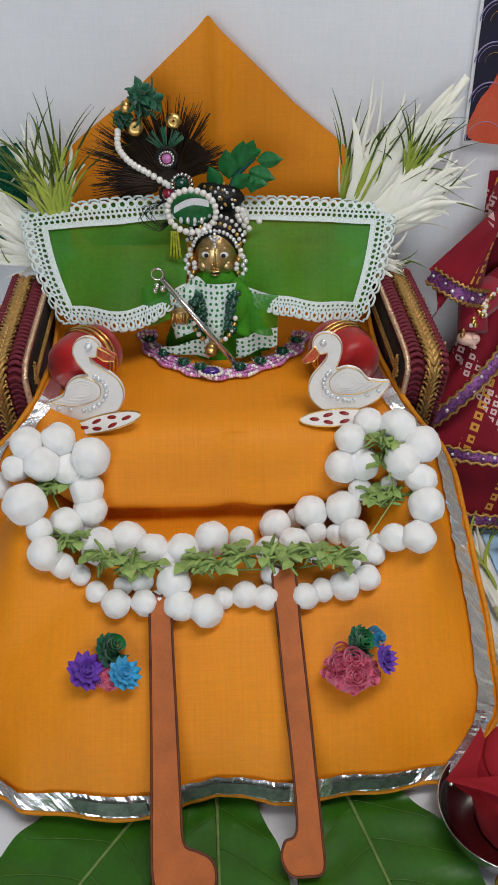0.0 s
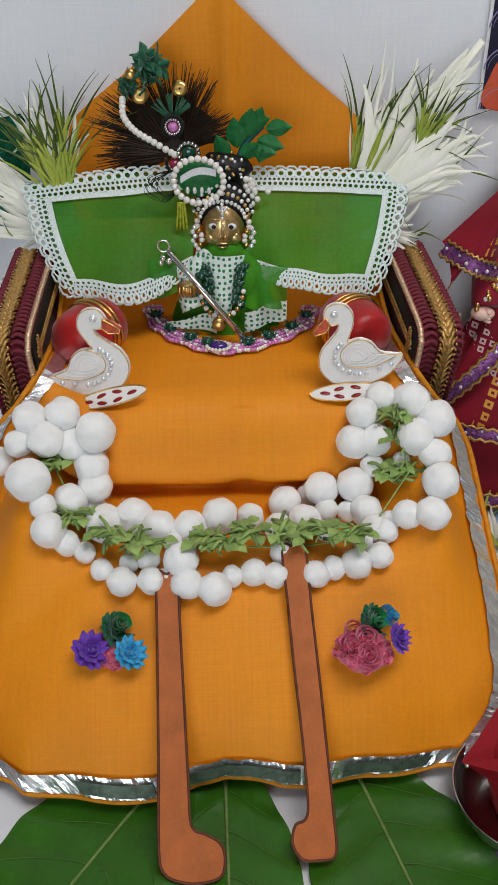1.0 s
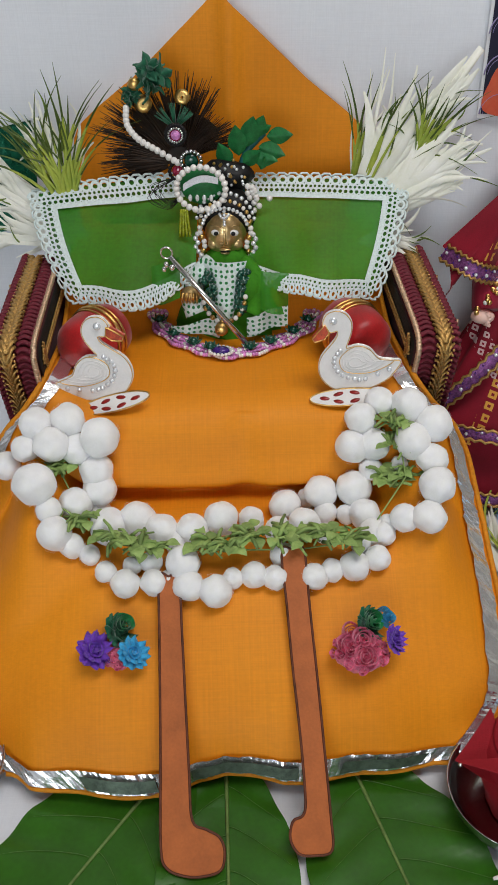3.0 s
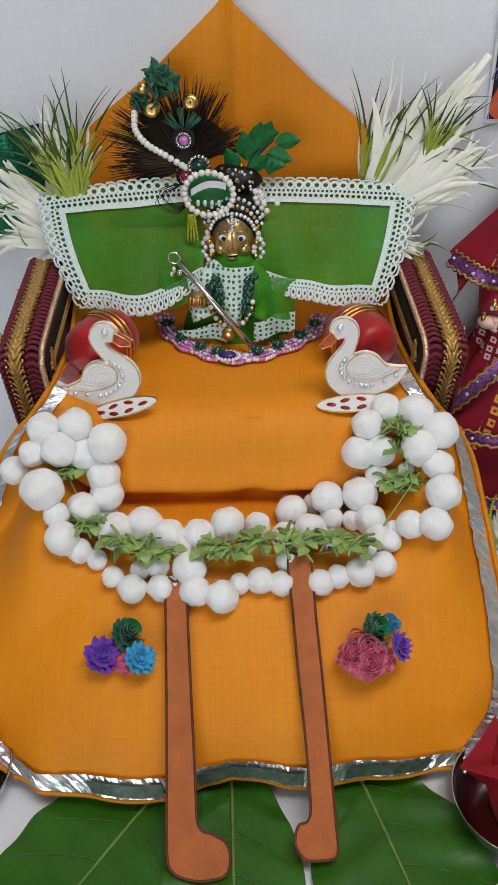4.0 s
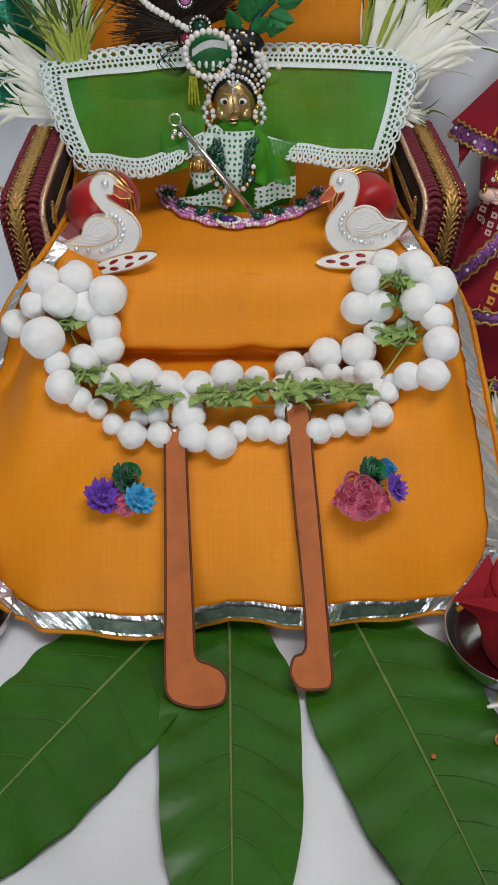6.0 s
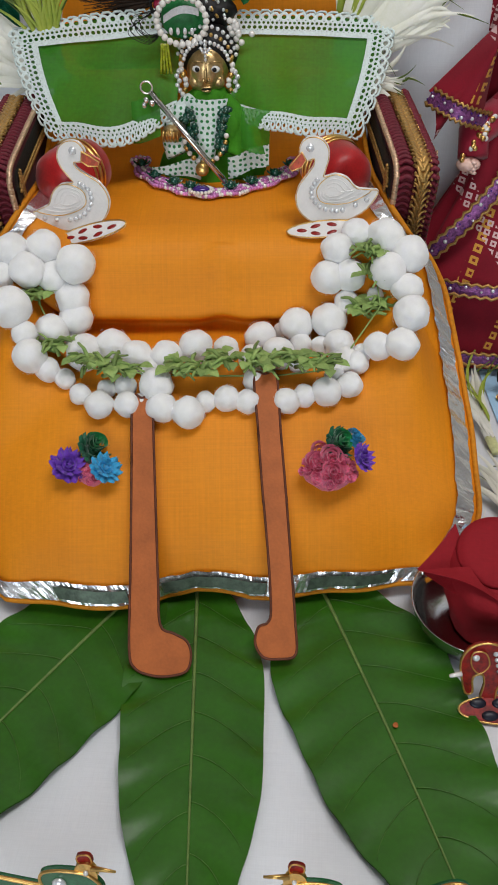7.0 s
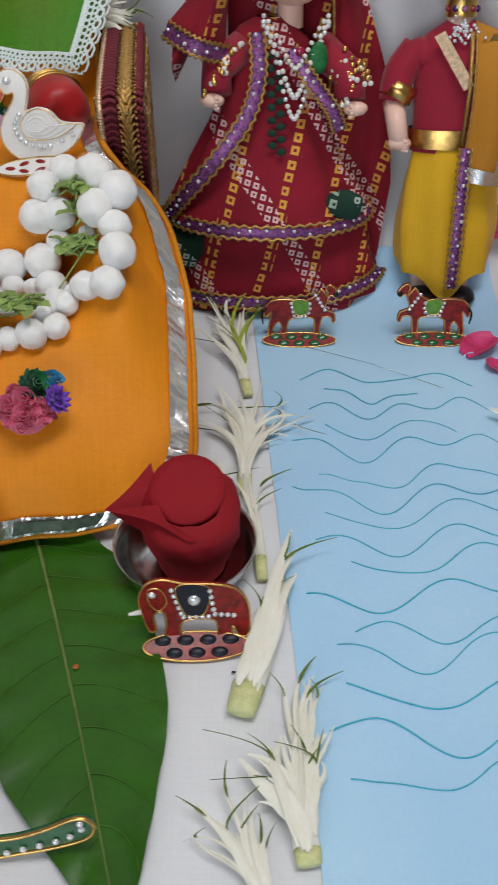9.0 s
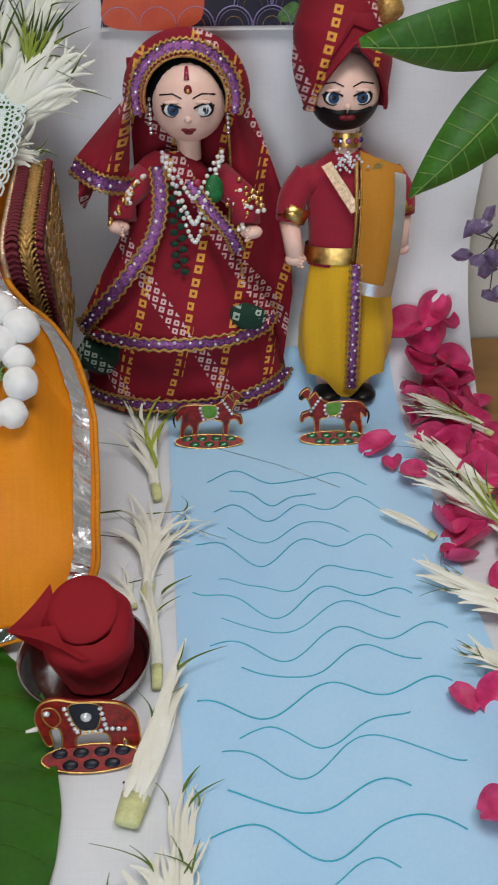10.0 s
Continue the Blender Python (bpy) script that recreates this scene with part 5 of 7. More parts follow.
for k in range(14):
    b.ball([(0.026 + random.gauss(0, 0.004), 0.785, 0.322 + random.gauss(0, 0.005))[i] - SB[i] for i in range(3)], 0.0028, PEARL, nu=8, nv=6)
part("pearl_cluster", b, sprig, "cluster of small white pearls")

# ---- bowl with a red cloth pot ----
def bowl(x, y, label, r=0.0495):
    ob = thing("steel_bowl", pose(x, y, 0), label, "bowl", "steel bowls beside the cloth")
    rows = [(0.0, 0.002), (0.030, 0.002), (0.040, 0.006), (r - 0.003, 0.018), (r, 0.027), (r + 0.0015, 0.0275), (r + 0.0012, 0.0265), (r - 0.001, 0.017), (0.041, 0.004), (0.030, 0.0), (0.0, 0.0)]
    part("shell", Build().lathe((0, 0, 0), rows, STEEL, 48), ob)
    return ob


bowl(0.231, 0.415, "steel bowl holding a red cloth pot, beside the orange cloth")
POT = (0.236, 0.418, 0.003)
pot = thing("cloth_pot", pose(*POT) @ Matrix.Scale(0.94, 4), "pot wrapped in dark red cloth with a folded pointed flap", "cloth-covered pot")


def pot_side(u, v):
    a = 2 * math.pi * u
    r = lerp_rows([(0, 0.026), (0.25, 0.030), (0.55, 0.0365), (0.78, 0.0380), (0.9, 0.0345), (1, 0.0255)], v)
    r *= 1 + 0.025 * math.sin(5 * a + 6 * v) + 0.015 * math.sin(11 * a + 9 * v)
    return (r * math.cos(a), r * math.sin(a), 0.070 * v + 0.009 * math.sin(a) * v * v)


part("wrap", Build().grid(pot_side, 56, 20, RED_CLOTH, True), pot, "loosely folded red cloth")
tilt = pose(-0.002, 0.003, 0.0715, 22, -4, 0)
b = Build().lathe((0, 0, 0), [(0.0, 0.0035), (0.020, 0.0035), (0.0275, 0.002), (0.0285, 0.0), (0.0275, -0.010), (0.027, -0.022)], RED_CLOTH, 40)
b.v = [tuple(tilt @ Vector(p)) for p in b.v]
part("lid", b, pot, "flat round red cloth top")
b = Build().grid(lambda u, v: Vector((-0.060, -0.014, 0.066)).lerp(Vector((-0.022 + 0.045 * u, 0.012 - 0.048 * math.sin(math.pi * (0.15 + 0.7 * u)), 0.068 - 0.020 * u)), v ** 0.8) + Vector((0, 0, 0.006 * math.sin(math.pi * v) * math.sin(math.pi * u))), 20, 14, RED_CLOTH)
b.grid(lambda u, v: Vector((-0.060, -0.014, 0.066)).lerp(Vector((-0.030 + 0.02 * u, 0.024 - 0.052 * u, 0.078 - 0.034 * u)), v) + Vector((0, 0.001, -0.003 * math.sin(math.pi * v))), 12, 12, RED_CLOTH)
part("flap", b, pot, "pointed fold of red cloth")
part("eyelet", Build().ball((-0.0565, -0.0165, 0.0655), 0.0016, SILVER), pot, "small metal eyelet")
b2 = bowl(-0.188, 0.41, "steel bowl with a brown clay ball at the cloth's corner")
solo("clay_pot", Build().lathe((0, 0, 0), [(0.0, 0.0), (0.026, 0.002), (0.036, 0.022), (0.037, 0.04), (0.026, 0.058), (0.0, 0.064)], TERRACOTTA, 36), pose(-0.188, 0.41, 0.0025), "round brown clay pot sitting in a steel bowl", "clay pot")


# ---- enamelled animals ----
def ornament(name, m, outline, face, label, group, gems=(), patches=(), base=None, scale=1.0):
    ob = thing(name, m, label, "enamel ornament", group)
    line = spline([(x * scale, z * scale) for x, z in outline], 90, True)
    part("body", Build().plate(line, 0.003, face, rim=GOLD, rim_r=0.0007), ob, "enamelled body with a gold rim")
    for nm, pts, material, text in patches:
        part(nm, Build().plate(spline([(x * scale, z * scale) for x, z in pts], 28, True), 0.0012, material, Matrix.Translation((0, -0.0022, 0)), rim=GOLD, rim_r=0.0005), ob, text)
    if gems:
        shared_parts("rhinestone", Build().ball((0, 0, 0), 0.0017, CRYSTAL, (1, 0.7, 1), 8, 6), ob, [(x * scale, -0.0024, z * scale) for x, z in gems], "clear rhinestone")
    if base:
        hw, hh = base
        tl = pose(0, -0.006, 0.0035, -52, 0, 0)
        bs = part("base", Build().plate([(hw * math.cos(a), hh * math.sin(a)) for a in [2 * math.pi * i / 36 for i in range(36)]], 0.002, ENAMEL_RED, tl, rim=GOLD, rim_r=0.0007), ob, "red oval base with a gold rim")
        spots = [(hw * 0.84 * (k / 4 - 1), hh * 0.42 * (1 if k % 2 else -1)) for k in range(1, 8)]
        shared_parts("spot", Build().ball((0, 0, 0), 0.0050, ENAMEL_GREEN if name == "horse_ornament" else ENAMEL_NAVY, (1, 0.25, 0.62), 10, 6), bs, [tl @ Matrix.Translation((x, -0.001, z)) for x, z in spots])
    return ob


ELEPHANT = [(-0.030, 0.022), (-0.027, 0.012), (-0.023, 0.013), (-0.024, 0.024), (-0.0185, 0.026), (-0.017, 0.018), (-0.018, 0.006), (-0.010, 0.006), (-0.009, 0.016), (-0.004, 0.020), (0.008, 0.020), (0.012, 0.017), (0.013, 0.007), (0.020, 0.007), (0.021, 0.014),
            (0.025, 0.007), (0.030, 0.008), (0.031, 0.022), (0.029, 0.034), (0.022, 0.042), (0.010, 0.045), (-0.006, 0.046), (-0.018, 0.049), (-0.027, 0.046), (-0.032, 0.036)]
el = ornament("elephant_ornament", pose(0.243, 0.345, 0.0, -10, 0, 3) @ Matrix.Scale(1.14, 4), ELEPHANT, ENAMEL_RED, "red enamelled elephant with navy saddle cloth, before the bowl", "",
              [(-0.013 + 0.0012 * k, 0.042 - 0.0042 * k) for k in range(5)] + [(-0.007 + 0.0036 * k, 0.0225) for k in range(5)] + [(0.0085 + 0.0006 * k, 0.041 - 0.0045 * k) for k in range(4)] + [(0.011 + 0.0036 * k, 0.024 - 0.0004 * k) for k in range(4)],
              [("saddle_cloth", [(-0.010, 0.045), (-0.007, 0.027), (0.0, 0.023), (0.006, 0.027), (0.008, 0.044)], ENAMEL_NAVY, "navy enamel saddle cloth"),
               ("ear", [(-0.026, 0.043), (-0.019, 0.043), (-0.016, 0.034), (-0.021, 0.028), (-0.026, 0.034)], ENAMEL_RED, "red enamel ear")], (0.031, 0.0085))
part("tusk", Build().tube([(-0.031, -0.002, 0.027), (-0.038, -0.004, 0.027)], 0.0018, ENAMEL_WHITE, 8, (1, 0.5)), el, "short white tusk")
part("saddle_stone", Build().ball((-0.0005, -0.003, 0.035), 0.0036, CRYSTAL, (1, 0.6, 1), 12, 8), el, "round clear stone")
part("eye_stone", Build().ball((-0.024, -0.003, 0.0395), 0.0022, CRYSTAL, (1, 0.6, 1), 10, 8), el, "small clear stone")


ENAMEL_LIME = mat("lime_enamel", (0.13, 0.32, 0.02), 0.2, 0, 0.25, 150, 0.1, clear=0.8)


def horse(sign, x, y, label):
    o = [(0.026, 0.043), (0.0235, 0.052), (0.026, 0.0555), (0.031, 0.053), (0.0345, 0.047), (0.032, 0.0435), (0.0275, 0.046), (0.024, 0.038), (0.023, 0.032), (0.031, 0.029), (0.033, 0.021), (0.030, 0.020), (0.0285, 0.0245), (0.021, 0.025),
         (0.019, 0.016), (0.018, 0.007), (0.0135, 0.007), (0.014, 0.018), (0.012, 0.024), (-0.004, 0.024), (-0.010, 0.021), (-0.011, 0.014), (-0.0135, 0.0065), (-0.018, 0.0065), (-0.016, 0.014), (-0.019, 0.020), (-0.024, 0.014), (-0.025, 0.0065), (-0.0285, 0.0065), (-0.0275, 0.018),
         (-0.026, 0.030), (-0.031, 0.024), (-0.0325, 0.032), (-0.026, 0.040), (-0.012, 0.0415), (0.004, 0.040), (0.015, 0.046), (0.019, 0.052)]
    fl = (lambda ps: ps) if sign > 0 else (lambda ps: [(-a, c) for a, c in ps][::-1])
    ob = ornament("horse_ornament", pose(x, y, 0, -10, 0, 0) @ Matrix.Scale(1.08, 4), fl(o), ENAMEL_RED, label, "enamelled horses before the dolls",
                  fl([(-0.008 + 0.001 * k, 0.038 - 0.004 * k) for k in range(4)] + [(-0.001 + 0.0032 * k, 0.0255) for k in range(3)] + [(0.009, 0.038), (0.0092, 0.033), (0.008, 0.029)] + [(0.014 + 0.0022 * k, 0.046 - 0.0035 * k) for k in range(5)]),
                  [("saddle", fl([(-0.006, 0.041), (-0.004, 0.029), (0.002, 0.027), (0.007, 0.030), (0.008, 0.040)]), ENAMEL_LIME, "green enamel saddle")], (0.033, 0.0075), 0.98)
    part("muzzle", Build().ball((sign * 0.0318, -0.0018, 0.0455), 0.0026, EYE_BLACK, (1, 0.5, 1), 8, 6), ob, "black painted muzzle")
    part("tail", Build().tube(spline([(sign * -0.030, -0.001, 0.033), (sign * -0.0335, -0.001, 0.026), (sign * -0.0325, -0.001, 0.017)], 8), 0.0017, EYE_BLACK, 6, (1, 0.4)), ob, "black painted tail")


horse(1, 0.321, 0.712, "red enamelled horse with green saddle on the blue paper")
horse(-1, 0.451, 0.714, "red enamelled horse with green saddle on the blue paper")


def boat(sign, m, label):
    """A peacock-shaped ornament; sign: the way its tail points."""
    ob = thing("peacock_ornament", m, label, "enamel ornament", "peacock ornaments on the sheet")
    fl = (lambda ps: ps) if sign > 0 else (lambda ps: [(-a, c) for a, c in ps][::-1])
    tail = [(-0.018, 0.014), (0.0, 0.017), (0.02, 0.020), (0.036, 0.026), (0.050, 0.033), (0.058, 0.032), (0.061, 0.025), (0.056, 0.018), (0.04, 0.012), (0.018, 0.007), (-0.008, 0.002), (-0.024, 0.004)]
    part("tail", Build().plate(spline(fl(tail), 60, True), 0.003, ENAMEL_GREEN, rim=GOLD, rim_r=0.0013), ob, "green enamel tail with a gold rope rim")
    part("body", Build().plate(spline(fl([(-0.042, 0.020), (-0.034, 0.030), (-0.018, 0.031), (-0.008, 0.027), (-0.008, 0.018), (-0.016, 0.010), (-0.026, 0.008), (-0.036, 0.012)]), 44, True), 0.0036, ENAMEL_GREEN, Matrix.Translation((0, -0.001, 0)), rim=GOLD, rim_r=0.001), ob, "green enamel body with gold feathers")
    part("head", Build().plate(spline(fl([(-0.039, 0.028), (-0.036, 0.037), (-0.030, 0.037), (-0.027, 0.030), (-0.032, 0.025)]), 24, True), 0.0034, GOLD, Matrix.Translation((0, -0.001, 0))), ob, "gold head")
    part("beak", Build().tube([(sign * -0.036, -0.002, 0.035), (sign * -0.050, -0.003, 0.0355)], 0.0017, GOLD, 8, (1, 0.4)), ob, "gold beak")
    part("crest", Build().plate(spline(fl([(-0.036, 0.037), (-0.035, 0.043), (-0.029, 0.042), (-0.029, 0.037)]), 20, True), 0.002, ENAMEL_RED, rim=GOLD, rim_r=0.0005), ob, "red enamel crest")
    shared_parts("rhinestone", Build().ball((0, 0, 0), 0.0021, CRYSTAL, (1, 0.7, 1), 8, 6), ob, [(sign * x, -0.0028, z) for x, z in ((-0.005, 0.0065), (0.004, 0.0075), (0.013, 0.0095), (0.022, 0.012), (0.031, 0.0145), (0.040, 0.0175), (0.048, 0.021), (0.0545, 0.0265), (0.054, 0.0305))], "clear rhinestone")
    shared_parts("rhinestone", Build().ball((0, 0, 0), 0.0042, CRYSTAL, (1, 0.6, 1), 10, 8), ob, [(sign * -0.018, -0.0035, 0.0215)], "large clear stone")
    shared_parts("eye", Build().ball((0, 0, 0), 0.0015, CRYSTAL, nu=8, nv=6), ob, [(sign * -0.0335, -0.0035, 0.0325)])
    part("foot", Build().plate([(0.020 * math.cos(a) + sign * -0.018, 0.005 * math.sin(a)) for a in [2 * math.pi * i / 24 for i in range(24)]], 0.002, ENAMEL_RED, pose(0, -0.004, 0.003, -52, 0, 0), rim=GOLD, rim_r=0.0006), ob, "red oval foot")


boat(1, pose(0.137, 0.199, 0, -12, 0, 2), "green enamelled peacock with a long gemmed tail, on the leaf")
boat(-1, pose(-0.042, 0.196, 0, -12, 0, -2), "green enamelled peacock with a long gemmed tail, on the leaf")

# ---- shredded white stalks ----
STALK = mat("white_stalk", (0.90, 0.89, 0.83), 0.5, 0, 0.14, 60, 0.3, 500, (0.80, 0.80, 0.66), sss=0.0, stretch=(1, 1, 1), island=0.08)
STALK_BASE = mat("yellow_stalk_base", (0.74, 0.76, 0.38), 0.5, 0, 0.15, 90, 0.3, 500, sss=0.1)
YELLOW_BLADE = mat("yellow_green_blade", (0.42, 0.46, 0.07), 0.5, 0, 0.25, 60, 0.3, 500, (0.22, 0.32, 0.04), island=0.35)
GREEN_TIP = mat("green_blade", (0.17, 0.23, 0.03), 0.5, 0, 0.3, 80, 0.3, 500, (0.04, 0.10, 0.02), island=0.4)


def ribbon(b, pts, width, material, side, tip=0.15):
    """A thin folded blade along points, narrowing to its tip."""
    pts = [Vector(p) for p in pts]
    vs, fs = [], []
    n = len(pts)
    for i, p in enumerate(pts):
        t = (pts[min(i + 1, n - 1)] - pts[max(i - 1, 0)]).normalized()
        s = (side - t * side.dot(t)).normalized()
        up = t.cross(s)
        k = i / (n - 1)
        w = width * (1 - k ** 1.6) * 0.5 + width * tip * 0.5
        w *= min(1.0, 0.25 + 3.2 * k)
        h = min(w * 0.3, 0.0009)
        vs += [p - s * w, p - s * w * 0.45 + up * h, p + s * w * 0.45 + up * h, p + s * w, p + s * w, p - up * 0.0003, p - s * w]
    for i in range(n - 1):
        for j in (0, 1, 2, 4, 5):
            fs.append((i * 7 + j, i * 7 + j + 1, i * 7 + 8 + j, i * 7 + 7 + j))
    b.add(vs, fs, material)


def stalk_bunch(base, tip, label, white=16, green=7, spread=0.5, stalk=0.35, width=0.006, normal=(0, 0, 1), fat=0.006, floor=0.001, seed=1, group="shredded stalks on the sheet", grass=0, hooks=0.45):
    """A pale stalk split into long thin strips that fan out and curl at their tips."""
    rnd = random.Random(seed)
    base, tip, up = Vector(base), Vector(tip), Vector(normal)
    d = tip - base
    ln = d.length
    d = d.normalized()
    side = up.cross(d).normalized()
    up = d.cross(side)
    ob = thing("stalk_bunch", Matrix.Translation(base), label, "stalk bunch", group)
    o = Vector((0, 0, 0)) + up * fat * 0.5
    bow = rnd.gauss(0, 0.02) * ln
    axis = lambda t: o + d * ln * stalk * t + side * bow * math.sin(math.pi * min(t, 1.0))
    part("stalk_end", Build().tube([axis(t) for t in (0, 0.04, 0.12, 0.22)], fat * 0.72, STALK_BASE, 12, (0.82, 0.98), 0.55), ob, "pale yellow stalk end")
    part("stalk", Build().tube([axis(t) for t in (0.21, 0.5, 0.8, 1.1)], fat * 0.72, STALK, 12, (0.98, 0.7), 0.5), ob, "smooth white stalk")
    ends = []
    count = int(white * 1.4) + 5
    for k in range(count):
        b = Build()
        c = -1 + 2 * (k + rnd.uniform(0, 1)) / count
        a = c * spread * rnd.uniform(0.35, 1.05)
        l2 = ln * (1 - stalk * 0.6) * rnd.uniform(0.55, 1.0) * (1 - 0.22 * abs(c))
        s = axis(rnd.uniform(0.12, 0.7)) + side * c * fat * 0.52 + up * fat * (rnd.uniform(0.18, 0.36) + 0.16 * (1 - c * c))
        curl = (c * 0.5 + rnd.gauss(0, 0.7)) * spread
        hook = rnd.gauss(0, 1.3) * spread if rnd.random() < hooks else 0.0
        lift, wave_, p, pts = rnd.uniform(0.0, 1.0), rnd.gauss(0, 0.10), s.copy(), [s.copy()]
        for i in range(12):
            t = (i + 1) / 12
            h = a * min(1, max(0.0, t - 0.12) * 2.6) + curl * t * t + hook * max(0, t - 0.6) ** 2 * 5 + wave_ * math.sin(5 * t)
            p = p + (d * math.cos(h) + side * math.sin(h)) * (l2 / 12) + up * (l2 / 12) * (0.16 * lift * math.cos(3.4 * t) - 0.02)
            q = p.copy()
            if up.z > 0.7 and base.z + q.z < floor + 0.0012:
                q.z = floor + 0.0012 - base.z
            pts.append(q)
        ends.append((pts[-3], (pts[-1] - pts[-3]).normalized()))
        ribbon(b, pts, width * rnd.uniform(0.35, 1.0), STALK, side + up * rnd.gauss(0, 0.35))
        part("shred", b, ob, "thin curling white shred" if k == 0 else "")
    for k in range(green):
        b = Build()
        p, e = ends[rnd.randrange(len(ends))]
        l2 = ln * rnd.uniform(0.10, 0.26)
        curl = rnd.gauss(0, 0.7)
        pts = [p + e * l2 * t + side * curl * l2 * t * t + up * (0.001 + 0.004 * t) for t in [i / 8 for i in range(9)]]
        ribbon(b, pts, rnd.uniform(0.0012, 0.0024), GREEN_TIP, side + up * 0.5)
        part("green_blade", b, ob, "thin dark green blade" if k == 0 else "")
    for k in range(grass):
        b = Build()
        c, l2 = rnd.uniform(-1, 1), ln * rnd.uniform(0.35, 0.78)
        h, curl = c * spread * 0.6, rnd.gauss(0, 0.35)
        s = axis(rnd.uniform(0.3, 0.9)) + side * c * fat * 0.6 + up * fat * rnd.uniform(0.4, 0.9)
        pts = [s + (d * math.cos(h + curl * t) + side * math.sin(h + curl * t)) * l2 * t + up * 0.006 * t for t in [i / 10 for i in range(11)]]
        ribbon(b, pts[:7], rnd.uniform(0.002, 0.0036), YELLOW_BLADE, side + up * 0.4, 0.6)
        ribbon(b, pts[5:], rnd.uniform(0.0016, 0.0026), GREEN_TIP, side + up * 0.5)
        part("grass_blade", b, ob, "thin blade, yellow below and dark green above" if k == 0 else "")
    return ob


stalk_bunch((0.273, 0.287, 0.001), (0.311, 0.436, 0.004), "smooth white split stalk with green tips on the sheet", 7, 5, 0.09, 0.62, 0.0150, fat=0.0150, seed=3, hooks=0.1)
stalk_bunch((0.312, 0.196, 0.001), (0.300, 0.294, 0.006), "wide white shredded stalk with green blades on the sheet", 18, 8, 0.55, 0.40, 0.0110, fat=0.0110, seed=4)
stalk_bunch((0.292, 0.173, 0.001), (0.258, 0.244, 0.004), "white shreds with green blades on the sheet", 9, 7, 0.5, 0.3, 0.0075, fat=0.007, seed=14)
stalk_bunch((0.310, 0.238, 0.001), (0.317, 0.344, 0.004), "thin white shreds lying on the blue paper's edge", 5, 4, 0.25, 0.3, 0.006, fat=0.005, seed=15)
stalk_bunch((0.286, 0.398, 0.001), (0.272, 0.501, 0.004), "long pale green stalk with a few shreds", 2, 2, 0.2, 0.95, 0.005, fat=0.0068, seed=5)
stalk_bunch((0.272, 0.489, 0.001), (0.277, 0.649, 0.006), "white shreds with dark green tips beside the paper", 15, 7, 0.85, 0.50, 0.0085, fat=0.0085, seed=6)
stalk_bunch((0.273, 0.617, 0.001), (0.238, 0.783, 0.020), "slim white stalk with dark green blades before the doll", 9, 4, 0.34, 0.55, 0.0085, fat=0.0075, seed=7, grass=5)
stalk_bunch((0.262, 0.481, 0.001), (0.235, 0.543, 0.003), "thin white shreds beside the orange cloth", 4, 1, 0.8, 0.3, 0.004, fat=0.004, seed=16)
RS = "shredded stalks among the petals"
stalk_bunch((0.591, 0.608, 0.008), (0.506, 0.716, 0.016), "thick white stalk with a yellow end among rose petals", 12, 5, 0.30, 0.52, 0.0110, fat=0.0115, seed=8, group=RS)
stalk_bunch((0.616, 0.704, 0.006), (0.504, 0.775, 0.020), "white stalk with green blades among rose petals", 9, 3, 0.32, 0.3, 0.010, fat=0.008, seed=9, group=RS, grass=6)
stalk_bunch((0.602, 0.531, 0.006), (0.521, 0.673, 0.014), "white stalk with dark green blades among rose petals", 14, 4, 0.30, 0.35, 0.0115, fat=0.010, seed=10, group=RS, grass=7)
stalk_bunch((0.529, 0.555, 0.005), (0.472, 0.593, 0.010), "slim white shreds on the paper's edge", 2, 0, 0.12, 0.5, 0.007, fat=0.0055, seed=17, group=RS)
stalk_bunch((0.590, 0.450, 0.006), (0.486, 0.514, 0.012), "white stalk with curled shreds among rose petals", 14, 6, 0.34, 0.35, 0.0125, fat=0.010, seed=11, group=RS)
stalk_bunch((0.578, 0.384, 0.006), (0.514, 0.431, 0.010), "white stalk with dark green blades on the paper's edge", 8, 7, 0.28, 0.4, 0.012, fat=0.010, seed=12, group=RS)
TS = "shredded stalks on the throne's corners"
NY = (0, -1, 0.25)
stalk_bunch((-0.136, 0.812, 0.285), (-0.166, 0.818, 0.425), "yellow and dark green blades stuck behind the throne", 12, 4, 0.55, 0.25, 0.010, NY, 0.010, seed=20, group=TS, grass=46)
stalk_bunch((-0.130, 0.812, 0.272), (-0.245, 0.82, 0.350), "thick white shreds stuck behind the throne", 20, 7, 0.42, 0.3, 0.0140, NY, 0.012, seed=21, group=TS)
stalk_bunch((-0.140, 0.806, 0.268), (-0.250, 0.806, 0.285), "white shreds hanging beside the throne's arm", 9, 3, 0.5, 0.3, 0.012, NY, 0.009, seed=26, group=TS)
stalk_bunch((0.118, 0.835, 0.285), (0.178, 0.832, 0.425), "large bunch of white shreds stuck behind the throne", 30, 4, 0.34, 0.30, 0.0145, NY, 0.013, seed=22, group=TS, grass=5)
stalk_bunch((0.126, 0.828, 0.280), (0.236, 0.822, 0.372), "white curling shreds stuck behind the throne", 28, 8, 0.42, 0.34, 0.0135, NY, 0.015, seed=23, group=TS)
stalk_bunch((0.152, 0.838, 0.345), (0.230, 0.832, 0.456), "long smooth white bud stuck behind the throne", 5, 0, 0.07, 0.72, 0.0130, NY, 0.0125, seed=27, group=TS, hooks=0.0)
stalk_bunch((0.165, 0.830, 0.335), (0.200, 0.825, 0.425), "yellow-green tips of the white shreds", 6, 2, 0.5, 0.2, 0.010, NY, 0.007, seed=28, group=TS, grass=18)
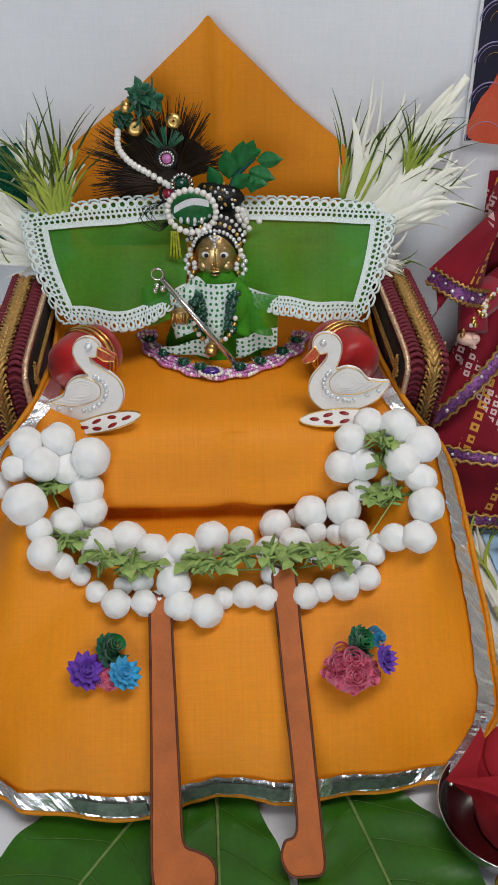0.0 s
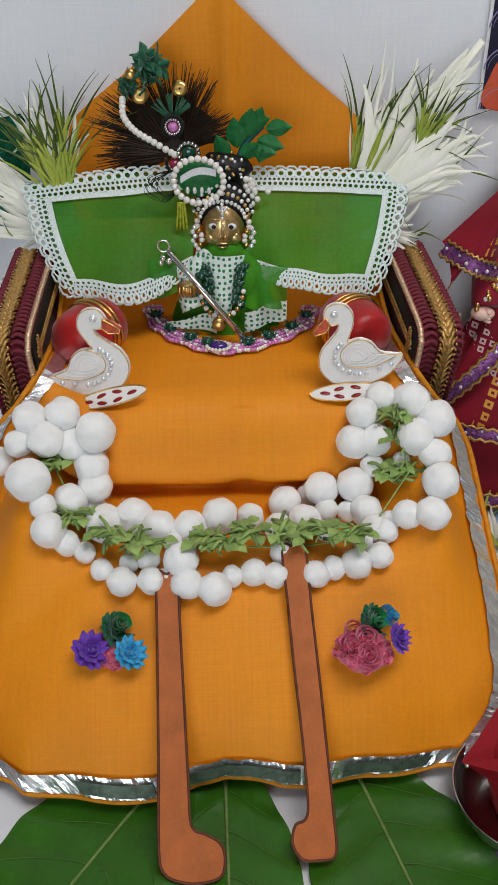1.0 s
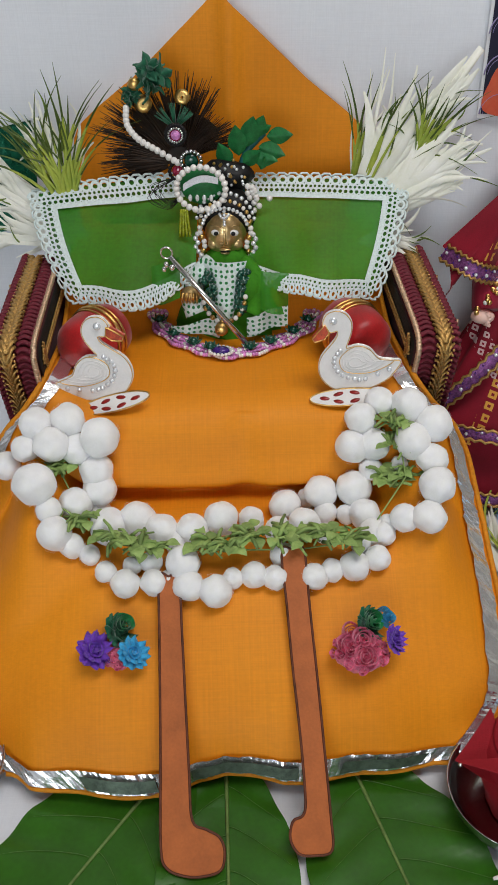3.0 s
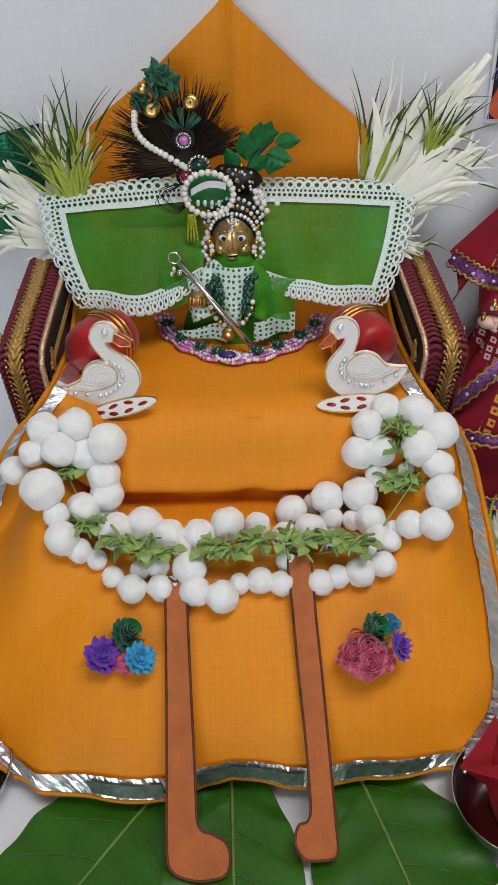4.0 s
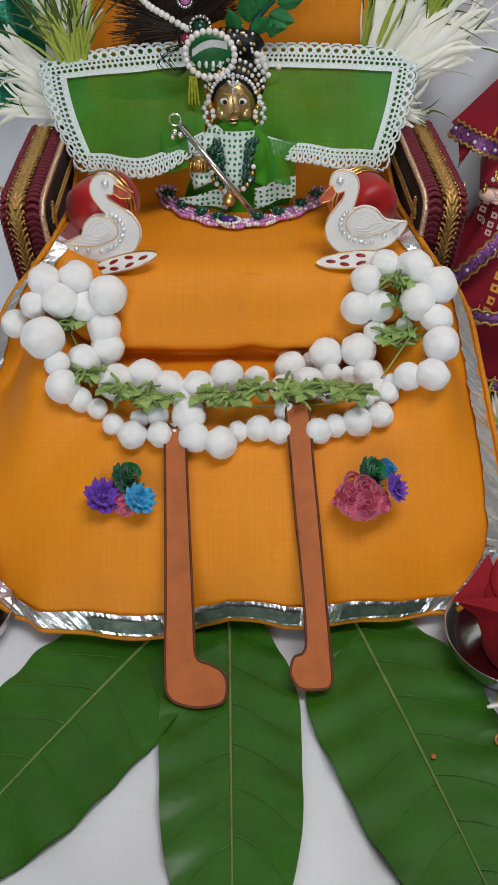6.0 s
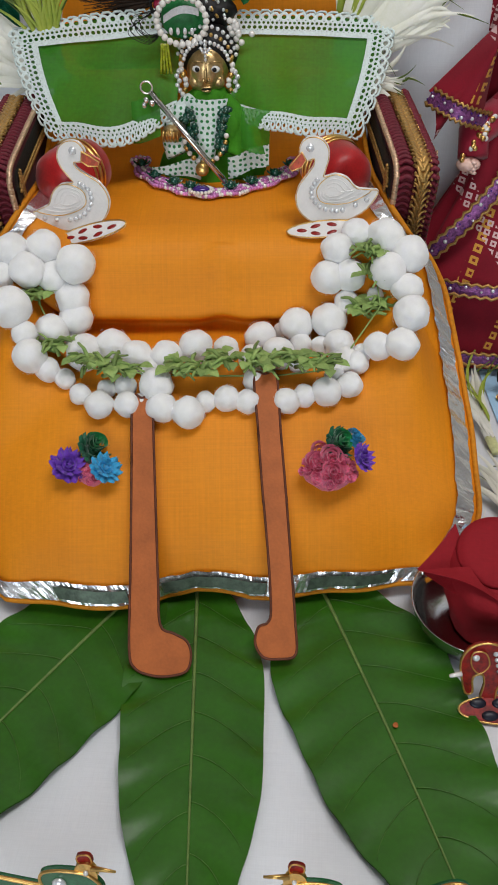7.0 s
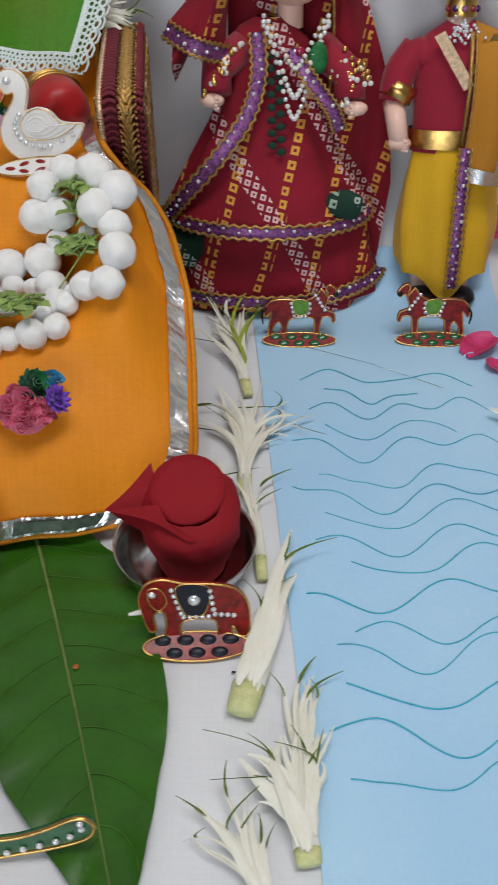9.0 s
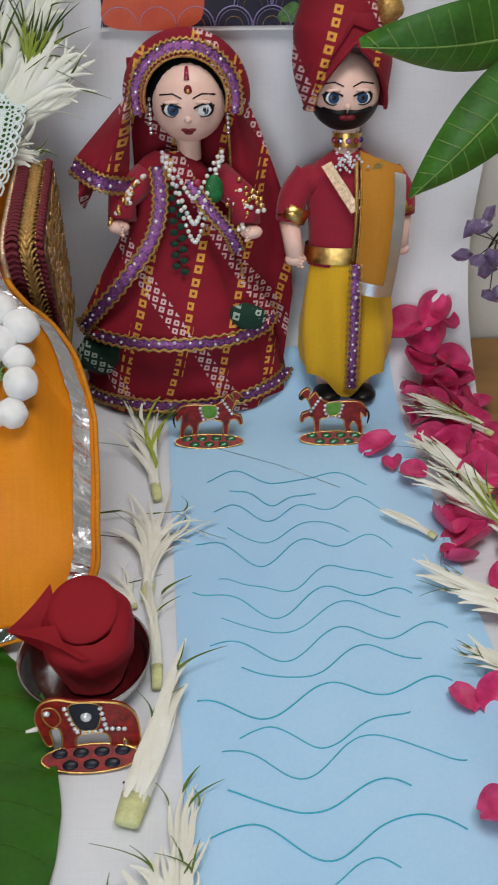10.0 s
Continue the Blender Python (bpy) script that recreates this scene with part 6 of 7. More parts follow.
stalk_bunch((0.112, 0.84, 0.285), (0.133, 0.845, 0.452), "thin dark green blades stuck behind the throne", 5, 2, 0.22, 0.15, 0.006, NY, 0.006, seed=24, group=TS, grass=9)
stalk_bunch((0.122, 0.81, 0.272), (0.196, 0.795, 0.296), "white shreds with green tips by the throne's arm", 10, 9, 0.6, 0.25, 0.0085, NY, 0.008, seed=25, group=TS)

# ---- rose petals ----
PETAL = mat("rose_petal", (0.78, 0.05, 0.22), 0.45, 0, 0.3, 3.2, 0.3, 40, (0.40, 0.008, 0.07), 0.1, sss=0.15, island=0.3)
petal_meshes = []
for k in range(6):
    rr = random.Random(k)
    w, cup, cu = rr.uniform(0.8, 1.05), rr.uniform(0.5, 1.1), rr.uniform(-1.0, 1.0)

    def pt(u, v, off=0.0):
        x = (u - 0.5) * 2
        half = math.sin(math.pi * (0.08 + 0.86 * v)) ** 0.6
        z = cup * (x * x * half + (v - 0.5) ** 2) * 0.45 + 0.10 * math.sin(5 * x + k) * v * v + cu * 0.1 * x * v
        return Vector((x * half * w * 0.5, v - 0.5, z + 0.03 + off))
    g = Build().grid(lambda u, v: pt(u, v), 10, 10, PETAL).grid(lambda u, v: pt(u, v, 0.014), 10, 10, PETAL)
    petal_meshes.append(g.mesh("rose_petal"))
rr = random.Random(5)
PLACES = [(0.545, 0.845, 0.046), (0.575, 0.858, 0.044), (0.562, 0.80, 0.05), (0.582, 0.775, 0.048), (0.600, 0.735, 0.046), (0.57, 0.685, 0.046), (0.585, 0.63, 0.046), (0.572, 0.575, 0.044), (0.568, 0.835, 0.045), (0.590, 0.815, 0.042), (0.555, 0.815, 0.038), (0.598, 0.790, 0.042), (0.575, 0.785, 0.04), (0.545, 0.770, 0.042), (0.560, 0.752, 0.036), (0.592, 0.745, 0.042), (0.496, 0.694, 0.040), (0.507, 0.664, 0.022), (0.522, 0.640, 0.026), (0.540, 0.575, 0.042),
          (0.590, 0.665, 0.046), (0.578, 0.715, 0.042), (0.553, 0.700, 0.036), (0.560, 0.548, 0.046), (0.543, 0.528, 0.034), (0.600, 0.625, 0.04), (0.607, 0.585, 0.04), (0.585, 0.505, 0.036), (0.518, 0.383, 0.026), (0.547, 0.386, 0.034), (0.518, 0.290, 0.028), (0.615, 0.700, 0.036),
          (0.565, 0.470, 0.026), (0.572, 0.640, 0.034), (0.558, 0.600, 0.036), (0.540, 0.735, 0.036), (0.608, 0.765, 0.034), (0.583, 0.850, 0.036), (0.605, 0.540, 0.036), (0.595, 0.480, 0.034)]
for k, (x, y, s) in enumerate(PLACES):
    ob = new("rose_petal", petal_meshes[k % 6])
    ob.matrix_world = pose(x, y, sheet_z(y) + 0.003 + (0.006 if k % 4 == 2 else 0), rr.uniform(-12, 34), rr.uniform(-26, 26), rr.uniform(0, 360)) @ Matrix.Diagonal((s, s, s * 0.9, 1))
    tagged(ob, "single deep pink rose petal, slightly curled, on the sheet", "petal", "scattered rose petals")

# ---- poster ----
NAVY = mat("poster_navy", (0.012, 0.010, 0.035), 0.35, 0, 0.2, 60, 0, clear=0.3)
PAPER_WHITE = mat("poster_margin", (0.78, 0.78, 0.80), 0.5, 0, 0.03)
LILAC = mat("poster_lilac", (0.34, 0.28, 0.52), 0.4, 0, 0.1)
POSTER_RED = mat("poster_red", (0.55, 0.06, 0.03), 0.4, 0, 0.35, 40, 0, 300, (0.62, 0.12, 0.05))
POSTER_GREEN = mat("poster_green", (0.10, 0.22, 0.06), 0.4, 0, 0.3, 200, 0)
PO = (0.34, 0.8845, 0.363)
poster = thing("poster", pose(*PO, -1.2), "printed poster with white margin, navy scallops and a red shape", "poster")
part("sheet", solid_box(Build(), -0.113, 0.113, -0.0012, 0.0, 0.0, 0.30, PAPER_WHITE, 0), poster, "white paper with a margin")
part("navy_field", solid_box(Build(), -0.110, 0.110, -0.0022, -0.0014, 0.004, 0.297, NAVY, 0), poster, "dark navy print")
for j in range(9):
    for i in range(8):
        x, z = -0.094 + 0.036 * i + 0.018 * (j % 2), 0.004 + 0.017 * j
        if abs(x) > 0.096 or (-0.085 < x < 0.012 and z > 0.02):
            continue
        g = Build()
        for r in (0.0175, 0.0145, 0.0085):
            g.tube([(x + r * math.cos(a), -0.0026, z + r * math.sin(a)) for a in [math.pi * k / 14 for k in range(15)]], 0.0012 if r > 0.016 else 0.0005, LILAC if r > 0.01 else GOLD_THREAD, 4, flat=0.5)
        part("scallop", g, poster)
part("red_shape", Build().plate(spline([(-0.104, 0.005), (-0.104, 0.035), (-0.090, 0.06), (-0.07, 0.12), (-0.02, 0.14), (0.0, 0.08), (-0.012, 0.035), (-0.026, 0.005)], 60, True), 0.0006, POSTER_RED, Matrix.Translation((0, -0.003, 0))), poster, "plain red and orange printed shape")
part("green_motif", Build().plate(spline([(0.058, 0.008), (0.058, 0.016), (0.07, 0.024), (0.082, 0.016), (0.082, 0.008)], 24, True), 0.0006, POSTER_GREEN, Matrix.Translation((0, -0.003, 0))), poster, "small green printed motif")

# ---- hanging leaves and purple stones beyond the cloth ----
MB = (0.66, 0.70, 0.0)
branch = thing("mango_branch", pose(*MB), "leafy branch with long green mango leaves standing beside the sheet", "branch")
part("twig", Build().tube(spline([(0.04, 0.02, -0.003), (0.03, 0.0, 0.2), (0.0, -0.03, 0.36), (-0.06, -0.042, 0.412)], 24), 0.0035, STEM, 8, (1.2, 0.6)), branch, "green twig")


def long_leaf(root, end, half, face, label):
    root, end = Vector(root) - Vector(MB), Vector(end) - Vector(MB)
    d = end - root
    s = d.cross(Vector(face)).normalized()
    nn = s.cross(d).normalized()
    if nn.y > 0:
        nn = -nn
    def at(u, v):
        w = half * math.sin(math.pi * min(0.999, v) ** 0.8) ** 0.8
        return root + d * v + s * (2 * u - 1) * w + nn * (0.012 * math.sin(math.pi * v) - 0.008 * (2 * u - 1) ** 2)
    lf = part("leaf", Build().grid(at, 14, 36, MANGO).grid(lambda u, v: at(u, v) + nn * -0.001, 14, 36, MANGO), branch, label)
    part("midrib", Build().tube([at(0.5, i / 30) + nn * 0.0003 for i in range(31)], 0.0011, MANGO_RIB, 6, (1.3, 0.4)), lf, "pale midrib")
    for k in range(1, 12):
        for sg in (-1, 1):
            part("vein", Build().tube([at(0.5 + sg * 0.46 * q, min(0.98, k / 12 + 0.05 * q)) + nn * 0.0003 for q in [i / 6 for i in range(7)]], 0.0004, MANGO_RIB, 4), lf)


long_leaf((0.606, 0.660, 0.420), (0.445, 0.655, 0.402), 0.033, (0, 1, 0.5), "long glossy green mango leaf")
long_leaf((0.600, 0.662, 0.412), (0.4925, 0.655, 0.287), 0.027, (0.3, 1, 0.2), "long glossy green mango leaf, drooping")

AMETHYST = mat("amethyst", (0.16, 0.10, 0.24), 0.18, 0, 0.35, 120, 0.3, 500, (0.34, 0.26, 0.42), trans=0.35, clear=0.5, island=0.3)
WIRE = mat("dark_wire", (0.03, 0.02, 0.015), 0.4, 0.6, 0.2, 200, 0)
GB = (0.703, 0.83, -0.003)
gem_tree = thing("gem_tree", pose(*GB), "purple stone chips hanging on a twisted wire tree", "gem tree")
part("wire_trunk", Build().tube(spline([(0, 0, 0), (0.005, 0, 0.12), (-0.02, -0.01, 0.215), (-0.075, -0.02, 0.20), (-0.095, -0.02, 0.165)], 28), 0.0022, WIRE, 6, (1.5, 0.4)), gem_tree)
part("stone_base", Build().ball((0, 0, 0.008), 0.03, AMETHYST, (1, 1, 0.35), 14, 8, 0.4, 3), gem_tree)
rr = random.Random(9)
for k in range(17):
    x, z = rr.uniform(-0.118, -0.055), rr.uniform(0.118, 0.212)
    if x < -0.095 and z < 0.17:
        z += 0.035
    bm = bmesh.new()
    bmesh.ops.create_icosphere(bm, subdivisions=1, radius=1)
    for v in bm.verts:
        v.co *= rr.uniform(0.7, 1.15)
    bm.verts.index_update()
    m = pose(x, -0.025 + rr.uniform(-0.012, 0.012), z, rr.uniform(0, 180), rr.uniform(0, 180), 0) @ Matrix.Diagonal((0.0115, 0.0065, 0.009, 1))
    part("stone_chip", Build().add([m @ v.co for v in bm.verts], [[v.index for v in f2.verts] for f2 in bm.faces], AMETHYST, False), gem_tree)
    bm.free()
    if k % 2:
        part("wire", Build().tube([(-0.085, -0.02, 0.18), (x, -0.024, z)], 0.0006, WIRE, 4), gem_tree)

# ---- dolls: each one mesh ----
SKIN = mat("doll_skin", (0.94, 0.62, 0.52), 0.38, 0, 0.05, 40, 0.02, 300, sss=0.15)
BANDHANI = printed("maroon_print", (0.29, 0.006, 0.022), (0.74, 0.52, 0.52), (0.74, 0.36, 0.06), 118.0)
GREEN_PRINT = printed("green_print", (0.012, 0.05, 0.03), (0.45, 0.52, 0.45), (0.35, 0.45, 0.35), 110)
CRIMSON = woven("crimson_cloth", (0.36, 0.011, 0.036), (0.29, 0.008, 0.028), 1400, 0.75, 0.2, 0.2)
YELLOW = woven("yellow_cloth", (0.80, 0.46, 0.015), (0.70, 0.38, 0.010), 1400, 0.75, 0.15, 0.2)
MUSTARD = woven("mustard_cloth", (0.52, 0.22, 0.015), (0.46, 0.18, 0.01), 1400, 0.7, 0.15, 0.2)
PURPLE_TRIM = mat("purple_sequin_band", (0.42, 0.13, 0.40), 0.25, 0.5, 0.4, 420, 1.0, 900, (0.03, 0.004, 0.04))
LIPS = mat("lip_paint", (0.20, 0.012, 0.02), 0.35, 0, 0.1)
IRIS = mat("blue_iris", (0.03, 0.075, 0.18), 0.2, 0, 0.2, 800, 0)


def trim_band(f, path, width, normal=(0, -1, 0.15), gems=0.011):
    """Purple band with gold braid on both edges and small stones."""
    path = [Vector(p) for p in path]
    nr = Vector(normal).normalized()
    sides = []
    for i, p in enumerate(path):
        t = (path[min(i + 1, len(path) - 1)] - path[max(0, i - 1)]).normalized()
        sides.append(t.cross(nr).normalized())
    f.grid(lambda u, v: (lambda i: path[i] + sides[i] * (u - 0.5) * width + nr * (0.0022 + 0.001 * math.sin(math.pi * u)))(round(v * (len(path) - 1))), 4, len(path) - 1, PURPLE_TRIM)
    total = sum((path[i + 1] - path[i]).length for i in range(len(path) - 1))
    n = max(6, int(total / 0.0035))
    dense = spline(path, n)
    ds = []
    for i, p in enumerate(dense):
        t = (dense[min(i + 1, len(dense) - 1)] - dense[max(0, i - 1)]).normalized()
        ds.append(t.cross(nr).normalized())
    for s in (-1, 1):
        f.tube([p + ds[i] * (s * width * 0.55 + 0.0013 * (1 if i % 2 else -1)) + nr * 0.003 for i, p in enumerate(dense)], 0.0016, GOLD_THREAD, 5)
    k = max(2, int(total / gems))
    for i in range(k):
        j = int((i + 0.5) / k * len(dense))
        f.ball(dense[j] + nr * 0.0035 + ds[j] * random.uniform(-0.3, 0.3) * width, random.uniform(0.0012, 0.0022), CRYSTAL, nu=6, nv=4)
        for s in (-0.25, 0.25):
            j2 = min(len(dense) - 1, int((i + 0.25) / k * len(dense)))
            f.ball(dense[j2] + ds[j2] * width * s + nr * 0.0033, 0.0010, PURPLE_STONE, nu=6, nv=4)


def face(f, cx, cy, cz, rx, rz, gaze=0.0):
    ry = rx * 0.95
    f.ball((cx, cy, cz), 1.0, SKIN, (rx, ry, rz), 32, 24)

    def on(x, z, out=0.0):
        q = max(0.05, 1 - (x / rx) ** 2 - (z / rz) ** 2)
        return Vector((cx + x, cy - ry * math.sqrt(q) - out, cz + z))
    for s in (-1, 1):
        ex, ez = s * rx * 0.40, -rz * 0.08
        f.ball(on(ex, ez, -0.0012), 0.0088, EYE_BLACK, (1.12, 0.30, 0.92), 16, 10)
        f.ball(on(ex, ez - 0.0004, -0.0006), 0.0078, EYE_WHITE, (1.05, 0.34, 0.86), 16, 10)
        f.ball(on(ex + gaze, ez - 0.0006, 0.0006), 0.0058, IRIS, (1, 0.32, 0.95), 14, 8)
        f.ball(on(ex + gaze, ez - 0.0006, 0.0016), 0.0030, EYE_BLACK, (1, 0.35, 1), 10, 6)
        f.tube([on(ex - s * 0.009, ez + 0.0095, 0.0003), on(ex - s * 0.001, ez + 0.0132, 0.0003), on(ex + s * 0.011, ez + 0.0112, 0.0003)], 0.0011, EYE_BLACK, 5, (0.6, 0.8))
        f.ball(on(ex, ez + 0.0060, 0.0010), 0.0068, SKIN, (1.1, 0.30, 0.30), 14, 8)
        f.tube([on(ex - s * 0.0085, ez + 0.001, 0.0006), on(ex, ez + 0.0048, 0.0026), on(ex + s * 0.010, ez + 0.0015, 0.0006)], 0.0010, EYE_BLACK, 5)
    f.ball(on(0, -rz * 0.32, -0.0015), 0.0042, SKIN, (0.9, 0.9, 0.9), 12, 8)
    for s in (-1, 1):
        f.ball(on(s * 0.0028, -rz * 0.58, -0.0002), 0.0034, LIPS, (1.25, 0.5, 0.62), 10, 6)
    f.ball(on(0, -rz * 0.655, -0.0002), 0.0034, LIPS, (1.3, 0.5, 0.6), 10, 6)
    return on


def hand(f, c, sx):
    f.ball(c, 0.0098, SKIN, (1.15, 0.9, 0.7), 14, 10)
    for k in range(4):
        f.tube([Vector(c) + Vector((sx * 0.003, -0.004, 0.004 - 0.003 * k)), Vector(c) + Vector((sx * (0.013 + 0.002 * (k % 2)), -0.009, 0.003 - 0.003 * k))], 0.0023, SKIN, 6, (1, 0.7))


# bride
f = Build()
f.lathe((-0.002, 0.008, 0), [(0.108, 0.002), (0.110, 0.012), (0.106, 0.04), (0.094, 0.08), (0.07, 0.13), (0.045, 0.17), (0.034, 0.19)], BANDHANI, 72, 1, 0.52, 0.05, 9)
OVER = [(0.098, 0.098), (0.089, 0.115), (0.072, 0.15), (0.054, 0.185), (0.040, 0.215), (0.036, 0.24), (0.037, 0.258), (0.026, 0.270), (0.012, 0.278)]
f.lathe((-0.008, 0.0, 0), OVER, BANDHANI, 96, 1, 0.60, 0.085, 8)
f.lathe((0.012, 0.004, 0), [(0.0115, 0.268), (0.0115, 0.30)], SKIN, 20)


def over(a, z, out=0.0):
    r = lerp_rows([(q[1], q[0]) for q in OVER], z) + out
    return Vector((-0.008 + r * math.cos(a), r * 0.60 * math.sin(a), z))


trim_band(f, [over(math.pi * (1.0 + i / 30), 0.100 - 0.006 * math.sin(math.pi * i / 30), 0.003) for i in range(31)], 0.011)
trim_band(f, spline([(-0.018, -0.024, 0.268), (-0.016, -0.034, 0.235), (-0.026, -0.042, 0.200), (-0.055, -0.046, 0.160), (-0.088, -0.040, 0.122), (-0.104, -0.030, 0.102)], 26), 0.012)
trim_band(f, spline([(0.012, -0.030, 0.255), (0.030, -0.036, 0.230), (0.050, -0.038, 0.205), (0.058, -0.036, 0.185)], 18), 0.011)
trim_band(f, [(-0.002 + 0.112 * math.cos(a), 0.008 + 0.060 * math.sin(a), 0.016 + 0.016 * max(0, math.cos(a)) ** 2) for a in [math.pi * (1.0 + i / 36) for i in range(37)]], 0.011)
f.ball((0.066, -0.040, 0.115), 0.020, GREEN_PRINT, (1.0, 0.35, 0.75), 18, 12, 0.2, 1)
f.ball((-0.092, -0.026, 0.066), 0.026, GREEN_PRINT, (0.95, 0.4, 0.85), 18, 12, 0.2, 2)
for k in range(16):
    f.ball((-0.006 + 0.008 * (k % 2) + 0.002 * (k // 2) * 0.2, -0.030 - 0.0010 * k, 0.250 - 0.0055 * k), 0.0045, GREEN_PRINT, (1, 0.3, 0.8), 8, 6)
# arms with jewelled sleeves
for s, hx, hz in ((-1, -0.058, 0.212), (1, 0.071, 0.205)):
    sh = Vector((s * 0.034 + 0.004, -0.004, 0.252))
    hp = Vector((hx, -0.036, hz))
    f.tube([sh, sh.lerp(hp, 0.5) + Vector((s * 0.010, 0, 0.004)), sh.lerp(hp, 0.86)], 0.0165, CRIMSON, 14, (1.0, 0.85))
    for k in range(46):
        t = random.uniform(0.15, 0.8)
        a = random.uniform(-0.9, 1.2)
        c = sh.lerp(hp, t) + Vector((s * 0.010 * math.sin(math.pi * t), 0, 0.004))
        f.ball(c + Vector((math.sin(a) * 0.015, -0.015 * math.cos(a), 0.010 * math.sin(a * 2))), 0.0026, GOLD if k % 3 else PEARL, (1, 0.6, 1), 7, 5)
    hand(f, hp, -s * 0.4)
# head, hood and veil
on = face(f, 0.014, -0.004, 0.3265, 0.0355, 0.0395, 0.001)
f.ball((0.014, 0.002, 0.3315), 0.0395, HAIR, (1.0, 0.86, 1.0), 24, 16)
f.tube([on(0, 0.032, 0.001), on(0.0, 0.022, 0.0006)], 0.0022, RUBY, 8, (0.8, 1.2))
f.ball(on(0.001, 0.0135, 0.0), 0.0042, LIPS, (0.9, 0.3, 1.1), 12, 8)
f.ball(on(0.001, 0.0125, 0.0008), 0.0020, GOLD, (1, 0.4, 1), 8, 6)


def hood(u, v):
    a = math.pi * (-0.10 + 1.20 * u)
    rx, rz = 0.0385 + 0.022 * min(1, 3 * v) ** 0.7, 0.0385 + 0.022 * min(1, 3 * v) ** 0.7
    y = -0.027 + 0.070 * v
    k = math.cos(max(0.0, v - 0.15) * 1.2)
    return (0.012 + rx * math.cos(a) * (0.35 + 0.65 * k), y, 0.330 + rz * math.sin(a) * (0.35 + 0.65 * k))


f.grid(hood, 40, 12, BANDHANI)
trim_band(f, [Vector(hood(i / 34, 0.075)) for i in range(35)], 0.010, (0, -1, 0.3), 0.014)
f.grid(lambda u, v: (-0.045 + 0.105 * u, 0.024 + 0.004 * math.sin(9 * u), 0.20 + 0.16 * v), 20, 16, BANDHANI)
f.tube([Vector(hood(i / 60, 0.0)) + Vector((0, 0.002, 0)) for i in range(61)], 0.0020, GOLD_THREAD, 5)


def veil(u, v):
    z = 0.345 - 0.30 * v
    left = 0.045 + 0.006 * math.sin(5 * v)
    right = lerp_rows([(0, 0.058), (0.2, 0.084), (0.45, 0.110), (0.75, 0.116), (1.0, 0.106)], v)
    return (left + (right - left) * u, 0.012 - 0.012 * math.sin(math.pi * u * 1.5 + 2 * v) + 0.010 * math.sin(7 * u + 3 * v) * v, z + 0.03 * (1 - u) * v)


f.grid(veil, 24, 36, BANDHANI)
f.grid(lambda u, v: (lambda p: (p[0], p[1] + 0.0025, p[2]))(veil(u, v)), 24, 36, BANDHANI)
f.tube([veil(0.02, i / 40) for i in range(41)], 0.0018, GOLD_THREAD, 5)
# the veil's other end over the arm
f.grid(lambda u, v: (-0.030 - 0.062 * v + 0.012 * u * (1 - v), -0.016 - 0.020 * math.sin(math.pi * u) * (0.4 + v), 0.352 - 0.088 * v - 0.010 * u - 0.030 * u * v + 0.036 * (u - 0.5) * (1 - v) + 0.0), 14, 18, BANDHANI)
f.grid(lambda u, v: (-0.040 - 0.058 * v + 0.050 * u * v, -0.012 - 0.028 * math.sin(math.pi * u), 0.335 - 0.062 * v - 0.028 * u * v - 0.010 * u), 14, 18, BANDHANI)
trim_band(f, [(-0.098 + 0.056 * t, -0.020 - 0.024 * math.sin(math.pi * t), 0.270 - 0.022 * t) for t in [i / 12 for i in range(13)]], 0.013)
# jewels
for c0, sag, n, r in ((0.265, 0.050, 24, 0.0026), (0.270, 0.030, 20, 0.0022), (0.262, 0.066, 26, 0.0024)):
    for k in range(n):
        t = k / (n - 1)
        x = 0.016 + 0.028 * (2 * t - 1) * (1 - 0.25 * math.sin(math.pi * t))
        z = c0 + 0.012 * abs(2 * t - 1) - sag * math.sin(math.pi * t) ** 1.3
        f.ball((x, -0.028 - 0.012 * math.sin(math.pi * t), z), r, PEARL if (k % 4) else CRYSTAL, nu=8, nv=6)
f.ball((0.020, -0.034, 0.254), 0.0042, RUBY, (1.1, 0.6, 1), 12, 8)
f.ball((0.036, -0.034, 0.248), 0.011, SPRIG, (0.8, 0.3, 1.3), 12, 8)
for s in (-1, 1):
    for k in range(8):
        f.ball((0.014 + s * 0.0365, -0.012, 0.328 - 0.0045 * k), 0.0020, SILVER if k % 2 else CRYSTAL, nu=7, nv=5)
solo("bride_doll", f, pose(0.2965, 0.800, 0.0, -6, 0, 0) @ Matrix.Diagonal((1, 1, 0.972, 1)), "bride doll in maroon printed dress with purple and gold trim", "doll", "pair of dolls")

# groom
f = Build()
for s, x in ((-1, -0.017), (1, 0.021)):
    f.ball((x, -0.014, 0.010), 0.011, EYE_BLACK, (1.45, 2.0, 0.85), 16, 10)
    f.lathe((x, 0.004, 0), [(0.0105, 0.012), (0.012, 0.03), (0.013, 0.05)], SKIN, 14)


def dhoti(u, v):
    a = 2 * math.pi * u
    z = 0.032 + 0.140 * v
    r = lerp_rows([(0, 0.047), (0.12, 0.049), (0.35, 0.050), (0.7, 0.045), (1, 0.037)], v)
    r *= 1 + 0.06 * math.sin(a * 7 + v * 3) * (1 - 0.6 * v)
    zz = z + (0.014 * math.cos(2 * a) + 0.006 * math.sin(5 * a)) * (1 - v) ** 3
    return (0.002 + r * math.cos(a), r * 0.62 * math.sin(a), zz)


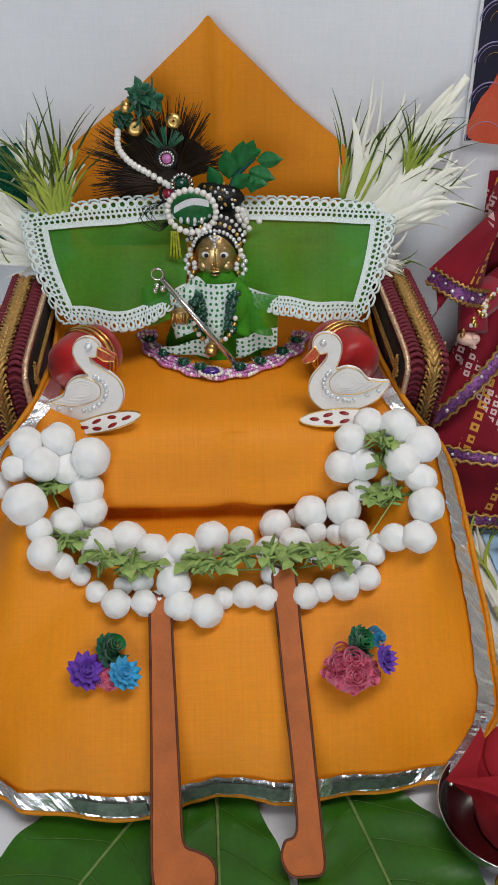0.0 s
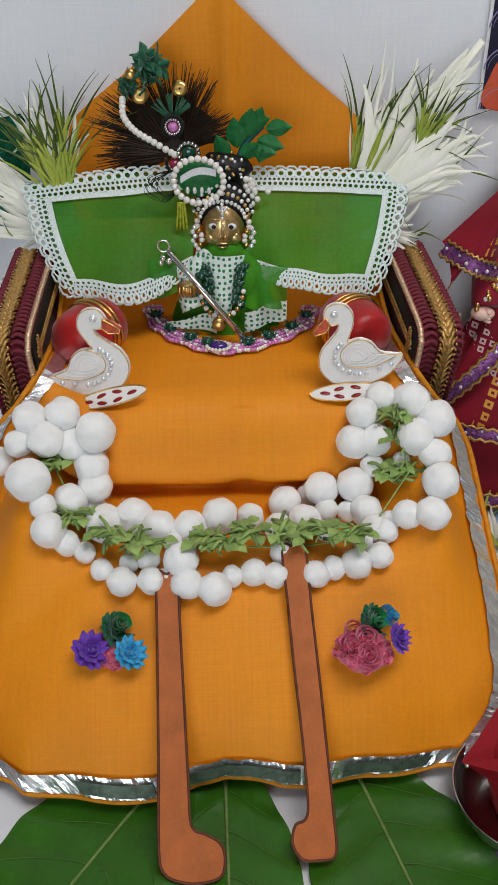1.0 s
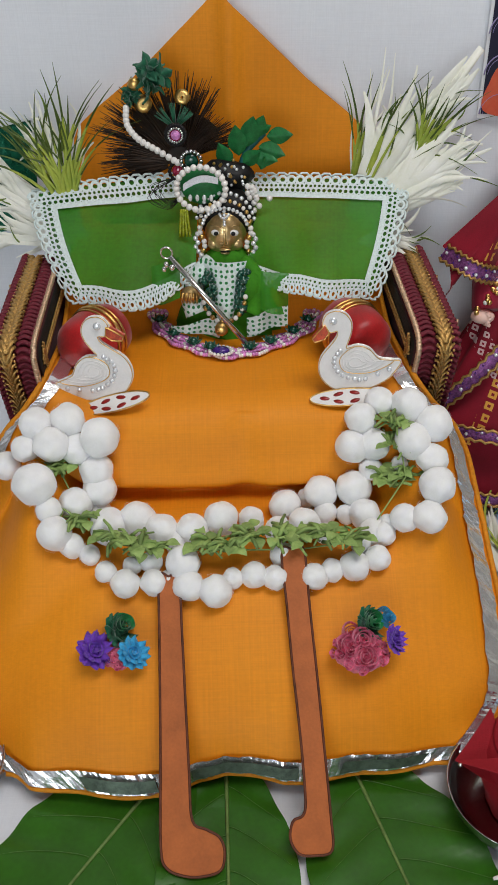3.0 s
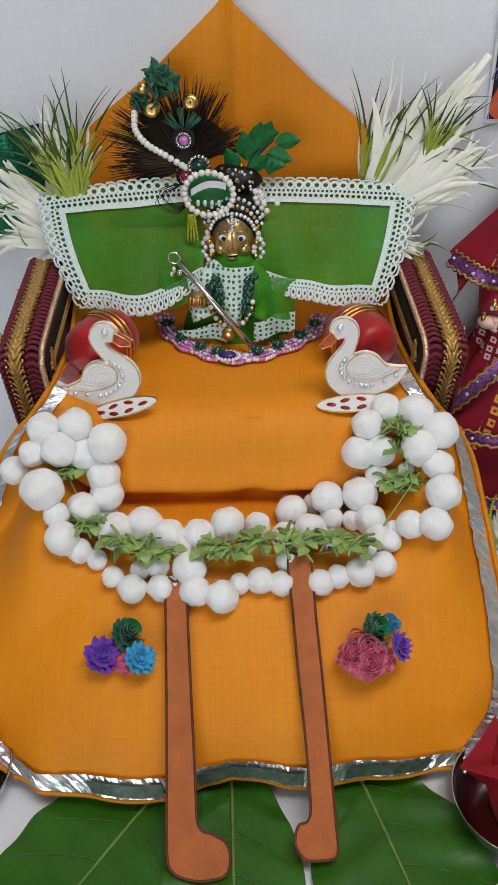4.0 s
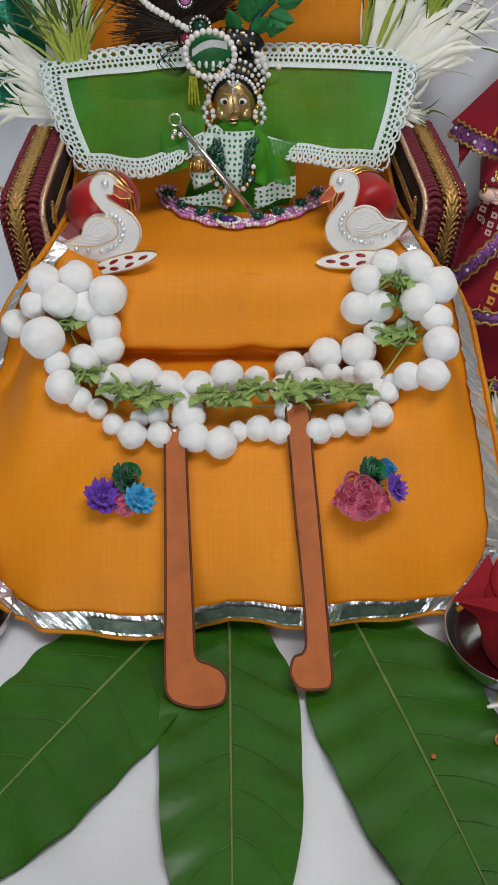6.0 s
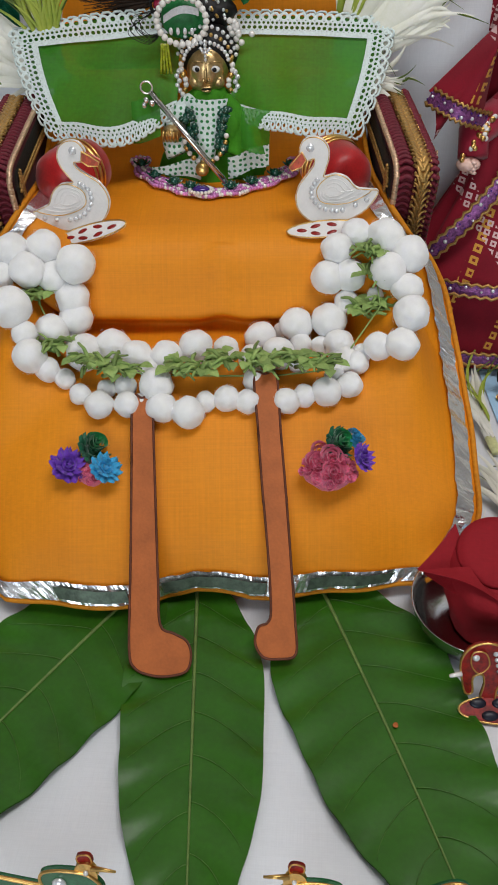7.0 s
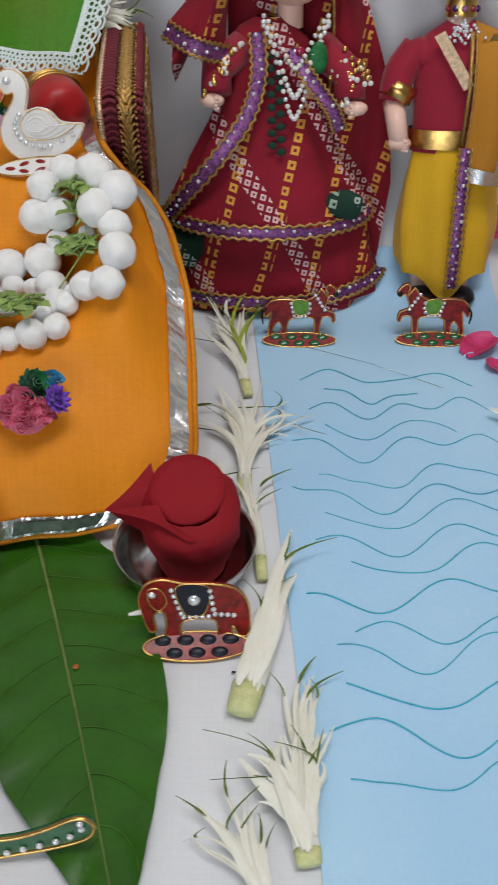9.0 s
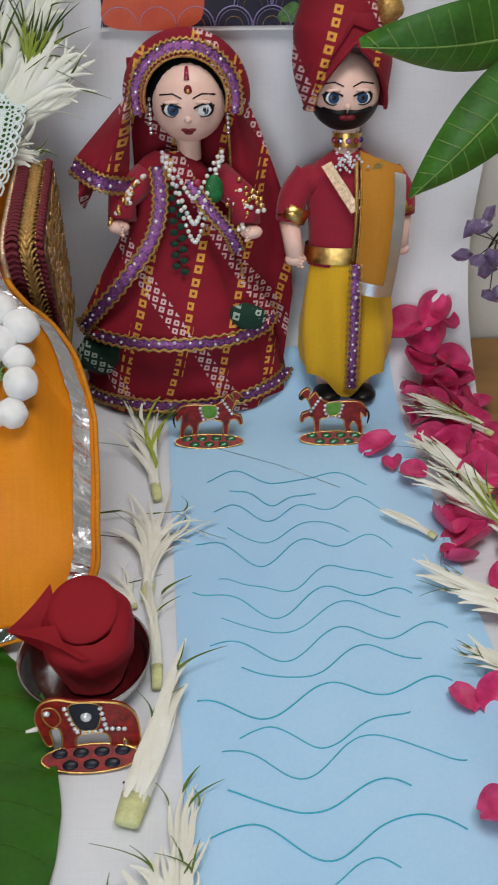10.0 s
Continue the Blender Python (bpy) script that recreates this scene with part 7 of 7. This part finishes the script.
f.grid(dhoti, 64, 24, YELLOW, True)
f.lathe((-0.002, 0, 0), [(0.038, 0.158), (0.0375, 0.19), (0.040, 0.225), (0.041, 0.248), (0.032, 0.264), (0.014, 0.276)], CRIMSON, 40, 1, 0.62)
f.lathe((-0.003, 0, 0), [(0.0405, 0.162), (0.0412, 0.170), (0.0405, 0.180)], GOLD, 40, 1, 0.64)
trim_band(f, [(0.006, -0.036 - 0.002 * math.sin(3 * t), 0.026 + 0.140 * t) for t in [i / 20 for i in range(21)]], 0.010, gems=0.008)
f.tube([(0.003, -0.028, 0.268), (0.005, -0.032, 0.22), (0.004, -0.030, 0.168)], 0.0022, GOLD_THREAD, 6)
f.grid(lambda u, v: (-0.026 + 0.030 * v + 0.009 * (u - 0.5), -0.027 - 0.006 * v, 0.266 - 0.046 * v + 0.005 * (u - 0.5)), 4, 10, GOLD_CORD)
f.grid(lambda u, v: (0.026 - 0.020 * v + 0.008 * (u - 0.5), -0.026 - 0.006 * v, 0.266 - 0.034 * v), 4, 10, GOLD)
for k in range(40):
    f.ball((-0.004 + random.gauss(0, 0.007), -0.028, 0.270 + random.gauss(0, 0.006)), 0.0017, CRYSTAL, nu=6, nv=4)
for s, sh, el, hd in ((-1, (-0.040, 0, 0.250), (-0.060, -0.006, 0.205), (-0.054, -0.022, 0.168)), (1, (0.038, 0, 0.250), (0.054, -0.002, 0.21), (0.052, -0.014, 0.176))):
    sh, el, hd = Vector(sh), Vector(el), Vector(hd)
    f.tube(spline([sh, sh.lerp(el, 0.5) + Vector((s * 0.005, 0, 0.003)), el], 10), 0.0165, CRIMSON, 14, (1.0, 0.85))
    f.ball(sh + Vector((-s * 0.004, 0, -0.004)), 0.0175, CRIMSON, (1.05, 1, 0.9), 16, 12)
    f.tube([sh.lerp(el, 0.66), sh.lerp(el, 0.97)], 0.0168, GOLD, 14, (1.0, 0.93))
    f.tube([el, hd], 0.0105, SKIN, 12, (1.0, 0.85))
    hand(f, hd, -s * 0.5)
f.lathe((-0.004, 0, 0), [(0.012, 0.270), (0.0125, 0.30)], SKIN, 20)
f.lathe((-0.004, -0.001, 0), [(0.0140, 0.279), (0.0150, 0.286), (0.0140, 0.293)], GOLD, 24)
for k in range(5):
    f.ball((-0.004 + 0.0145 * math.sin((k - 2) * 0.55), -0.001 - 0.0145 * math.cos((k - 2) * 0.55), 0.286), 0.0030, (RUBY, PURPLE_STONE, PINK_BEAD)[k % 3], nu=8, nv=6)
on = face(f, -0.008, -0.003, 0.332, 0.0335, 0.036, 0.0)
# beard and moustache
f.grid(lambda u, v: (lambda a, q: (-0.008 + 0.0348 * math.cos(a) * math.cos(q), -0.003 - 0.0332 * math.sin(a) * math.cos(q), 0.332 + 0.0374 * math.sin(q)))(math.pi * (-0.06 + 1.12 * u), -1.5 + v * (1.5 - 0.50 + 0.30 * abs(math.cos(math.pi * u)) ** 2)), 36, 12, HAIR)
for s in (-1, 1):
    f.tube([on(s * 0.001, -0.0175, 0.0014), on(s * 0.010, -0.0175, 0.0016), on(s * 0.023, -0.0135, 0.0008)], 0.0030, HAIR, 8, (1, 0.5))
for s in (-1, 1):
    f.ball(on(s * 0.003, -0.0215, 0.0035), 0.0040, LIPS, (1.3, 0.6, 0.75), 10, 6)


def turban(u, v):
    a = 2 * math.pi * u
    front = max(0.0, 1 - abs(a - 1.56 * math.pi) / 1.15)
    z0 = 0.316 + 0.062 * front ** 0.9
    z = z0 + (0.448 - z0) * v
    h = (z - 0.313) / 0.135
    r = lerp_rows([(0, 0.0385), (0.15, 0.0440), (0.35, 0.0475), (0.55, 0.0440), (0.8, 0.032), (1.0, 0.016)], h)
    r *= 1 + 0.018 * math.sin(16 * h + 2.2 * math.cos(a))
    return (-0.007 + r * math.cos(a) - 0.012 * h, 0.003 + r * 0.95 * math.sin(a), z)


f.grid(turban, 72, 34, BANDHANI, True)
f.tube([Vector(turban((0.5 + 0.5 * i / 30) % 1.0, 0.0)) + Vector((0, -0.001, 0)) for i in range(31)], 0.0022, BANDHANI, 6)
f.grid(lambda u, v: Vector(turban(0.53 + 0.42 * u, 0.02 + 0.16 * v + 0.55 * u * u)) + Vector((0, -0.0035 - 0.002 * math.sin(math.pi * v), 0)), 30, 5, BANDHANI)
f.ball((0.028, -0.020, 0.405), 0.012, GOLD_THREAD, (1, 0.8, 1.1), 14, 10, 0.3, 6)
# sash with silver edge


def sash(u, v):
    return (0.008 + 0.043 * u + 0.004 * v * (1 - 2 * v) - 0.006 * u * v, -0.034 - 0.008 * math.sin(math.pi * u) - 0.004 * math.sin(3 * v) + 0.022 * (1 - v) ** 5, 0.276 - 0.140 * v - 0.010 * u * (1 - v) - 0.006 * u)


f.grid(sash, 10, 30, MUSTARD)
f.grid(lambda u, v: (lambda p: (p[0], p[1] + 0.002, p[2]))(sash(u, v)), 10, 30, MUSTARD)
f.grid(lambda u, v: (lambda p: (p[0] + 0.001, p[1] - 0.0012, p[2]))(sash(0.74 + 0.30 * u, 0.05 + 0.95 * v)), 3, 30, SILVER_TAPE)
f.grid(lambda u, v: (lambda p: (p[0], p[1] - 0.0016, p[2]))(sash(-0.04 + 1.08 * u, 0.90 + 0.10 * v)), 8, 3, SILVER_TAPE)
f.tube([sash(0, i / 20) for i in range(21)], 0.0012, GOLD_THREAD, 5)
solo("groom_doll", f, pose(0.467, 0.793, 0.0, -11, 0, 0) @ Matrix.Diagonal((1, 1, 0.965, 1)), "groom doll in crimson jacket, yellow dhoti and printed turban, leaning back", "doll", "pair of dolls")

# ---- small things at the edges ----
b = Build()
big_leaf("leaf", (-0.215, 0.665, 0.0), 100, 0.16, 0.045, LEAF, LEAF_RIB, label="dark green leaf lying on the sheet beside the throne", group="", veins=6)
GREEN_FOIL = mat("green_foil", (0.01, 0.16, 0.09), 0.25, 0.7, 0.3, 120, 0.9, 300)
solo("green_packet", Build().grid(lambda u, v: (-0.055 + 0.06 * u, 0.006 * math.sin(5 * u + 3 * v), -0.02 + 0.10 * v + 0.01 * u), 14, 20, GREEN_FOIL).grid(lambda u, v: (-0.055 + 0.06 * u, 0.008 + 0.006 * math.sin(5 * u + 3 * v), -0.02 + 0.10 * v + 0.01 * u), 14, 20, GREEN_FOIL),
     pose(-0.195, 0.862, 0.27, 0, 0, 0), "crumpled shiny green foil behind the stalks", "foil")
for x, y in ((0.268, 0.322), (-0.062, 0.372), (0.152, 0.345), (0.20, 0.36)):
    solo("dirt_speck", Build().ball((0, 0, 0), 0.0011, EYE_BLACK, (1.6, 0.9, 0.4), 6, 4), pose(x, y, 0.003 if x > 0.3 else 0.001), "tiny dark speck lying on the cloth", "speck", "specks on the cloth")
solo("leaf_spot", Build().ball((0, 0, 0), 0.0019, TERRACOTTA, (1, 1.2, 0.15), 8, 6, 0.4, 1), pose(0.166, 0.322, 0.0052), "small brown blemish on the green leaf", "blemish")
